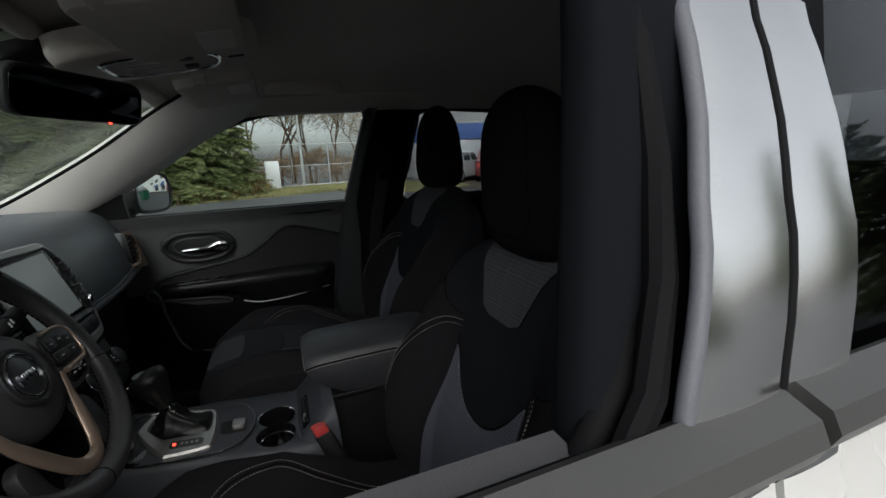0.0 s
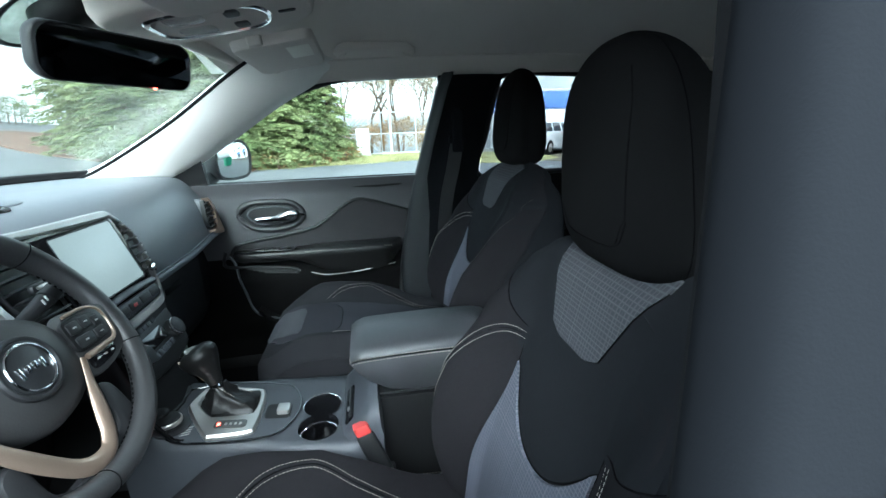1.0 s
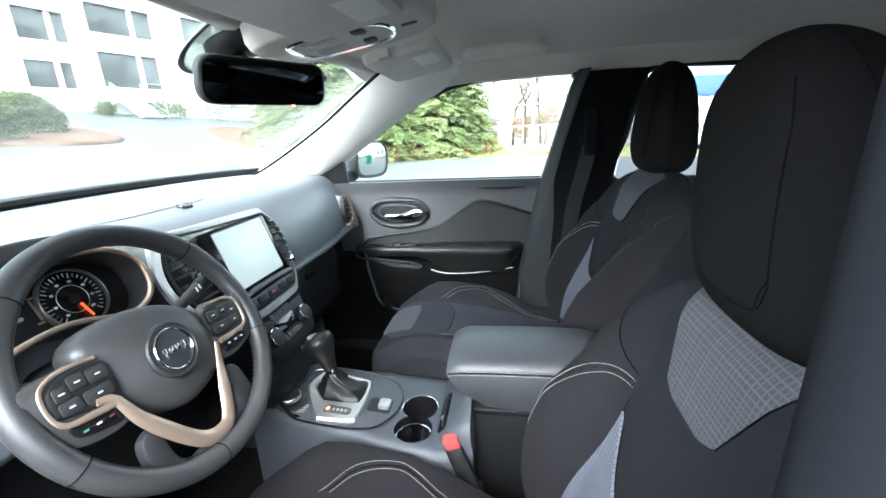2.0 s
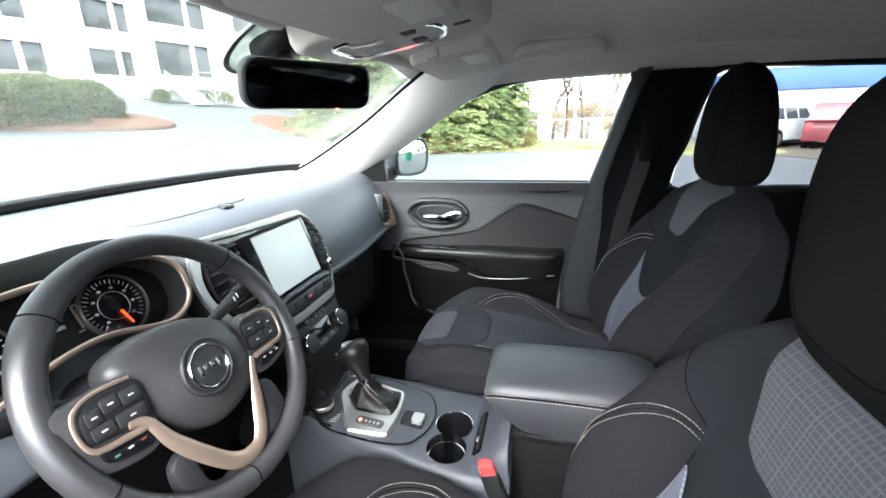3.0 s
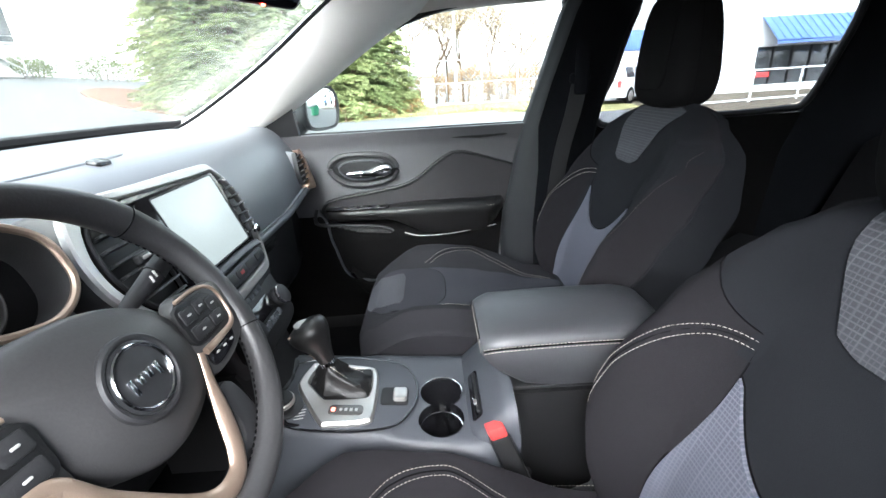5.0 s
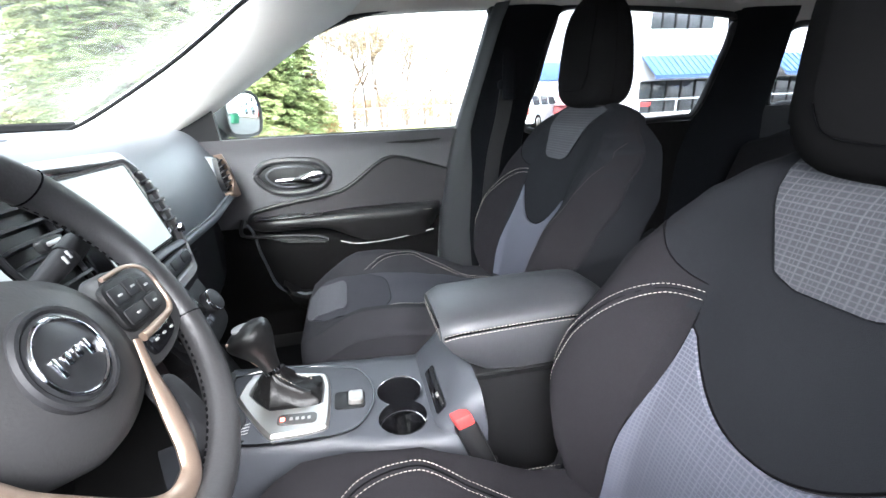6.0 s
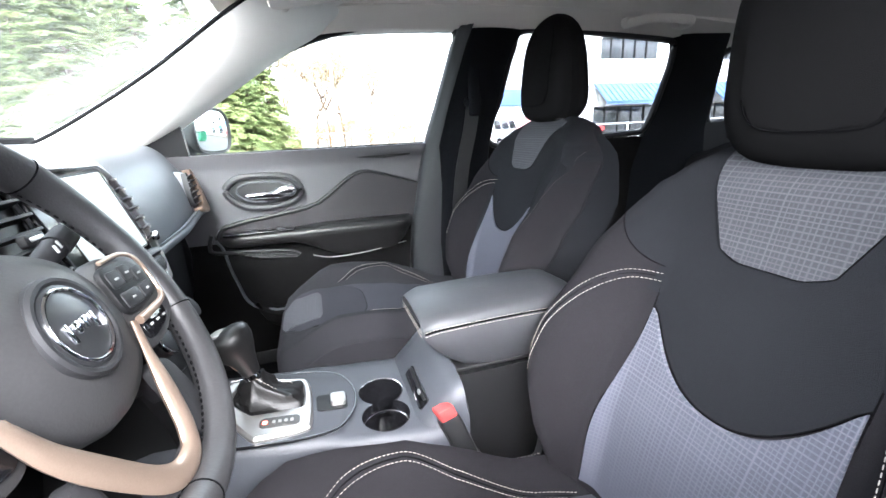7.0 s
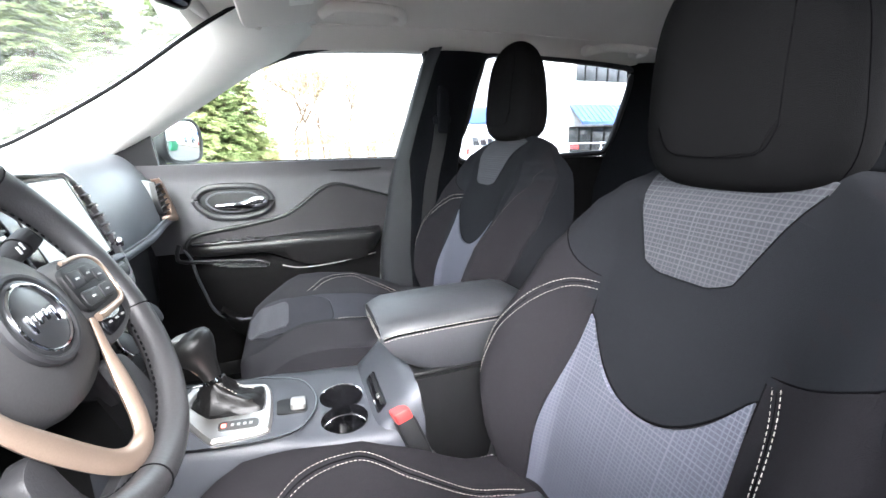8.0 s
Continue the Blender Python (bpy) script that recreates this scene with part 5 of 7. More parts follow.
# armrest box and lid
LX0, LX1, LW = 0.316, 0.640, 0.092
loops = []
for x in span(0.352, 0.66, 10):
    w = 0.094 if x > 0.37 else 0.088
    loops.append([Vector((x + 0.02 * (zz < 0.6), CY + 0.008 + y, zz)) for y, zz in ((-w, 0.44), (-w, 0.70), (-w + 0.004, 0.775), (w - 0.004, 0.775), (w, 0.70), (w, 0.44))])
part("armrest_box", loft(loops), DARK, con, "black armrest box")
lid = thing("console_armrest", (0.47, 0.0, 0.80), "padded black leatherette console armrest with pale stitching", "armrest")
loops = []
for x in [LX0, LX0 + 0.004, LX0 + 0.012, LX0 + 0.03] + span(LX0 + 0.06, LX1 - 0.04, 12) + [LX1 - 0.015, LX1 - 0.004, LX1]:
    k = min(smooth(LX0 - 0.02, LX0 + 0.03, x), smooth(LX1 + 0.02, LX1 - 0.03, x))
    w = LW * (0.88 + 0.12 * k)
    t = 0.872 + 0.018 * k + 0.004 * math.sin((x - LX0) * 9)
    b = 0.790 - 0.012 * smooth(LX0, LX0 + 0.15, x) + 0.02 * (1 - k)
    c = CY + 0.012
    rake = 0.050 * smooth(LX0 + 0.16, LX0, x)
    loops.append([Vector((x + rake * smooth(0.86, 0.79, z), c + y, z)) for y, z in ((-w * 0.9, b), (-w, b + 0.012), (-w - 0.002, t - 0.045), (-w, t - 0.022), (-w + 0.008, t - 0.008), (-w + 0.026, t), (0, t + 0.003), (w - 0.026, t), (w - 0.008, t - 0.008), (w, t - 0.022), (w + 0.002, t - 0.045), (w, b + 0.012), (w * 0.9, b))])
part("lid_pad", loft(loops), LEATHER_LID, lid, "padded leatherette lid", 50)
for dz in (0.0, -0.010):
    ln = [Vector((x, CY + 0.012 - LW * (0.88 + 0.12 * min(smooth(LX0 - 0.02, LX0 + 0.03, x), smooth(LX1 + 0.02, LX1 - 0.03, x))) - 0.0022, 0.859 + dz * 0.7 + 0.012 * smooth(LX0 - 0.02, LX0 + 0.03, x) + 0.004 * math.sin((x - LX0) * 9))) for x in span(LX0 + 0.004, LX1 - 0.01, 24)]
    part("stitching", stitches(ln, 0.0007, 0.0042, 0.0022), THREAD, lid)
    part("stitching", stitches([Vector((LX0 - 0.0012, CY + 0.012 + y, 0.862 + dz * 0.7)) for y in span(-LW * 0.85, LW * 0.85, 12)], 0.0007, 0.0042, 0.0022), THREAD, lid)
part("lid_seam", tube([p + Vector((0, 0.0006, 0.005)) for p in ln], 0.0022, 6), SEAM, lid)
part("lid_gap", box((0.500, CY + 0.012, 0.782), (0.28, 0.178, 0.008), 0.003), DARK, lid)

# driver's belt buckle
bk = thing("belt_buckle", (0.345, -0.137, 0.70), "black seat belt buckle with a red release button", "seat belt buckle")
bpz = frame_of((0.350, -0.140, 0.690), (0.86, 0.10, 0.2), (-0.35, 0.1, 0.93), (0.15, -0.98, 0.2))
part("buckle_body", plate(rrect(0.036, 0.13, 0.008, 4, 0, -0.01), bpz, 0.026, 0.006), DARK, bk)
part("release_button", plate(rrect(0.030, 0.022, 0.004, 4, 0, 0.062), lambda u, v, w: bpz(u, v, w + 0.002), 0.024, 0.004), RED, bk, "red release button")
part("buckle_strap", box((0.375, -0.148, 0.56), (0.03, 0.014, 0.20), 0.005), BELT, bk)

# ---- car shell ----
# side glass line: outline of the front side window, x and z; the glass leans inwards to the roof
YW = lambda z: 0.745 - 0.36 * max(z - 1.14, 0.0)
FRONT_WIN = [(-0.30, 1.155), (-0.10, 1.285), (0.10, 1.405), (0.25, 1.462), (0.42, 1.488), (0.642, 1.488), (0.555, 1.14), (0.05, 1.146)]
REAR_WIN = [(0.811, 1.130), (0.820, 1.29), (0.842, 1.43), (0.878, 1.487), (1.10, 1.486), (1.46, 1.466), (1.500, 1.43), (1.505, 1.33), (1.488, 1.165), (1.40, 1.142), (1.10, 1.134)]
QUARTER_WIN = [(1.80, 1.18), (1.762, 1.30), (1.725, 1.40), (1.78, 1.44), (1.90, 1.44), (1.99, 1.37), (1.97, 1.20), (1.88, 1.172)]
car = thing("car_body", (0.6, 0.0, 0.3), "pale painted car body with grey-beige cabin trim, parked on asphalt", "car")


# roof lining
def liner(x, y):
    e = abs(y) / 0.60
    z = 1.585 + 0.015 * math.exp(-(((x - 0.9) / 0.5) ** 2)) - 0.085 * e ** 3.2
    z -= 0.055 * smooth(0.30, -0.02, x) ** 1.5 + 0.08 * smooth(1.7, 2.3, x)
    return z


setting("ceiling", sheet(lambda x, y: Vector((x + 0.055 * (1 - (y / 0.6) ** 2) * smooth(0.3, 0.0, x) * -1, y, liner(x, y))), span(0.02, 2.25, 40), span(-0.60, 0.60, 36), 0.02, (0, 0, 1)), LINER, "grey-beige cloth headliner", "headliner", 60)
part("roof", sheet(lambda x, y: Vector((x, y, liner(x, y * 0.9) + 0.055)), span(-0.08, 2.35, 30), span(-0.66, 0.66, 24), 0.008, (0, 0, 1)), BODY, car, "pale painted roof", 60)
# side rails over the doors
for s in (-1, 1):
    loops = []
    for x, zt in [(p[0], p[2]) for p in curve([(0.05, 0, 1.470), (0.25, 0, 1.491), (0.45, 0, 1.504), (0.8, 0, 1.511), (1.2, 0, 1.510), (1.6, 0, 1.490), (2.0, 0, 1.45), (2.25, 0, 1.40)], 5)]:
        zb = zt - 0.026
        loops.append([Vector((x, s * y, z)) for y, z in ((0.545, zt + 0.022), (0.585, zt + 0.004), (YW(zb) - 0.018, zb + 0.004), (YW(zb) + 0.004, zb - 0.002), (YW(zb) + 0.05, zb), (0.67, zt + 0.06), (0.56, zt + 0.08))])
    part("roof_rail", loft(loops), LINER, car, "grey-beige roof rail trim", 60)
# front header over the windshield
part("header", tube(curve([(0.06, -0.56, 1.515), (0.0, -0.3, 1.528), (-0.025, 0.0, 1.532), (0.0, 0.3, 1.528), (0.06, 0.56, 1.515)], 8), 0.020, 10), LINER, car)
# A-pillars
for s in (-1, 1):
    A = curve([(-0.56, 0.66, 1.185), (-0.44, 0.625, 1.222), (-0.20, 0.570, 1.345), (0.0, 0.500, 1.463), (0.078, 0.462, 1.502), (0.15, 0.46, 1.545)], 8)
    B = curve([(-0.33, 0.735, 1.150), (-0.27, 0.712, 1.185), (-0.08, 0.690, 1.300), (0.13, 0.640, 1.425), (0.28, 0.605, 1.490), (0.44, 0.640, 1.535)], 8)
    loops = []
    for a, b in zip(A, B):
        b = b + Vector((0.006, 0.006, -0.014)) * smooth(-0.34, -0.24, b.x) * smooth(0.30, 0.20, b.x)
        m = (a + b) / 2 + Vector((0.012, -0.020, 0.0))
        q1, q3 = a.lerp(m, 0.5) + Vector((0.004, -0.008, 0)), b.lerp(m, 0.5) + Vector((0.006, -0.007, 0))
        out = Vector((-0.03, 0.075, 0.02))
        loops.append([Vector((p.x, s * p.y, p.z)) for p in (a, q1, m, q3, b, b + out * 0.6, a + out)])
    part("a_pillar_trim", loft(loops), PILLAR, car, "pale grey-beige pillar trim", 60)
    part("windshield_border", tube([Vector((p.x - 0.006, s * (p.y + 0.003), p.z + 0.004)) for p in A], 0.0048, 8), RUBBER, car, "black glass border")
    # mirror sail at the front corner of the window
    sail = [(-0.335, 1.145), (-0.275, 1.178), (-0.19, 1.238), (-0.172, 1.146)]
    part("mirror_sail", sheet(lambda u, v: Vector((sail[0][0] + (sail[3][0] - sail[0][0]) * u, s * (0.722 - 0.03 * v), (1.143) + (0.008 + 0.092 * u) * v)), span(0, 1, 8), span(0, 1, 6), 0.02, (0, s, 0)), DARK, car, "black mirror sail panel")

# windshield
def shield(u, v):
    half = 0.76 - 0.18 * v
    y = half * u
    x = -0.72 + 0.70 * v + 0.12 * (1 - v * 0.45) * u * u
    return Vector((x, y, 1.205 + 0.335 * v - 0.02 * u * u))


ws = part("windshield", sheet(shield, span(-1.13, 1.13, 26), span(0, 1, 12), 0.005, (-0.4, 0, 0.9)), WINDSHIELD, car, "clear raked windshield")
ws.visible_shadow = False
top_edge = [shield(u, 0.985) for u in span(-1, 1, 24)]
part("shade_band", tube(top_edge, 0.012, 8), RUBBER, car)
# mirror mount cover patch on the glass
tongue = lambda a, r: shield(-0.055 + 0.165 * r * math.cos(a), 0.985 - 0.19 * r * math.sin(a)) + Vector((0.005, 0, -0.007))
part("sensor_patch", sheet(tongue, span(0, math.pi, 24), span(0.03, 1, 8), 0.003, (0, 0, 1)), FRIT, car, "grey-green printed sensor patch on the glass", 60)
part("patch_border", tube([tongue(a, 1.0) + Vector((0.002, 0, -0.003)) for a in span(0.25, math.pi - 0.05, 24)], [0.002 + 0.004 * math.sin(a) for a in span(0.25, math.pi - 0.05, 24)], 8, flat=0.5), DARK, car, "black patch border")


def ring_cols(outline, n):
    return [(p[0], p[2]) for p in curve([(a, 0, b) for a, b in outline], n, True)]


def glass_pane(outline, sign, material, parent, name, label):
    o = ccw([Vector(q) for q in outline])
    loops = [[Vector((p.x, sign * (YW(p.y) + d), p.y)) for p in o] for d in (0.012, 0.016)]
    g = part(name, loft(loops), material, parent, label)
    g.visible_shadow = False
    return g


# B pillars, C pillars and the walls below the windows
for s in (-1, 1):
    side = "driver" if s < 0 else "passenger"
    loops = []
    if s > 0:
        for z, xa, xb in ((0.45, 0.50, 0.72), (0.80, 0.485, 0.745), (1.00, 0.525, 0.780), (1.14, 0.560, 0.802), (1.26, 0.592, 0.812), (1.38, 0.622, 0.826), (1.44, 0.638, 0.842), (1.482, 0.648, 0.868)):
            y = YW(z) - 0.006
            loops.append([Vector((x, yy, z)) for x, yy in ((xa, y + 0.03), (xa, y), (xa + 0.012, y - 0.018), (xa + 0.05, y - 0.034), ((xa + xb) / 2, y - 0.042), (xb - 0.05, y - 0.034), (xb - 0.012, y - 0.016), (xb, y), (xb, y + 0.03))])
        edge = []
        for z, xa in ((0.45, 0.50), (0.80, 0.485), (1.00, 0.525), (1.14, 0.560), (1.26, 0.592), (1.38, 0.622), (1.44, 0.637), (1.49, 0.656)):
            y, w = YW(z) - 0.012, 0.026 + 0.074 * smooth(1.22, 0.85, z)
            edge.append([Vector((x, yy, z)) for x, yy in ((xa - 0.008, y + 0.02), (xa - 0.007, y - 0.004), (xa - 0.002, y - 0.014), (xa + 0.012, y - 0.022), (xa + w * 0.5, y - 0.030), (xa + w, y - 0.037), (xa + w, y - 0.02), (xa + 0.02, y + 0.02))])
        # Grey lower trim; its narrow upper strip stands in for the edge's highlight.
        part("pillar_edge_trim", loft(edge), PILLAR_GREY, car, "grey pillar trim running up into a painted edge highlight", 60)
    else:
        for z in (0.45, 0.80, 1.00, 1.14, 1.26, 1.38, 1.50):
            c, y = 0.506 + 0.203 * (z - 1.3), 0.723 - 0.243 * (z - 1.3)
            loops.append([Vector((c + a, -(y + b), z)) for a, b in ((-0.004, 0.044), (-0.009, 0.034), (-0.010, 0.024), (-0.009, 0.014), (-0.006, 0.006), (0.0, 0.0), (0.012, -0.006), (0.03, -0.011), (0.08, -0.016), (0.14, -0.018), (0.20, -0.010), (0.23, 0.008), (0.23, 0.044))])
    part("b_pillar_trim", loft(loops), PILLAR_DARK, car, "dark pillar trim", 60 if s > 0 else 100)
    # belt tower slot and guide
    part("belt_guide_slot", box((0.70 - 0.03 * (s < 0), s * (0.625 + 0.07 * (s < 0)), 1.33), (0.04, 0.02, 0.20), 0.008), PILLAR_DARK, car)
    loops = []
    for z, xa, xb in ((0.45, 1.40, 1.80), (1.0, 1.44, 1.80), (1.15, 1.49, 1.785), (1.25, 1.505, 1.765), (1.35, 1.51, 1.745), (1.43, 1.50, 1.725), (1.48, 1.47, 1.72)):
        y = YW(z)
        loops.append([Vector((x, s * yy, z)) for x, yy in ((xa, y + 0.02), (xa, y - 0.005), (xa + 0.05, y - 0.04), (xb - 0.05, y - 0.06), (xb, y - 0.02), (xb, y + 0.02))])
    part("c_pillar_trim", loft(loops), PILLAR_DARK, car, "dark rear pillar trim", 50)
    part("cargo_side", sheet(lambda x, z: Vector((x, s * (YW(max(z, 1.0)) - 0.03), z)), span(1.60, 2.35, 8), span(0.45, 1.17, 8), 0.02, (0, s, 0)), DARK, car)
    part("quarter_upper", sheet(lambda x, z: Vector((x, s * (YW(z) + 0.0), z)), span(1.99, 2.35, 4), span(1.15, 1.46, 4), 0.02, (0, s, 0)), PILLAR, car)
    glass_pane(QUARTER_WIN, s, TINTED, car, "quarter_window", "tinted quarter window")
    part("quarter_frame", tube([Vector((p[0], s * YW(p[1]), p[1])) for p in ring_cols(QUARTER_WIN, 5)], 0.012, 8, True), DARK, car)
    # outside skin of the sill and the rocker
    part("rocker", box((0.6, s * 0.84, 0.36), (2.4, 0.12, 0.18), 0.03), BODY, car)
    part("sill_plate", box((0.55, s * 0.755, 0.42), (2.1, 0.06, 0.12), 0.02), DARK, car)

# floor, firewall, tail
floor_ = setting("floor", box((0.85, 0, 0.41), (3.0, 1.56, 0.04), 0.01), CARPET, "black carpeted car floor", "car floor")
part("firewall", box((-0.62, 0, 0.78), (0.04, 1.46, 0.74), 0.01), DARK, car)
part("tunnel", box((0.65, CY, 0.47), (0.9, 0.20, 0.10), 0.04), CARPET, car)
part("tailgate", box((2.33, 0, 0.80), (0.06, 1.46, 0.80), 0.02), DARK, car, "dark tailgate lining")
rg = part("rear_window", sheet(lambda u, v: Vector((2.33 - 0.12 * v, u * (0.60 - 0.06 * v), 1.19 + 0.26 * v)), span(-1, 1, 8), span(0, 1, 4), 0.005, (1, 0, 0)), TINTED, car, "tinted rear window")
rg.visible_shadow = False
part("tail_header", box((2.26, 0, 1.50), (0.14, 1.2, 0.09), 0.03), LINER, car)
# bonnet, cowl and wings outside
def bonnet(u, v):
    return Vector((-0.72 - 1.05 * v, 0.80 * u * (1 - 0.10 * v * v), 1.135 - 0.10 * v - 0.05 * u * u * u * u - 0.14 * v ** 4))


part("hood", sheet(bonnet, span(-1, 1, 20), span(0, 1, 14), 0.02, (0, 0, -1)), BODY, car, "pale painted bonnet")
part("cowl", box((-0.72, 0, 1.13), (0.14, 1.44, 0.05), 0.015), DARK, car, "black plastic cowl")
for y0, y1 in ((-0.55, 0.02), (0.05, 0.60)):
    part("wiper", tube(curve([(-0.70, y0, 1.185), (-0.715, (y0 + y1) / 2, 1.200), (-0.70, y1, 1.190)], 8), 0.008, 8), DARK, car, "black wiper arm")
for s in (-1, 1):
    part("front_wing", sheet(lambda x, z: Vector((x, s * (0.83 - 0.05 * smooth(0.9, 1.1, z)), z)), span(-1.8, -0.35, 12), span(0.35, 1.10, 10), 0.02, (0, -s, 0)), BODY, car)
    for x in (-1.15, 1.62):
        wv = part("wheel", tube([(x, s * 0.66, 0.36), (x, s * 0.86, 0.36)], [0.35, 0.35], 36), RUBBER, car, "black tyre")
        part("wheel_rim", plate(disc(0.24, 30), frame_of((x, s * 0.86, 0.36), (1, 0, 0), (0, 0, 1), (0, s, 0)), 0.012, 0.006), SATIN, wv)
part("front_bumper", box((-1.85, 0, 0.62), (0.16, 1.55, 0.62), 0.06), BODY, car)
part("rear_bumper", box((2.43, 0, 0.62), (0.16, 1.55, 0.62), 0.06), BODY, car)
part("underbody", box((0.2, 0, 0.33), (3.8, 1.5, 0.10), 0.03), DARK, car)

# ---- passenger front door ----
def door_y(x, z):
    y = 0.742 - 0.010 * smooth(1.10, 1.145, z) + 0.008 * math.sin(x * 2)
    y -= 0.018 * math.exp(-(((z - 1.145) / 0.02) ** 2))
    y -= 0.030 * smooth(0.86, 0.80, z) * smooth(0.55, 0.62, z)
    return y


rear_x = lambda z: 0.555 - 0.22 * max(1.14 - z, 0.0) if z > 0.80 else 0.480 - 0.10 * (0.80 - z)


low_x = lambda z: -0.355


def front_door(s, label, dx=0.0, dy=0.0, dz=0.0):
    door = thing("front_door", (0.12, s * 0.76, 0.45), label, "car door", "front doors")
    F = lambda x, y, z: Vector((x + dx, s * (y + dy), z + dz))
    pan = part("inner_panel", sheet(lambda u, z: F(-0.36 + (rear_x(z) + 0.36) * u, door_y(-0.36 + (rear_x(z) + 0.36) * u, z), z), span(0, 1, 30), span(0.40, 1.150, 38), 0.03, (0, s, 0)), DOOR_SOFT, door, "dark grey soft door panel", 50)
    part("lower_panel", sheet(lambda u, z: F(low_x(z) + (rear_x(z) - low_x(z) - 0.005) * u, door_y(low_x(z) + (rear_x(z) - low_x(z)) * u, z) - 0.004 - 0.004 * smooth(0.84, 0.80, z), z), span(0, 1, 24), span(0.40, 0.872, 20), 0.004, (0, s, 0)), LOWTRIM, pan, "black lower door plastic", 50)
    # window sill roll and rubber
    part("sill_seal", tube([F(x, 0.752, 1.148) for x in span(-0.33, 0.552, 20)], 0.006, 8), RUBBER, door)
    fr_ = [F(p[0], YW(p[1]) + 0.002, p[1]) for p in ring_cols(FRONT_WIN, 6)]
    part("window_frame", tube(fr_, 0.0085 if s > 0 else 0.0115, 10, True), DARK if s > 0 else RUBBER, door, "black window frame")
    out_ = [F(p[0], YW(p[1]) + 0.026, p[1]) for p in ring_cols(FRONT_WIN, 6)]
    part("outer_frame", tube(out_, 0.006 if s > 0 else 0.010, 8, True), RUBBER, door)
    # insert: below a sweeping line
    wrap = [(-0.125, 0.862, 0), (-0.140, 0.893, 0)]
    sweep = curve([(-0.120, 0.921, 0), (-0.071, 0.934, 0), (0.007, 0.945, 0), (0.087, 0.956, 0), (0.169, 0.974, 0), (0.239, 1.018, 0), (0.293, 1.055, 0), (0.344, 1.068, 0), (0.428, 1.045, 0), (0.529, 1.011, 0)], 8)
    zl = lambda x: lerp_table([(p[0], p[1]) for p in sweep[::4]], x)
    part("insert_panel", sheet(lambda u, t: F(-0.12 + 0.648 * u, door_y(0, 1.0) - 0.006, 0.885 + (zl(-0.12 + 0.648 * u) - 0.885) * t), span(0, 1, 36), span(0, 1, 8), 0.02, (0, s, 0)), FABRIC_DOOR, pan, "dark grey cloth door insert")
    part("insert_edge", tube([F(p[0], door_y(p[0], p[1]) - 0.007, p[1]) for p in curve(wrap + sweep[::4], 5)], 0.0065, 8), DARK, pan, "black sweeping seam")
    # release handle in its bowl
    hb = [(p[0], p[1]) for p in curve([(-0.095, 1.035, 0), (-0.06, 1.072, 0), (0.02, 1.078, 0), (0.095, 1.068, 0), (0.128, 1.030, 0), (0.10, 0.990, 0), (0.02, 0.975, 0), (-0.055, 0.988, 0)], 6, True)]
    hs = lambda u, v, w: F(u, door_y(u, v) - w, v)
    part("handle_bowl", plate(hb, lambda u, v, w: hs(u, v, w - 0.001), 0.004, 0.002), DARK, pan, "black handle bowl")
    part("bowl_rim", tube([hs(u, v, 0.005) for u, v in hb], 0.0105, 8, True), PLASTIC, pan, "dark bowl rim")
    hi_ = [(0.012 + (u - 0.012) * 0.72, 1.026 + (v - 1.026) * 0.62) for u, v in hb]
    part("inner_rim", tube([hs(u, v, 0.004) for u, v in hi_], 0.003, 8, True), CONSOLE, pan)
    lever = [(p[0], p[1]) for p in curve([(-0.036, 1.010, 0), (0.02, 1.004, 0), (0.075, 1.002, 0), (0.108, 1.012, 0), (0.116, 1.032, 0), (0.100, 1.046, 0), (0.068, 1.042, 0), (0.03, 1.028, 0), (-0.034, 1.024, 0)], 6, True)]
    part("release_handle", plate(lever, lambda u, v, w: F(u, door_y(0, 1.02) - 0.004 - w - 0.012 * smooth(-0.03, 0.08, u), v), 0.014, 0.007, 0.003), CHROME, pan, "chrome release handle", 60)
    # armrest with switch plate, pull pocket
    loops = []
    for x in [-0.150, -0.145, -0.13, -0.10] + span(-0.05, 0.42, 14) + [0.455, 0.475, 0.485]:
        k = smooth(-0.155, -0.08, x) * smooth(0.50, 0.44, x)
        top_ = 0.900 + 0.006 * smooth(0.1, 0.2, x)
        yo = 0.735 - (0.052 + 0.020 * smooth(0.05, 0.2, x)) * k
        zb = top_ - 0.040 - 0.060 * smooth(0.08, 0.24, x) * smooth(0.50, 0.40, x)
        loops.append([F(x, y, z) for y, z in ((0.75, top_ + 0.004), (yo + 0.03, top_ + 0.006), (yo + 0.008, top_ + 0.001), (yo, top_ - 0.012), (yo + 0.004, top_ - 0.030), (yo + 0.022, zb), (0.75, zb - 0.004))])
    arm = part("armrest", loft(loops), BOOT, door, "black leatherette door armrest", 50)
    sw = part("switch_plate", plate(rrect(0.215, 0.036, 0.010, 5), frame_of(F(-0.012, 0.705, 0.9035), (1, 0, 0.01), (0, s, 0), (0, 0, 1)), 0.004, 0.002), GLOSS, arm, "gloss black switch plate")
    for x in (-0.03, 0.01, 0.05):
        part("window_switch", plate(rrect(0.026, 0.016, 0.004, 4), frame_of(F(x, 0.703, 0.907), (1, 0, 0), (0, s, 0), (0.2, 0, 1)), 0.006, 0.002), PLASTIC, sw)
    part("stitching", stitches([F(x, 0.667, 0.899) for x in span(0.13, 0.45, 12)], 0.0009, 0.005, 0.003), THREAD, arm)
    pull = curve([F(0.14, 0.690, 0.812), F(0.20, 0.686, 0.798), F(0.32, 0.684, 0.803), F(0.455, 0.690, 0.822)], 8)
    part("pull_trim", tube(pull, 0.0014, 8), SATIN, arm, "slim bright pull trim")
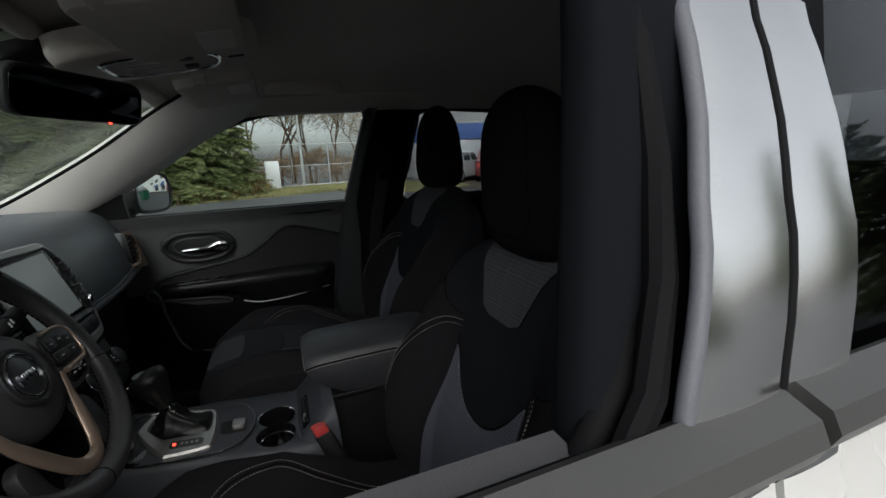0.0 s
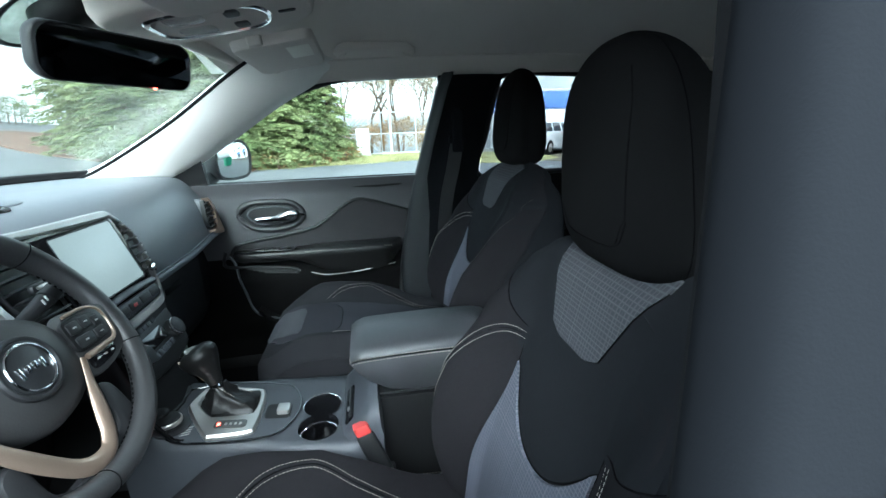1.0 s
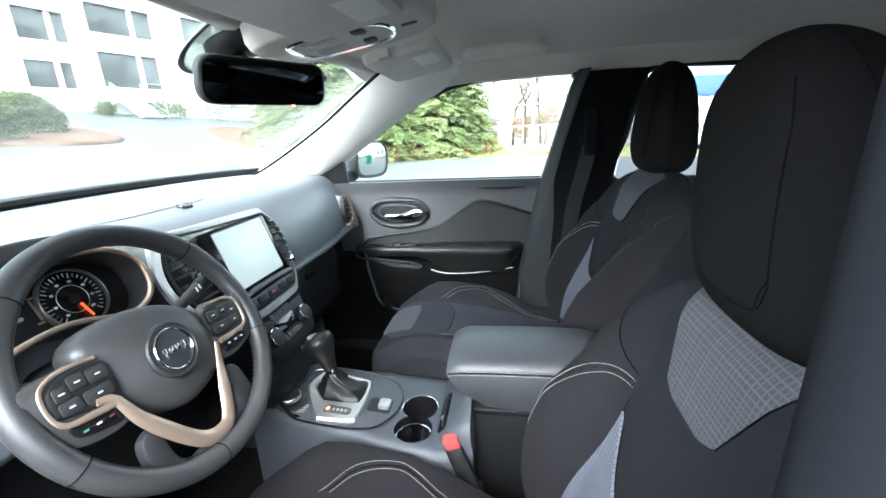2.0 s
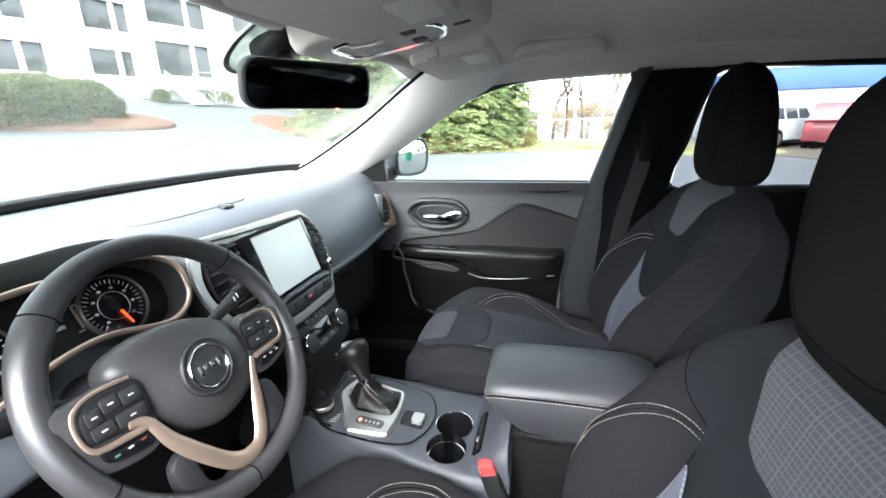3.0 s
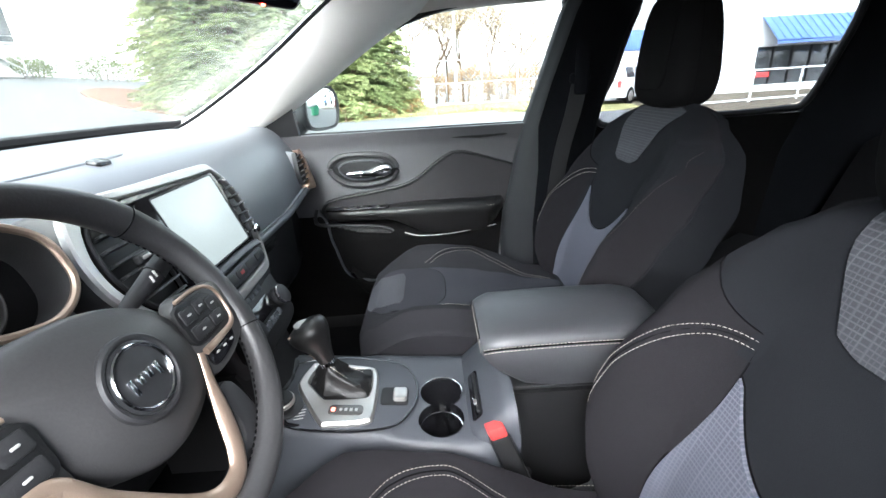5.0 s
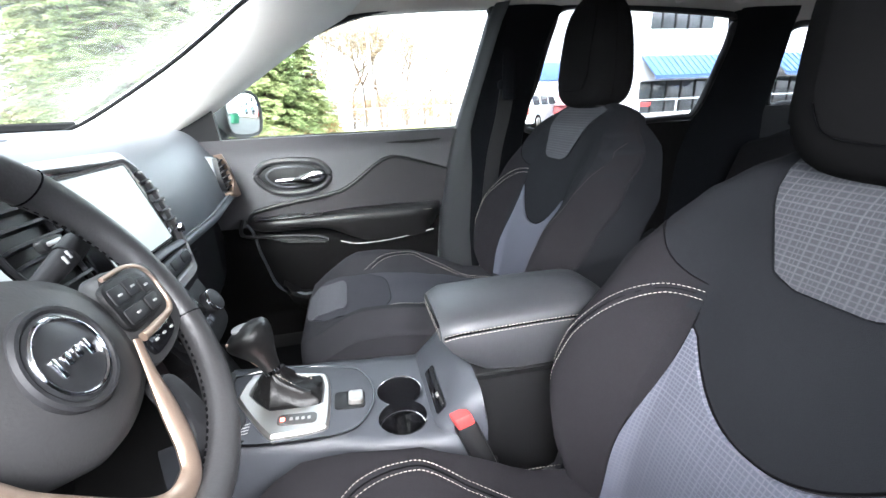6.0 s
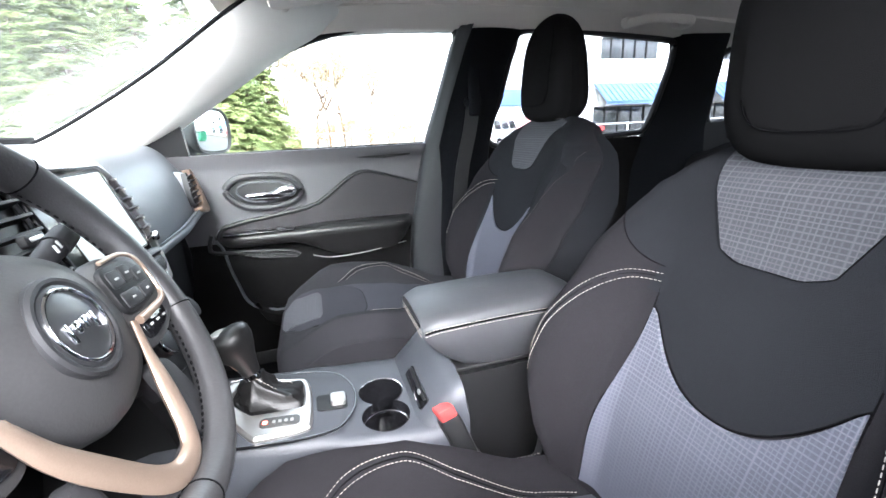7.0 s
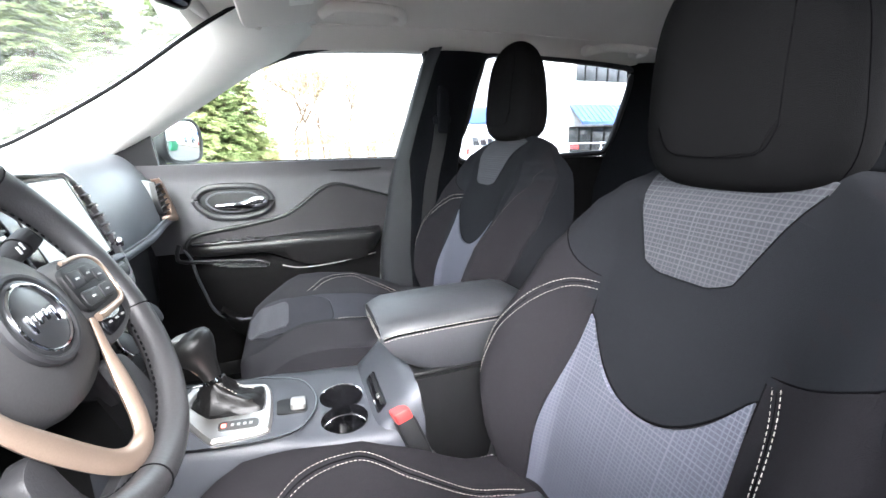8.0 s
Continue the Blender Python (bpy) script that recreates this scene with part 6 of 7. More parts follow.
    part("armrest_border", tube(curve([F(-0.155, 0.72, 0.905), F(-0.165, 0.715, 0.87), F(-0.15, 0.71, 0.85), F(-0.05, 0.705, 0.845), F(0.06, 0.70, 0.835), F(0.10, 0.695, 0.82)], 8), 0.006, 8), DARK, arm)
    for k in range(4):
        part("rib_line", tube([F(-0.09 + 0.02 * k, 0.708, 0.838 - 0.006 * k), F(0.09, 0.702, 0.828 - 0.006 * k)], 0.0022, 6), DARK, arm)
    # map pocket and lower panel line
    pocket = [(p[0], p[1]) for p in curve([(-0.06, 0.69, 0), (-0.02, 0.66, 0), (0.05, 0.645, 0), (0.40, 0.66, 0), (0.43, 0.60, 0), (0.40, 0.52, 0), (0.10, 0.52, 0), (0.0, 0.58, 0), (-0.04, 0.63, 0)], 6, True)]
    pk = part("map_pocket", plate(pocket, lambda u, v, w: F(u, door_y(u, v) - w, v), 0.05, 0.012), LOWTRIM, door, "black map pocket")
    part("pocket_edge", tube([F(p[0], door_y(p[0], p[1]) - 0.012 - 0.03 * smooth(0.75, 0.66, p[1]), p[1]) for p in curve([(-0.148, 0.885, 0), (-0.128, 0.845, 0), (-0.100, 0.739, 0), (-0.080, 0.692, 0), (-0.050, 0.664, 0), (-0.01, 0.652, 0), (0.05, 0.648, 0), (0.40, 0.665, 0)], 8)], 0.0045, 8), CONSOLE, pk, "grey pocket edge")
    # outside skin and belt moulding
    G = lambda x, y, z: F(x, y - (0.010 if s < 0 else 0.0), z)
    part("outer_skin", sheet(lambda x, z: G(x, 0.805 + 0.035 * math.sin((z - 0.35) / 0.75 * math.pi) - 0.02 * smooth(1.0, 1.09, z), z), span(-0.42, 0.695, 20), span(0.40, 1.135 if s < 0 else 1.085, 18), 0.012, (0, -s, 0)), BODY, door, "pale painted door skin", 60)
    part("outer_belt_moulding", loft([[G(x, y, z + (0.058 if s < 0 else 0.0) + 0.02 * x * 0.2) for y, z in ((0.770, 1.075), (0.772, 1.105), (0.782, 1.112), (0.806, 1.102), (0.812, 1.088), (0.806, 1.074))] for x in span(-0.40, 0.690, 12)]), MOULDING, door, "satin grey belt moulding")
    part("belt_seal", loft([[G(x, y, z + 0.02 * x * 0.2) for y, z in ((0.756, 1.10), (0.758, 1.122), (0.772, 1.118), (0.772, 1.10))] for x in span(-0.38, 0.64, 12)]), RUBBER, door)
    return door


door_p = front_door(1, "closed passenger front door with dark trim and chrome release handle")
glass_pane(FRONT_WIN, 1, SIDE_GLASS, door_p, "side_window", "clear side window")
DX, DYS, DZ = -0.10, 0.062, -0.02
door_d = front_door(-1, "closed driver's door with its window fully lowered", DX, DYS, DZ)
# outer pillar covers beside the open window
bulge = [(1.10, 0.786), (1.16, 0.780), (1.22, 0.768), (1.28, 0.749), (1.34, 0.725), (1.40, 0.697), (1.46, 0.665), (1.52, 0.630)]


def pillar_cover(F, dx, table, dy):
    """A barrel-curved cover strip with rounded long edges."""
    loops = []
    for z in span(1.112, 1.515, 16):
        xa = smooth_table([(a, b) for a, b, c in table], z)
        xb = smooth_table([(a, c) for a, b, c in table], z)
        y = smooth_table(bulge, z) + dy
        rows = [(xa + 0.003, y - 0.006), (xa + 0.003, y)]
        rows += [(xa + (xb - xa) * t, y + 0.0015 * math.sin(math.pi * t)) for t in (0.2, 0.35, 0.5, 0.65, 0.8)]
        rows += [(xb - 0.003, y), (xb, y - 0.003), (xb, y - 0.022), (xa + 0.03, y - 0.022)]
        loops.append([F(x, yy, z) for x, yy in rows])
    return loft(loops)


def smooth_table(tab, v):
    """A monotone table read with rounded corners."""
    return sum(lerp_table(tab, v + d) for d in (-0.03, -0.015, 0.0, 0.015, 0.03)) / 5


for s, door in ((-1, door_d), (1, door_p)):
    F = (lambda x, y, z: Vector((x + DX, -(y + DYS), z + DZ))) if s < 0 else (lambda x, y, z: Vector((x, y, z)))
    part("frame_cover", pillar_cover(F, 0.0, [(1.115, 0.596, 0.676), (1.16, 0.606, 0.684), (1.27, 0.644, 0.720), (1.38, 0.680, 0.752), (1.515, 0.724, 0.793)], -0.002 if s < 0 else 0.0), BODY_SATIN, door, "gloss black window frame cover, paled for the sky it reflects", 25)
    # Grey bar stands in for the cover's front edge and its dimmer reflection.
    flange = [F(smooth_table([(1.115, 0.596), (1.16, 0.606), (1.27, 0.644), (1.38, 0.680), (1.515, 0.724)], z) + 0.001, smooth_table(bulge, z) - (0.0075 if s < 0 else 0.0055), z) for z in span(1.112, 1.515, 16)]
    part("cover_front_edge", tube(flange, 0.0062, 10, up=(1, 0, 0)), RUN, door, "front edge of the frame cover, greyed for its dim reflection")

# rubber run channels beside the open window
for k, (x, y, r, m) in enumerate(((0.576, -0.024, 0.011, PILLAR_DARK), (0.594, -0.018, 0.011, PILLAR_DARK), (0.614, -0.010, 0.009, RUN), (0.630, -0.006, 0.0075, RUN), (0.650, 0.0, 0.011, RUBBER))):
    line = [Vector((x + 0.30 * (z - 1.14) + DX, -(YW(z) + y + DYS), z + DZ)) for z in span(1.10, 1.50, 12)]
    part("run_channel", tube(line, r, 10, up=(1, 0, 0)), m, door_d, "rubber run channel")
part("channel_backing", loft([[Vector((x + DX, -(y + DYS), z + DZ)) for x, y in ((a, YW(z) - 0.034), (a + 0.11, YW(z) - 0.006), (a + 0.11, YW(z) - 0.016), (a, YW(z) - 0.044))] for z, a in ((1.10, 0.572), (1.30, 0.620), (1.50, 0.668))]), RUBBER, door_d, sharp=100)

# ---- rear doors ----
for s in (-1, 1):
    F = (lambda x, y, z: Vector((x + DX, -(y + DYS), z + DZ))) if s < 0 else (lambda x, y, z: Vector((x, y, z)))
    rd = thing("rear_door", (1.1, s * 0.77, 0.45), "closed rear door with tinted window and dark lining", "car door", "rear doors")
    part("inner_panel", sheet(lambda x, z: F(x, 0.742, z), span(0.72, 1.50, 12), span(0.46, 1.13, 10), 0.03, (0, s, 0)), LOWTRIM, rd, "black rear door lining")
    part("window_frame", tube([F(p[0], YW(p[1]) + 0.002, p[1]) for p in ring_cols(REAR_WIN, 6)], 0.012, 8, True), DARK, rd, "black window frame")
    rw_ = glass_pane(REAR_WIN, s, TINTED, rd, "rear_side_window", "tinted rear side window")
    if s < 0:
        rw_.location = (DX, -DYS, DZ)
    G = lambda x, y, z: F(x, y - (0.010 if s < 0 else 0.0), z)
    part("outer_skin", sheet(lambda x, z: G(x, 0.805 + 0.035 * math.sin((z - 0.35) / 0.75 * math.pi) - 0.02 * smooth(1.0, 1.10, z), z), span(0.703, 1.62, 16), span(0.40, 1.135 if s < 0 else 1.10, 16), 0.012, (0, -s, 0)), BODY, rd, "pale painted door skin", 60)
    part("outer_belt_moulding", loft([[G(x, y, z + (0.058 if s < 0 else 0.0) + 0.02 * x * 0.2) for y, z in ((0.770, 1.080), (0.772, 1.108), (0.782, 1.115), (0.806, 1.105), (0.812, 1.092), (0.806, 1.078))] for x in span(0.700, 1.66, 10)]), MOULDING, rd, "satin grey belt moulding")
    part("frame_cover", pillar_cover(F, 0.0, [(1.115, 0.679, 0.748), (1.16, 0.687, 0.758), (1.27, 0.724, 0.797), (1.38, 0.756, 0.822), (1.515, 0.797, 0.862)], -0.002 if s < 0 else 0.0), BODY_SATIN, rd, "gloss black window frame cover, paled for the sky it reflects", 25)
    gap_ = [F(smooth_table([(1.115, 0.679), (1.16, 0.687), (1.27, 0.724), (1.38, 0.756), (1.515, 0.797)], z) + 0.0005, smooth_table(bulge, z) - (0.0050 if s < 0 else 0.0030), z) for z in span(1.112, 1.515, 16)]
    part("gap_seal", tube(gap_, 0.0036, 8, up=(1, 0, 0)), RUBBER, rd)
    part("rear_quarter_skin", sheet(lambda x, z: G(x, 0.80, z), span(1.63, 2.40, 8), span(0.40, 1.16, 8), 0.012, (0, -s, 0)), BODY, rd)
    part("armrest", box(F(1.05, 0.71, 0.88), (0.5, 0.06, 0.06), 0.02), LOWTRIM, rd)

# ---- seat belts ----
for s in (-1, 1):
    sb = thing("seat_belt", (0.66, s * 0.60, 0.6), "black webbing seat belt hanging on the pillar", "seat belt", "front seat belts")
    strap = [(0.700, 0.640, 1.262), (0.682, 0.630, 1.18), (0.655, 0.640, 1.05), (0.640, 0.660, 0.85), (0.630, 0.665, 0.60)]
    loops = []
    for p in curve(strap, 6):
        loops.append([Vector((p[0] + a + (-0.03 if s < 0 else 0), s * (p[1] + b + (0.075 if s < 0 else 0)), p[2])) for a, b in ((-0.024, -0.001), (0.024, -0.001), (0.024, 0.0012), (-0.024, 0.0012))])
    part("webbing", loft(loops), BELT, sb)
    part("guide_loop", box((0.70 + (-0.03 if s < 0 else 0), s * (0.640 + (0.050 if s < 0 else 0)), 1.275), (0.060, 0.030, 0.030), 0.010), PILLAR_DARK, sb, "black belt guide")
    part("latch_tongue", box((0.664 + (-0.03 if s < 0 else 0), s * (0.655 + (0.075 if s < 0 else 0)), 0.90), (0.055, 0.012, 0.05), 0.004), PILLAR_DARK, sb)

# ---- roof fittings ----
ohc = thing("overhead_console", (0.13, 0.0, 1.53), "grey-beige overhead console with map lamps in a bright frame", "overhead console")
op = frame_of((0.130, -0.008, 1.520), (1, 0, 0.16), (0, 1, 0), (0.16, 0, -1))
ov = [(p[0], p[1]) for p in curve([(-0.135, 0.085, 0), (-0.05, 0.12, 0), (0.10, 0.115, 0), (0.17, 0.08, 0), (0.185, 0, 0), (0.17, -0.08, 0), (0.10, -0.115, 0), (-0.05, -0.12, 0), (-0.135, -0.085, 0), (-0.15, 0, 0)], 6, True)]
part("housing", plate(ov, lambda u, v, w: op(u, v, w - 0.02), 0.042, 0.018), LINER, ohc, "grey-beige plastic housing", 60)
lf = [(p[0], p[1]) for p in curve([(-0.085, 0.06, 0), (0.0, 0.075, 0), (0.075, 0.062, 0), (0.098, 0, 0), (0.075, -0.062, 0), (0.0, -0.075, 0), (-0.085, -0.06, 0), (-0.10, 0, 0)], 6, True)]
part("lamp_frame", ring([(u * 1.0 + 0.01, v) for u, v in lf], [(u * 0.90 + 0.01, v * 0.90) for u, v in lf], lambda u, v, w: op(u, v, w + 0.017), 0.009, 0.003), CHROME, ohc, "bright lamp frame")
part("lamp_panel", plate([(u * 0.90 + 0.01, v * 0.90) for u, v in lf], lambda u, v, w: op(u, v, w + 0.014), 0.007, 0.002), CONSOLE, ohc, "grey lamp panel")
for v in (-0.035, 0.035):
    part("map_lamp", plate(rrect(0.06, 0.045, 0.012, 4, -0.025, v), lambda a, b, c: op(a, b, c + 0.020), 0.005, 0.002), LENS, ohc, "clear map lamp lens")
    part("lamp_button", plate(rrect(0.024, 0.030, 0.006, 4, 0.05, v), lambda a, b, c: op(a, b, c + 0.020), 0.006, 0.002), PLASTIC, ohc)
part("microphone", plate(rrect(0.03, 0.012, 0.005, 4, 0.135, 0.0), lambda a, b, c: op(a, b, c + 0.021), 0.003, 0.001), DARK, ohc)

mir = thing("rearview_mirror", (0.03, -0.09, 1.43), "black rear-view mirror on a windshield stalk", "rearview mirror")
mn = Vector((0.86, -0.44, -0.20)).normalized()
ma = Vector((0, 0, 1)).cross(mn).normalized()
mp = frame_of((0.024, -0.092, 1.428), ma, mn.cross(ma), mn)
mo = [(p.x, p.y + 0.002 * math.cos(p.x * 13)) for p in rrect(0.238, 0.074, 0.024, 7)]
shell = loft([[mp(u * k, v * k, w) for u, v in mo] for k, w in ((0.45, -0.040), (0.75, -0.032), (0.94, -0.016), (1.0, 0.0), (1.0, 0.010), (0.975, 0.014))])
part("shell", shell, PLASTIC, mir, "black mirror shell", 60)
part("glass", plate([(u * 0.955, v * 0.93) for u, v in mo], lambda u, v, w: mp(u, v, w + 0.0135), 0.0016, 0.0006), DIMMIRROR, mir, "darkened mirror glass")
part("indicator_lamp", plate(rrect(0.006, 0.003, 0.001, 2, 0.045, -0.0355), lambda u, v, w: mp(u, v, w + 0.0150), 0.001, 0.0003), RED_LIT, mir, "small red indicator lamp")
part("stalk", tube(curve([mp(0, 0.005, -0.035), mp(0.0, 0.03, -0.07), Vector((-0.11, -0.03, 1.485))], 6), [0.012] * 13, 12), DARK, mir)
part("camera_cover", loft([[Vector((-0.045 + 0.055 * k * math.cos(a), -0.050 + 0.052 * k * math.sin(a), z + 0.004 - 0.30 * 0.055 * k * -math.cos(a))) for a in [2 * math.pi * q / 28 for q in range(28)]] for k, z in ((1.0, 1.505), (0.99, 1.496), (0.94, 1.487), (0.82, 1.480), (0.60, 1.475), (0.25, 1.473))]), DARK, mir, "black sensor cover", 60)

for s in (1, -1):
    vs = thing("sun_visor", (0.20, s * 0.267, 1.50), "grey-beige folded sun visor with a printed label", "sun visor", "sun visors")
    vsp = frame_of((0.206, s * 0.272, 1.503), (1, 0, 0.17), (0, 1, -0.03 * s), (0.17, 0, -1))
    part("visor_panel", plate(rrect(0.17, 0.285, 0.025, 5), lambda u, v, w: vsp(u, v, w - 0.002), 0.022, 0.009), LINER, vs, "folded visor panel")
    part("visor_label", plate(rrect(0.05, 0.11, 0.004, 3, 0.045, -0.05 * s), lambda u, v, w: vsp(u, v, w + 0.0198), 0.0008, 0.0003), PAPER, vs, "pale printed label")
    part("visor_hinge", tube([vsp(-0.05, 0.135 * s, 0.012), vsp(-0.05, 0.175 * s, 0.005)], 0.010, 10), LINER, vs)
    part("visor_clip", plate(rrect(0.03, 0.02, 0.005, 4, -0.03, -0.150 * s), lambda u, v, w: vsp(u, v, w + 0.0), 0.018, 0.005), LINER, vs)
for s, x0, x1, y, z in ((1, 0.322, 0.535, 0.458, 1.556), (1, 1.20, 1.42, 0.495, 1.512), (-1, 1.20, 1.42, 0.495, 1.512)):
    gh = thing("grab_handle", ((x0 + x1) / 2, s * y, z), "grey-beige folding roof grab handle", "grab handle", "grab handles")
    part("grip", tube(curve([(x0, s * (y + 0.055), z - 0.018), (x0 + 0.003, s * (y + 0.020), z - 0.020), (x0 + 0.022, s * (y - 0.018), z - 0.018), (x0 + 0.06, s * (y - 0.028), z - 0.017), ((x0 + x1) / 2, s * (y - 0.031), z - 0.017), (x1 - 0.06, s * (y - 0.028), z - 0.017), (x1 - 0.022, s * (y - 0.018), z - 0.018), (x1 - 0.003, s * (y + 0.020), z - 0.020), (x1, s * (y + 0.055), z - 0.018)], 8), 0.0115, 12, flat=1.2), LINER, gh)
    for x in (x0 + 0.006, x1 - 0.006):
        part("mount", box((x, s * (y + 0.046), z - 0.014), (0.040, 0.034, 0.03), 0.010), LINER, gh)

# ---- door mirrors ----
for s in (1, -1):
    dm = thing("door_mirror", (-0.26, s * 0.90, 1.16), "black door mirror on the front corner of the door", "door mirror", "door mirrors")
    dn = Vector((0.93, -s * 0.35, -0.02)).normalized()
    da = Vector((0, 0, 1)).cross(dn).normalized()
    dp = frame_of((-0.150 + (DX if s < 0 else 0), s * (0.935 + (DYS if s < 0 else 0)), 1.222), da, dn.cross(da), dn)
    do = [(s * p[0] * 1.10, p[1]) for p in curve([(-0.085, 0.045, 0), (-0.03, 0.068, 0), (0.05, 0.074, 0), (0.092, 0.04, 0), (0.094, -0.03, 0), (0.06, -0.070, 0), (-0.05, -0.070, 0), (-0.088, -0.04, 0)], 6, True)]
    part("housing", loft([[dp(u * k, v * k, w) for u, v in do] for k, w in ((0.4, -0.085), (0.75, -0.065), (0.95, -0.03), (1.03, 0.0), (1.03, 0.014), (1.0, 0.018), (0.95, 0.017), (0.93, 0.010))]), PLASTIC, dm, "black mirror housing", 60)
    part("mirror_glass", plate([(u * 0.90, v * 0.89) for u, v in do], lambda u, v, w: dp(u, v, w + 0.012), 0.003, 0.001), MIRROR, dm, "clear mirror glass")
    part("mirror_arm", tube([dp(-0.06 * s, -0.05, -0.03), Vector((-0.24 + (DX if s < 0 else 0), s * 0.79, 1.135))], [0.025, 0.03], 12), DARK, dm)

# ---- rear bench ----
rs = thing("rear_seat", (1.5, 0.0, 0.6), "charcoal cloth rear bench with low head restraints", "car seat")
loops = []
for y in span(-0.66, 0.66, 20):
    k = 0.02 * math.cos(y / 0.33 * math.pi) + 0.03 * smooth(0.6, 0.66, abs(y))
    loops.append([Vector(p) for p in ((1.13 + k, y, 0.52), (1.12 + k, y, 0.64), (1.15 + k, y, 0.69), (1.30, y, 0.695 + k), (1.56, y, 0.67), (1.60, y, 0.50))])
# The bench's darker cloth stands in for the dimness of the rear cabin.
part("bench_cushion", loft(loops), FABRIC_DIM, rs, sharp=60)
loops = []
for y in span(-0.66, 0.66, 20):
    k = 0.015 * math.cos(y / 0.33 * math.pi)
    t = 1.10 - 0.05 * smooth(0.5, 0.66, abs(y))
    loops.append([Vector(p) for p in ((1.52, y, 0.62), (1.53 + k, y, 0.75), (1.60 + k, y, 0.95), (1.645, y, t - 0.02), (1.68, y, t), (1.74, y, t - 0.02), (1.74, y, 0.62))])
part("bench_back", loft(loops), FABRIC_DIM, rs, sharp=60)
for y in (-0.40, 0.0, 0.40):
    h = 0.13 if y else 0.08
    part("rear_headrest", loft([[Vector((1.69 + a * t, y + b * w, z)) for a, b in [(math.copysign(abs(math.cos(q)) ** 0.6, math.cos(q)), math.copysign(abs(math.sin(q)) ** 0.6, math.sin(q))) for q in [2 * math.pi * k / 24 for k in range(24)]]] for t, w, z in ((0.03, 0.10, 1.10), (0.045, 0.125, 1.115), (0.048, 0.13, 1.10 + h * 0.7), (0.035, 0.11, 1.10 + h), (0.012, 0.08, 1.112 + h))]), FABRIC, rs, sharp=60)

# ---- outside ----


def ground_z(x, y):
    k = max(0.0, min(-x - 5.0, 21.0))
    return 0.175 * k * (1 - 0.85 * smooth(13.0, 24.0, y) * smooth(-18.0, -9.0, x)) * smooth(-40, -20, y)


xs = [-400, -150, -60, -40] + span(-30, 30, 60) + [40, 60, 150, 400]
yy = [-400, -150, -60, -40] + span(-30, 60, 60) + [80, 150, 400]
setting("ground", grid(lambda x, y: Vector((x, y, ground_z(x, y))), xs, yy), ASPHALT, "damp grey asphalt car park rising to a drive", "ground", 80)


def strip(name, pts, material, label, category, lift=0.05, side=0.25):
    """A low bed with a rounded edge on the ground."""
    o = ccw([Vector(p[:2]) for p in curve([(a, b, 0) for a, b in pts], 6, True)])
    inner = offset_loop(o, side)
    c = sum(o, Vector((0, 0))) / len(o)
    loops = [[Vector((p.x, p.y, ground_z(p.x, p.y) + h)) for p in q] for q, h in ((o, -0.05), (o, lift * 0.6), (inner, lift))]
    for k in (0.7, 0.4, 0.12):
        loops.append([Vector((c.x + (p.x - c.x) * k, c.y + (p.y - c.y) * k, ground_z(c.x + (p.x - c.x) * k, c.y + (p.y - c.y) * k) + lift)) for p in inner])
    return setting(name, loft(loops), material, label, category, 80)


strip("grass_verge", [(-4.5, 17.2), (0.0, 18.2), (3.2, 19.5), (4.6, 15.4), (7.2, 15.0), (8.4, 16.6), (7.8, 21), (3, 25), (-5, 22)], GRASS, "winter grass verge along the car park", "grass", 0.05, 0.06)
strip("yard_gravel", [(8.6, 12.6), (9.0, 20.2), (26, 20.3), (30, 14), (20, 11.5)], GRAVEL, "damp tan gravel yard before the warehouse", "gravel", 0.03, 0.3)
strip("planting_bed", [(-13.0, 8.0), (-12.6, 11.6), (-14.2, 13.2), (-17, 12.5), (-18, 6), (-15, 5)], MULCH, "brown bark mulch planting bed", "planting bed", 0.12)
strip("tree_bed", [(-16, 20.5), (-9, 17.0), (-4.2, 16.8), (-4.5, 24), (-15, 26)], MULCH, "brown leaf-littered bed under conifers", "planting bed", 0.10)


def leaf_cloud(rng, centers, count, size, spread, flat=1.0):
    v, f = [], []
    for c in centers:
        for _ in range(count):
            d = Vector((rng.gauss(0, 1), rng.gauss(0, 1), rng.gauss(0, flat)))
            p = Vector(c) + d * spread
            a = Vector((rng.uniform(-1, 1), rng.uniform(-1, 1), rng.uniform(-0.6, 0.6))).normalized() * size * rng.uniform(0.6, 1.4)
            b = Vector((rng.uniform(-1, 1), rng.uniform(-1, 1), rng.uniform(-1, 1))).normalized().cross(a.normalized()) * size * 0.5
            k = len(v)
            v += [p - a, p + b, p + a, p - b]
            f.append((k, k + 1, k + 2, k + 3))
    return v, f


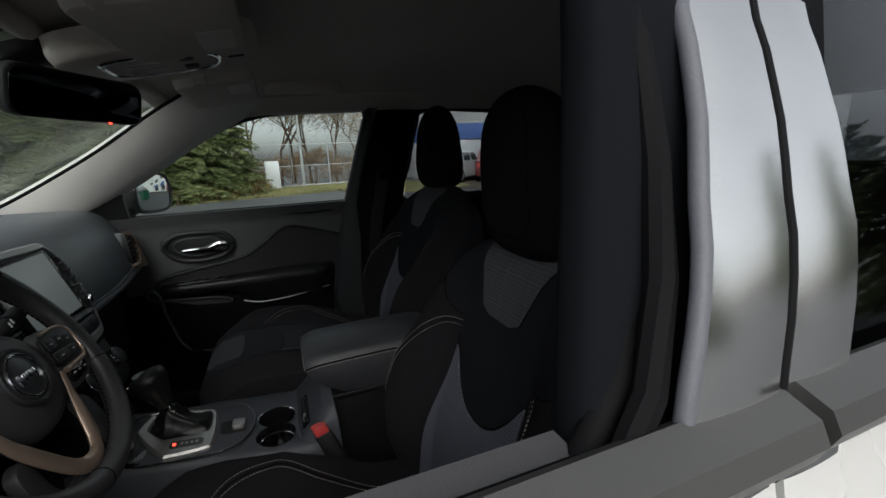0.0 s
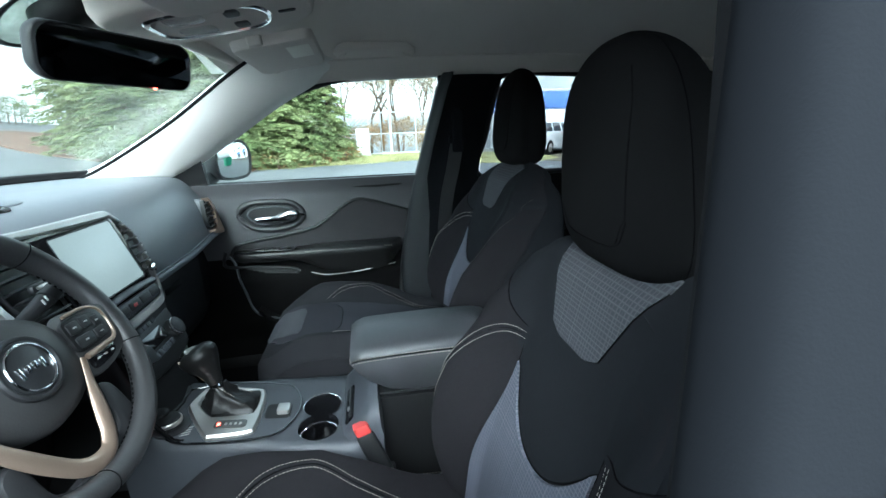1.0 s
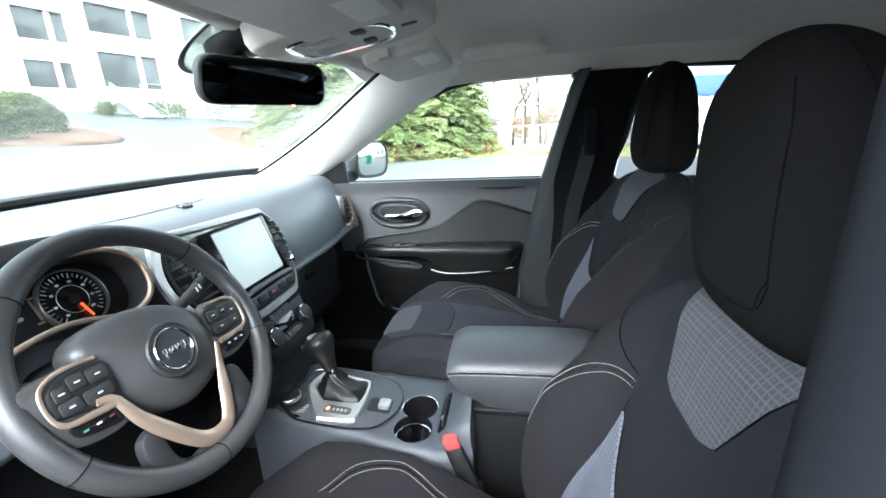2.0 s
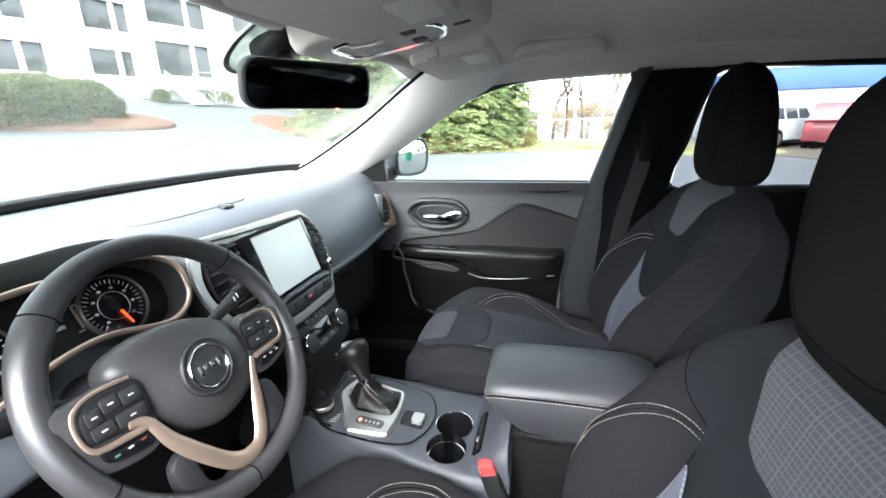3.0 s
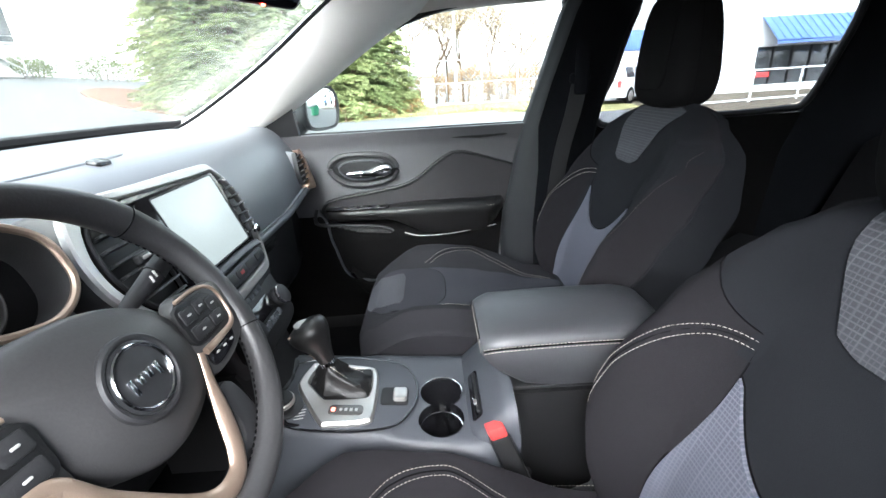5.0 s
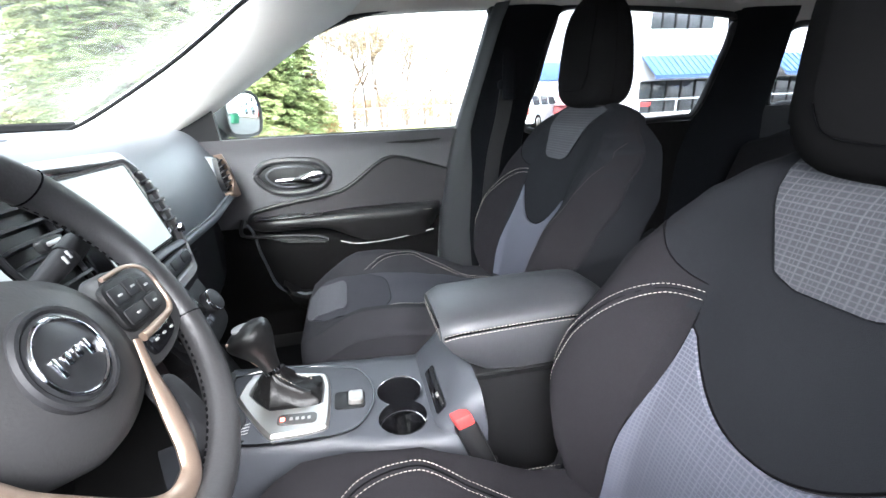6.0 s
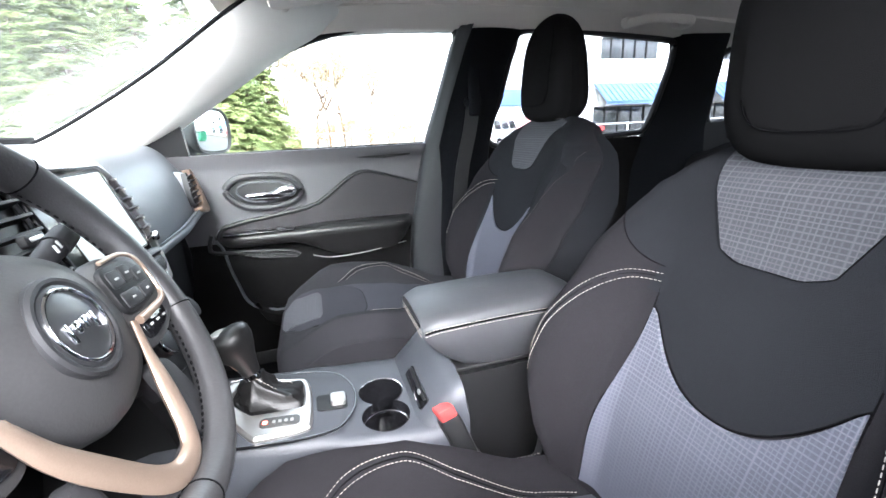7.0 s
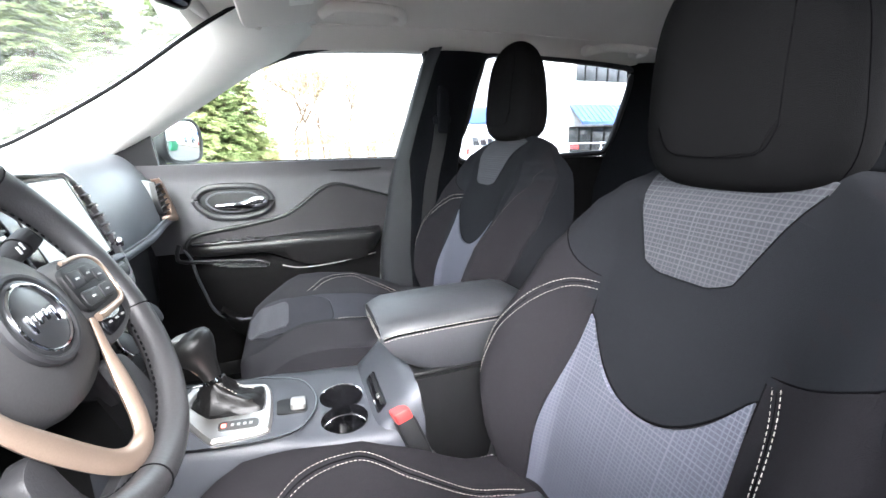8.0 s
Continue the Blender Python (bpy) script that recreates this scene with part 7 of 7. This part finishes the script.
def conifer_mesh(seed, height, radius, tiers):
    """Drooping feathered boughs round a trunk."""
    rng = random.Random(seed)
    v, f = [], []
    boughs = []
    for t in range(tiers):
        h = 0.04 + 0.94 * t / tiers
        n = int(9 + 5 * (1 - h))
        for k in range(n):
            a = 2 * math.pi * (k + rng.random()) / n + t
            L = radius * (1 - h) ** 0.75 * rng.uniform(0.7, 1.15) + 0.12
            z0 = max(0.1, h * height + rng.uniform(-0.8, 0.8) * height / tiers)
            pts = [Vector((math.cos(a) * L * s, math.sin(a) * L * s, z0 + L * (0.30 * s - 0.42 * s * s) + rng.uniform(-0.03, 0.03))) for s in span(0.05, 1, 6)]
            boughs.append(tube([pts[0], pts[2], pts[-1]], [0.02, 0.014, 0.006], 3))
            for i, p in enumerate(pts[1:]):
                w = 0.34 * L * (1.1 - i / 6) + 0.08
                d = (pts[-1] - pts[0]).normalized()
                sd = d.cross(Vector((0, 0, 1))).normalized()
                for q in range(17):
                    s = rng.choice((-1, 1))
                    r = rng.random()
                    e = p + d * rng.uniform(-0.12, 0.12) * L
                    tip = e + sd * s * w * (0.3 + 0.7 * r) + d * w * rng.uniform(0.1, 0.7) + Vector((0, 0, -0.22 * w * rng.uniform(0.0, 1.6)))
                    up_ = Vector((rng.uniform(-1, 1), rng.uniform(-1, 1), rng.uniform(-0.5, 1))) * 0.034
                    m = len(v)
                    v += [e - up_ * 0.4, e.lerp(tip, 0.55) + up_, tip, e.lerp(tip, 0.5) - up_]
                    f.append((m, m + 1, m + 2, m + 3))
    return (v, f), join(*boughs)


def conifer(x, y, seed, height, radius, tiers, material, label):
    z = ground_z(x, y)
    tr = thing("conifer_tree", (x, y, z), label, "tree", "conifers")
    M = lambda g: ([p + Vector((x, y, z)) for p in g[0]], g[1])
    needles, twigs = conifer_mesh(seed, height, radius, tiers)
    part("trunk", tube([(x, y, z - 0.1), (x + 0.03, y, z + height * 0.4), (x, y, z + height * 0.96)], [0.16 * height / 6, 0.10 * height / 6, 0.02], 9), BARK, tr)
    part("boughs", M(twigs), BARK, tr)
    part("crown", M(needles), material, tr, sharp=180)
    return tr


t1 = conifer(-2.9, 18.3, 3, 5.6, 1.55, 20, NEEDLES_B, "bushy green conifer with drooping boughs on the verge")
t2 = conifer(-5.2, 17.6, 4, 6.2, 2.1, 20, NEEDLES, "tall dense green conifer beside the drive")
for k, (x, y, sc, rot, src) in enumerate(((-7.6, 18.2, 1.15, 40, t2), (-9.8, 19.6, 1.6, 110, t1), (-4.0, 20.2, 1.2, 170, t2), (-1.3, 19.6, 0.8, 260, t1), (-3.9, 17.9, 0.72, 20, t1), (-2.0, 18.6, 0.6, 95, t2), (-6.4, 20.4, 1.35, 200, t1), (-8.8, 22.0, 1.7, 300, t2), (-11.6, 22.6, 1.9, 75, t1), (-6.2, 16.9, 0.62, 150, t1), (-8.6, 17.6, 0.8, 10, t2), (-3.4, 23.0, 1.5, 330, t2))):
    c = copy_thing(src, pose(x, y, ground_z(x, y), 0, 0, rot) @ Matrix.Diagonal((sc, sc, sc, 1)))
    c.scale = (sc, sc, sc)


for k, (x, y, sc, rot, src) in enumerate(((22.0, -9.0, 1.5, 10, t2), (25.0, -4.0, 1.3, 80, t1), (28.0, 2.0, 1.5, 150, t2), (-4.0, -22.0, 1.4, 30, t2), (1.0, -24.0, 1.6, 60, t1), (6.0, -23.0, 1.4, 120, t2), (11.0, -22.0, 1.5, 200, t1), (16.5, -19.0, 1.4, 250, t2))):
    c = copy_thing(src, pose(x, y, ground_z(x, y), 0, 0, rot) @ Matrix.Diagonal((sc, sc, sc, 1)))
    c.scale = (sc, sc, sc)


def bare_tree(x, y, seed, height, spread, leaves):
    rng = random.Random(seed)
    z = ground_z(x, y)
    tr = thing("autumn_tree", (x, y, z), "half-bare tree with tan autumn leaves behind the fence", "tree", "autumn trees")
    limbs, tips = [], []

    def grow(p, d, L, r, depth):
        q = p + d * L
        limbs.append(tube([p, p.lerp(q, 0.5) + Vector((rng.uniform(-1, 1), rng.uniform(-1, 1), 0)) * 0.06 * L, q], [r, r * 0.8, r * 0.6], 5))
        if depth == 0:
            tips.append(q)
            return
        for _ in range(3):
            e = (d + Vector((rng.uniform(-1, 1), rng.uniform(-1, 1), rng.uniform(-0.2, 0.7))) * spread).normalized()
            grow(q, e, L * rng.uniform(0.55, 0.8), r * 0.55, depth - 1)

    grow(Vector((x, y, z)), Vector((rng.uniform(-0.1, 0.1), 0, 1)).normalized(), height * 0.34, height * 0.018, 4)
    part("trunk", join(*limbs), BARK, tr)
    part("crown", leaf_cloud(rng, tips, leaves, 0.055, 0.62), TAN, tr, sharp=180)


for k, (x, y, h) in enumerate(((0.6, 27.0, 6.2), (2.4, 27.5, 6.6), (5.2, 27.5, 5.4), (-1.2, 28.0, 7.6), (7.5, 30.0, 5.6), (-3.2, 28.5, 7.8), (3.9, 26.6, 5.8), (1.4, 29.5, 8.0))):
    bare_tree(x, y, 20 + k, h, 0.85, 80 if x < 4 else 40)


def shrub(name, x, y, w, d, h, seed, material, label, n=160, clipped=False):
    rng = random.Random(seed)
    z = ground_z(x, y)
    s = thing(name, (x, y, z), label, "shrub")
    cs = []
    for _ in range(n):
        u, v = rng.uniform(-1, 1), rng.uniform(-1, 1)
        t = rng.random() ** 0.5
        if clipped and rng.random() < 0.4:
            t = 1.0
        elif clipped:
            t, e = rng.random(), rng.choice((-0.93, 0.93))
            u, v = (e, v) if rng.random() < 0.5 else (u, e)
        k = (1 - abs(u) ** 4) ** 0.25 * (1 - abs(v) ** 4) ** 0.25
        cs.append((x + u * w / 2, y + v * d / 2, z + h * t * k))
    part("stems", join(*[tube([(x, y + (q - 2) * d / 6, z - 0.05), (x + rng.uniform(-0.2, 0.2), y + (q - 2) * d / 5, z + h * 0.8)], [0.03, 0.01], 5) for q in range(5)]), BARK, s)
    part("leaves", leaf_cloud(rng, cs, 34 if clipped else 26, 0.045 if clipped else 0.055, 0.075 if clipped else 0.12), material, s, sharp=180)
    return s


shrub("hedge", -14.2, 7.7, 2.4, 3.4, 1.15, 41, LEAF, "clipped rounded green hedge on a mulch bed", 900, True)
shrub("hedge", -15.3, 10.9, 2.0, 1.6, 1.10, 42, LEAF, "small clipped rounded green hedge on a mulch bed", 520, True)
for k, (x, y, w, h) in enumerate(((0.4, 25.6, 2.2, 1.7), (2.6, 26.2, 2.6, 2.2), (4.6, 25.8, 2.4, 1.6), (6.4, 26.0, 2.6, 2.0), (-2.0, 25.8, 2.4, 1.8))):
    shrub("brush", x, y, w, 1.6, h, 70 + k, RUST, "rust-brown winter brush behind the fence", 110)
for k, (x, y, w, h) in enumerate(((-4.6, 16.9, 1.1, 0.5), (-3.2, 17.2, 1.4, 0.6), (-1.9, 17.9, 1.2, 0.55), (-0.6, 19.2, 1.2, 0.6), (-6.2, 16.6, 1.3, 0.5))):
    shrub("dead_fern", x, y, w, 0.9, h, 90 + k, RUST, "rust-brown dead fern under the conifers", 26)
FACE = radians(18)
bp_ = frame_of((-22.0, 21.0, 0), (math.sin(FACE), math.cos(FACE), 0), (0, 0, 1), (math.cos(FACE), -math.sin(FACE), 0))
for k, (u, w, h) in enumerate(((-6.0, 1.4, 0.9), (-1.1, 0.8, 0.6), (2.4, 1.7, 1.0), (6.1, 2.8, 1.4), (10.8, 2.2, 1.1))):
    q = bp_(u, 0, 1.6)
    shrub("bush", q.x, q.y, w, w, h, 50 + k, LEAF, "rounded green bush before the office building", 90)

grass_rng = random.Random(9)
blades_v, blades_f = [], []
for _ in range(9000):
    x, y = grass_rng.uniform(-4.2, 5.6), grass_rng.uniform(16.6, 23)
    if x > 3 and y < 20:
        pass
    elif y < 17.4 + 0.35 * max(x, 0):
        continue
    h = grass_rng.uniform(0.05, 0.22)
    a = grass_rng.uniform(0, 6.28)
    k = len(blades_v)
    b = ground_z(x, y)
    blades_v += [Vector((x, y, b)), Vector((x + 0.03 * math.cos(a), y + 0.03 * math.sin(a), b)), Vector((x + 0.05 * math.sin(a), y, b + h))]
    blades_f.append((k, k + 1, k + 2))
gr = part("grass", (blades_v, blades_f), GRASS, None, "long pale winter grass on the verge", 180, "stuff")
tagged(gr, category="grass")


# office building up the drive
ob_ = thing("office_building", (-23, 24, 3), "white stucco two-storey office building with dark windows", "building")


def wall_with_holes(u0, u1, v0, v1, holes, place, thick):
    """A wall of blocks round rectangular openings."""
    us = sorted({u0, u1, *[h[0] for h in holes], *[h[1] for h in holes]})
    vs_ = sorted({v0, v1, *[h[2] for h in holes], *[h[3] for h in holes]})
    geos = []
    for a, b in zip(us, us[1:]):
        for c, d in zip(vs_, vs_[1:]):
            if any(h[0] <= (a + b) / 2 <= h[1] and h[2] <= (c + d) / 2 <= h[3] for h in holes):
                continue
            pts = [place(x, y, w) for w in (-thick, 0) for x, y in ((a, c), (b, c), (b, d), (a, d))]
            geos.append((pts, [(0, 1, 2, 3), (4, 5, 6, 7), (0, 1, 5, 4), (1, 2, 6, 5), (2, 3, 7, 6), (3, 0, 4, 7)]))
    return join(*geos)


wins = [(-8.4, -5.4, 6.45, 7.9), (-3.2, -1.1, 6.45, 7.9), (-0.1, 3.3, 7.2, 8.7), (5.2, 8.6, 7.4, 8.9), (10.4, 13.8, 7.4, 8.9), (-8.4, -5.4, 9.6, 11.0), (-3.2, -1.1, 9.6, 11.0), (-0.1, 3.3, 10.2, 11.6), (5.2, 8.6, 10.2, 11.6)]
lows = [(-8.0, -5.1, 4.15, 5.5), (-3.3, -1.25, 4.2, 5.5), (0.0, 3.25, 4.4, 6.25), (14.0, 17.0, 4.4, 6.0)]
part("wall", wall_with_holes(-14, 24, 0.5, 13.0, wins + lows, bp_, 0.3), STUCCO, ob_, "white stucco wall", 30)
for e in (-14.15, 24.15):
    part("side_wall", ([bp_(e + a, v, w) for w in (-14, 0) for a, v in ((-0.15, 0.5), (0.15, 0.5), (0.15, 13.0), (-0.15, 13.0))], [(0, 1, 2, 3), (4, 5, 6, 7), (0, 1, 5, 4), (1, 2, 6, 5), (2, 3, 7, 6), (3, 0, 4, 7)]), STUCCO, ob_)
part("roof", ([bp_(u, v, w) for w in (-14.3, 0.25) for u, v in ((-14.5, 12.95), (24.5, 12.95), (24.5, 13.4), (-14.5, 13.4))], [(0, 1, 2, 3), (4, 5, 6, 7), (0, 1, 5, 4), (1, 2, 6, 5), (2, 3, 7, 6), (3, 0, 4, 7)]), CONCRETE, ob_)
for a, b, c, d in wins + lows:
    wv = part("window", plate(rrect(b - a, d - c, 0.01, 1, (a + b) / 2, (c + d) / 2), lambda u, v, w: bp_(u, v, w - 0.25), 0.03, 0.005), WINDOW_DARK, ob_, "dark office window")
    part("mullion", plate(rrect(0.22, d - c, 0.01, 1, a + (b - a) * 0.68, (c + d) / 2), lambda u, v, w: bp_(u, v, w - 0.22), 0.14, 0.01), STUCCO, wv)
    part("sill", plate(rrect(b - a + 0.2, 0.10, 0.02, 2, (a + b) / 2, c - 0.05), lambda u, v, w: bp_(u, v, w - 0.1), 0.18, 0.02), STUCCO, wv)
stair = thing("entry_stair", (-21, 23, 3.0), "pale concrete entry steps with a steel railing", "stairs")
for k in range(6):
    q = bp_(0.9, 0, 2.2 - 0.3 * k)
    part("step", box((q.x, q.y, 2.70 + 0.17 * k), (0.34, 1.5, 0.17), 0.01), CONCRETE, stair)
for w in (0.3, 2.4):
    for u in (0.1, 1.7):
        part("post", tube([bp_(u, 2.6, w), bp_(u, 4.6 if w < 1 else 3.6, w)], 0.03, 8), GALV, stair)
for u in (0.1, 1.7):
    for dz in (0.0, -0.35, -0.7):
        part("rail", tube([bp_(u, 4.6 + dz, 0.3), bp_(u, 3.6 + dz, 2.4)], 0.025, 8), GALV, stair)
part("landing", ([bp_(u, v, w) for w in (-0.0, 0.9) for u, v in ((0.1, 3.55), (2.6, 3.55), (2.6, 3.72), (0.1, 3.72))], [(0, 1, 2, 3), (4, 5, 6, 7), (0, 1, 5, 4), (1, 2, 6, 5), (2, 3, 7, 6), (3, 0, 4, 7)]), CONCRETE, stair)
for z in (3.95, 4.25, 4.6):
    part("rail", tube([bp_(1.7, z, 0.85), bp_(2.6, z, 0.85)], 0.025, 8), GALV, stair)

# warehouse with blue awnings beyond the yard
wh = thing("warehouse", (18, 26, 0), "white warehouse with a blue fascia and blue metal awnings", "building")
YB = 20.5
wp_ = frame_of((0, YB, 0), (1, 0, 0), (0, 0, 1), (0, -1, 0))
wh_wins = [(16.1, 20.1, 4.5, 5.6), (23.6, 28.0, 4.5, 5.6), (31.5, 36, 4.5, 5.6)]
wh_lows = [(15.8, 20.4, 0.3, 2.0), (24.0, 29.0, 0.3, 2.0)]
part("wall", wall_with_holes(13.4, 46, 0, 8.2, wh_wins + wh_lows, wp_, 0.3), STUCCO, wh, "white painted wall", 30)
part("side_wall", box((13.55, 30.5, 4.1), (0.3, 19.5, 8.2), 0.02), STUCCO, wh)
part("roof", box((29.5, 30, 8.35), (32.5, 19.8, 0.3), 0.04), CONCRETE, wh)
for a, b, c, d in wh_wins + wh_lows:
    wv = part("window", plate(rrect(b - a, d - c, 0.01, 1, (a + b) / 2, (c + d) / 2), lambda u, v, w: wp_(u, v, w - 0.25), 0.03, 0.005), WINDOW_DARK, wh, "dark warehouse window")
    for k in range(1, 5):
        part("mullion", plate(rrect(0.08, d - c, 0.01, 1, a + (b - a) * k / 5, (c + d) / 2), lambda u, v, w: wp_(u, v, w - 0.22), 0.08, 0.01), DARK, wv)
for a, b in ((15.7, 20.6), (23.8, 29.2)):
    awn = part("awning", sheet(lambda u, v: wp_(u, 3.25 - 1.05 * v, 0.05 + 1.25 * v), span(a, b, 6), span(0, 1, 4), 0.04, (0, 0, -1)), AWNING, wh, "blue standing-seam metal awning")
    for k in range(15):
        u = a + (b - a) * k / 14
        part("awning_seam", tube([wp_(u, 3.27, 0.06), wp_(u, 2.22, 1.31)], 0.03, 6), AWNING, awn)
    part("awning_valance", plate(rrect(b - a, 0.18, 0.01, 1, (a + b) / 2, 2.14), lambda u, v, w: wp_(u, v, w + 1.27), 0.03, 0.005), BLUE_BAND, awn)
# low blue-fronted shed behind the yard
sh = thing("yard_shed", (11.3, 25, 0), "low white shed with a blue roof fascia", "building")
part("wall", box((10.9, 23.7, 1.1), (4.9, 6, 2.2), 0.03), STUCCO, sh)
part("fascia", box((10.9, 23.6, 2.60), (4.96, 6.1, 0.84), 0.05), BLUE_BAND, sh, "blue painted fascia")
part("roof", box((10.9, 23.7, 3.08), (5.0, 6.3, 0.12), 0.03), CONCRETE, sh)
part("door", box((10.6, 20.66, 1.05), (1.6, 0.08, 2.1), 0.02), GALV, sh)

# yard fence
def fence(x0, y0, x1, y1, n, h, label, wire=True, paint=GALV, thick=0.022):
    fc = thing("yard_fence", ((x0 + x1) / 2, (y0 + y1) / 2, 0), label, "fence")
    for k in range(n + 1):
        t = k / n
        part("post", tube([(x0 + (x1 - x0) * t, y0 + (y1 - y0) * t, -0.05), (x0 + (x1 - x0) * t, y0 + (y1 - y0) * t, h)], 0.035, 8), paint, fc)
    for z in (0.12, h * 0.5, h - 0.04):
        part("rail", tube([(x0, y0, z), (x1, y1, z)], thick, 6), paint, fc)
    if not wire:
        return
    L = math.hypot(x1 - x0, y1 - y0)
    wires = []
    m = int(L / 0.22)
    for k in range(m):
        a, b = k / m, min((k + h / 0.22) / m, 1)
        za = h * (b - a) * m * 0.22 / h
        P0 = lambda t, z: Vector((x0 + (x1 - x0) * t, y0 + (y1 - y0) * t, z))
        wires.append(tube([P0(a, 0.05), P0(b, min(za, h))], 0.006, 3))
        wires.append(tube([P0(b, 0.05), P0(a, min(za, h))], 0.006, 3))
    tagged(part("mesh_wire", join(*wires), GALV, fc), kind="stuff")


fence(1.2, 24.0, 9.2, 24.6, 4, 2.4, "galvanised chain-link yard fence")
fence(9.4, 14.1, 22.0, 17.0, 6, 1.12, "low white pipe rail fence along the yard", False, CAR_WHITE, 0.032)
fence(-7.0, 25.0, 1.2, 24.0, 4, 2.4, "galvanised chain-link fence behind the conifers")
sign = thing("warning_panel", (11.7, 14.55, 0.75), "orange-red panel wired to the yard fence", "panel")
part("panel", box((11.75, 14.62, 0.92), (0.6, 0.03, 0.16), 0.01), RED, sign)
pole = thing("utility_pole", (1.75, 24.3, 0), "slim pale steel lamp pole by the fence", "pole")
part("shaft", tube([(1.75, 24.3, 0), (1.75, 24.3, 7.5)], [0.09, 0.06], 10), GALV, pole)
box_ = thing("utility_cabinet", (0.15, 23.4, 0), "white utility cabinet standing by the fence", "cabinet")
part("cabinet_body", box((0.15, 23.4, 0.75), (0.7, 0.5, 1.5), 0.03), CAR_WHITE, box_)
part("cabinet_plinth", box((0.15, 23.4, 0.04), (0.8, 0.6, 0.08), 0.02), CONCRETE, box_)


def parked_car(x, y, turn, paint, label):
    """A boxy estate: body, glasshouse, wheels, lamps."""
    c = thing("parked_car", (0, 0, 0), label, "car", "parked cars")
    side = [(p[0], p[1]) for p in curve([(-2.1, 0.45, 0), (-2.15, 0.75, 0), (-1.3, 0.98, 0), (1.9, 1.02, 0), (2.15, 0.9, 0), (2.15, 0.45, 0)], 4)]
    part("body", loft([[Vector((a, w, b)) for a, b in side + [(2.1, 0.3), (-2.05, 0.3)]] for w in (-0.86, -0.84, 0.84, 0.86)]), paint, c)
    part("cabin", loft([[Vector((xx, yy_, z)) for xx, yy_ in ((a, -w), (b, -w), (b, w), (a, w))] for a, b, w, z in ((-1.25, 2.0, 0.82, 1.0), (-0.75, 1.85, 0.68, 1.5), (-0.65, 1.8, 0.65, 1.56))]), paint, c)
    for s in (-1, 1):
        for a, b in ((-0.95, -0.05), (0.05, 0.9), (1.0, 1.75)):
            part("window", loft([[Vector((xx, s * (yy_ + d), z)) for xx, yy_, z in ((a + 0.05, 0.805, 1.06), (b, 0.805, 1.06), (b, 0.70, 1.45), (a + 0.28 if a < -0.5 else a + 0.05, 0.70, 1.45))] for d in (0.0, 0.015)]), WINDOW_DARK, c)
        for xw in (-1.35, 1.4):
            wv = part("wheel", tube([(xw, s * 0.70, 0.34), (xw, s * 0.88, 0.34)], 0.34, 24), RUBBER, c)
            part("hub_cap", plate(disc(0.2, 18), frame_of((xw, s * 0.88, 0.34), (1, 0, 0), (0, 0, 1), (0, s, 0)), 0.02, 0.008), SATIN, wv)
        part("headlight", box((-2.13, s * 0.62, 0.72), (0.06, 0.32, 0.16), 0.02), LENS, c)
        part("tail_light", box((2.15, s * 0.72, 0.80), (0.05, 0.16, 0.26), 0.02), RED, c)
    part("windscreen", loft([[Vector((xx - d, yy_, z)) for xx, yy_, z in ((-1.24, -0.74, 1.03), (-1.24, 0.74, 1.03), (-0.78, 0.62, 1.47), (-0.78, -0.62, 1.47))] for d in (0.0, 0.02)]), WINDOW_DARK, c)
    c.matrix_basis = pose(x, y, 0, 0, 0, turn)
    return c


parked_car(10.9, 18.3, 238, CAR_RED, "dark red estate car parked in the yard")
parked_car(9.0, 19.0, 222, CAR_WHITE, "white van-like estate car parked in the yard")
bin_ = thing("green_dumpster", (9.0, 3.8, 0), "green steel dumpster standing on the asphalt", "dumpster")
part("bin_body", loft([[Vector((8.0 + a, 3.8 + b, z)) for a, b in ((-0.9 * k, -0.6 * k), (0.9 * k, -0.6 * k), (0.9 * k, 0.6 * k), (-0.9 * k, 0.6 * k))] for k, z in ((0.9, 0.1), (1.0, 1.3))]), GREEN_BIN, bin_)
part("bin_lid", box((8.0, 3.8, 1.34), (1.9, 1.3, 0.06), 0.02), DARK, bin_)
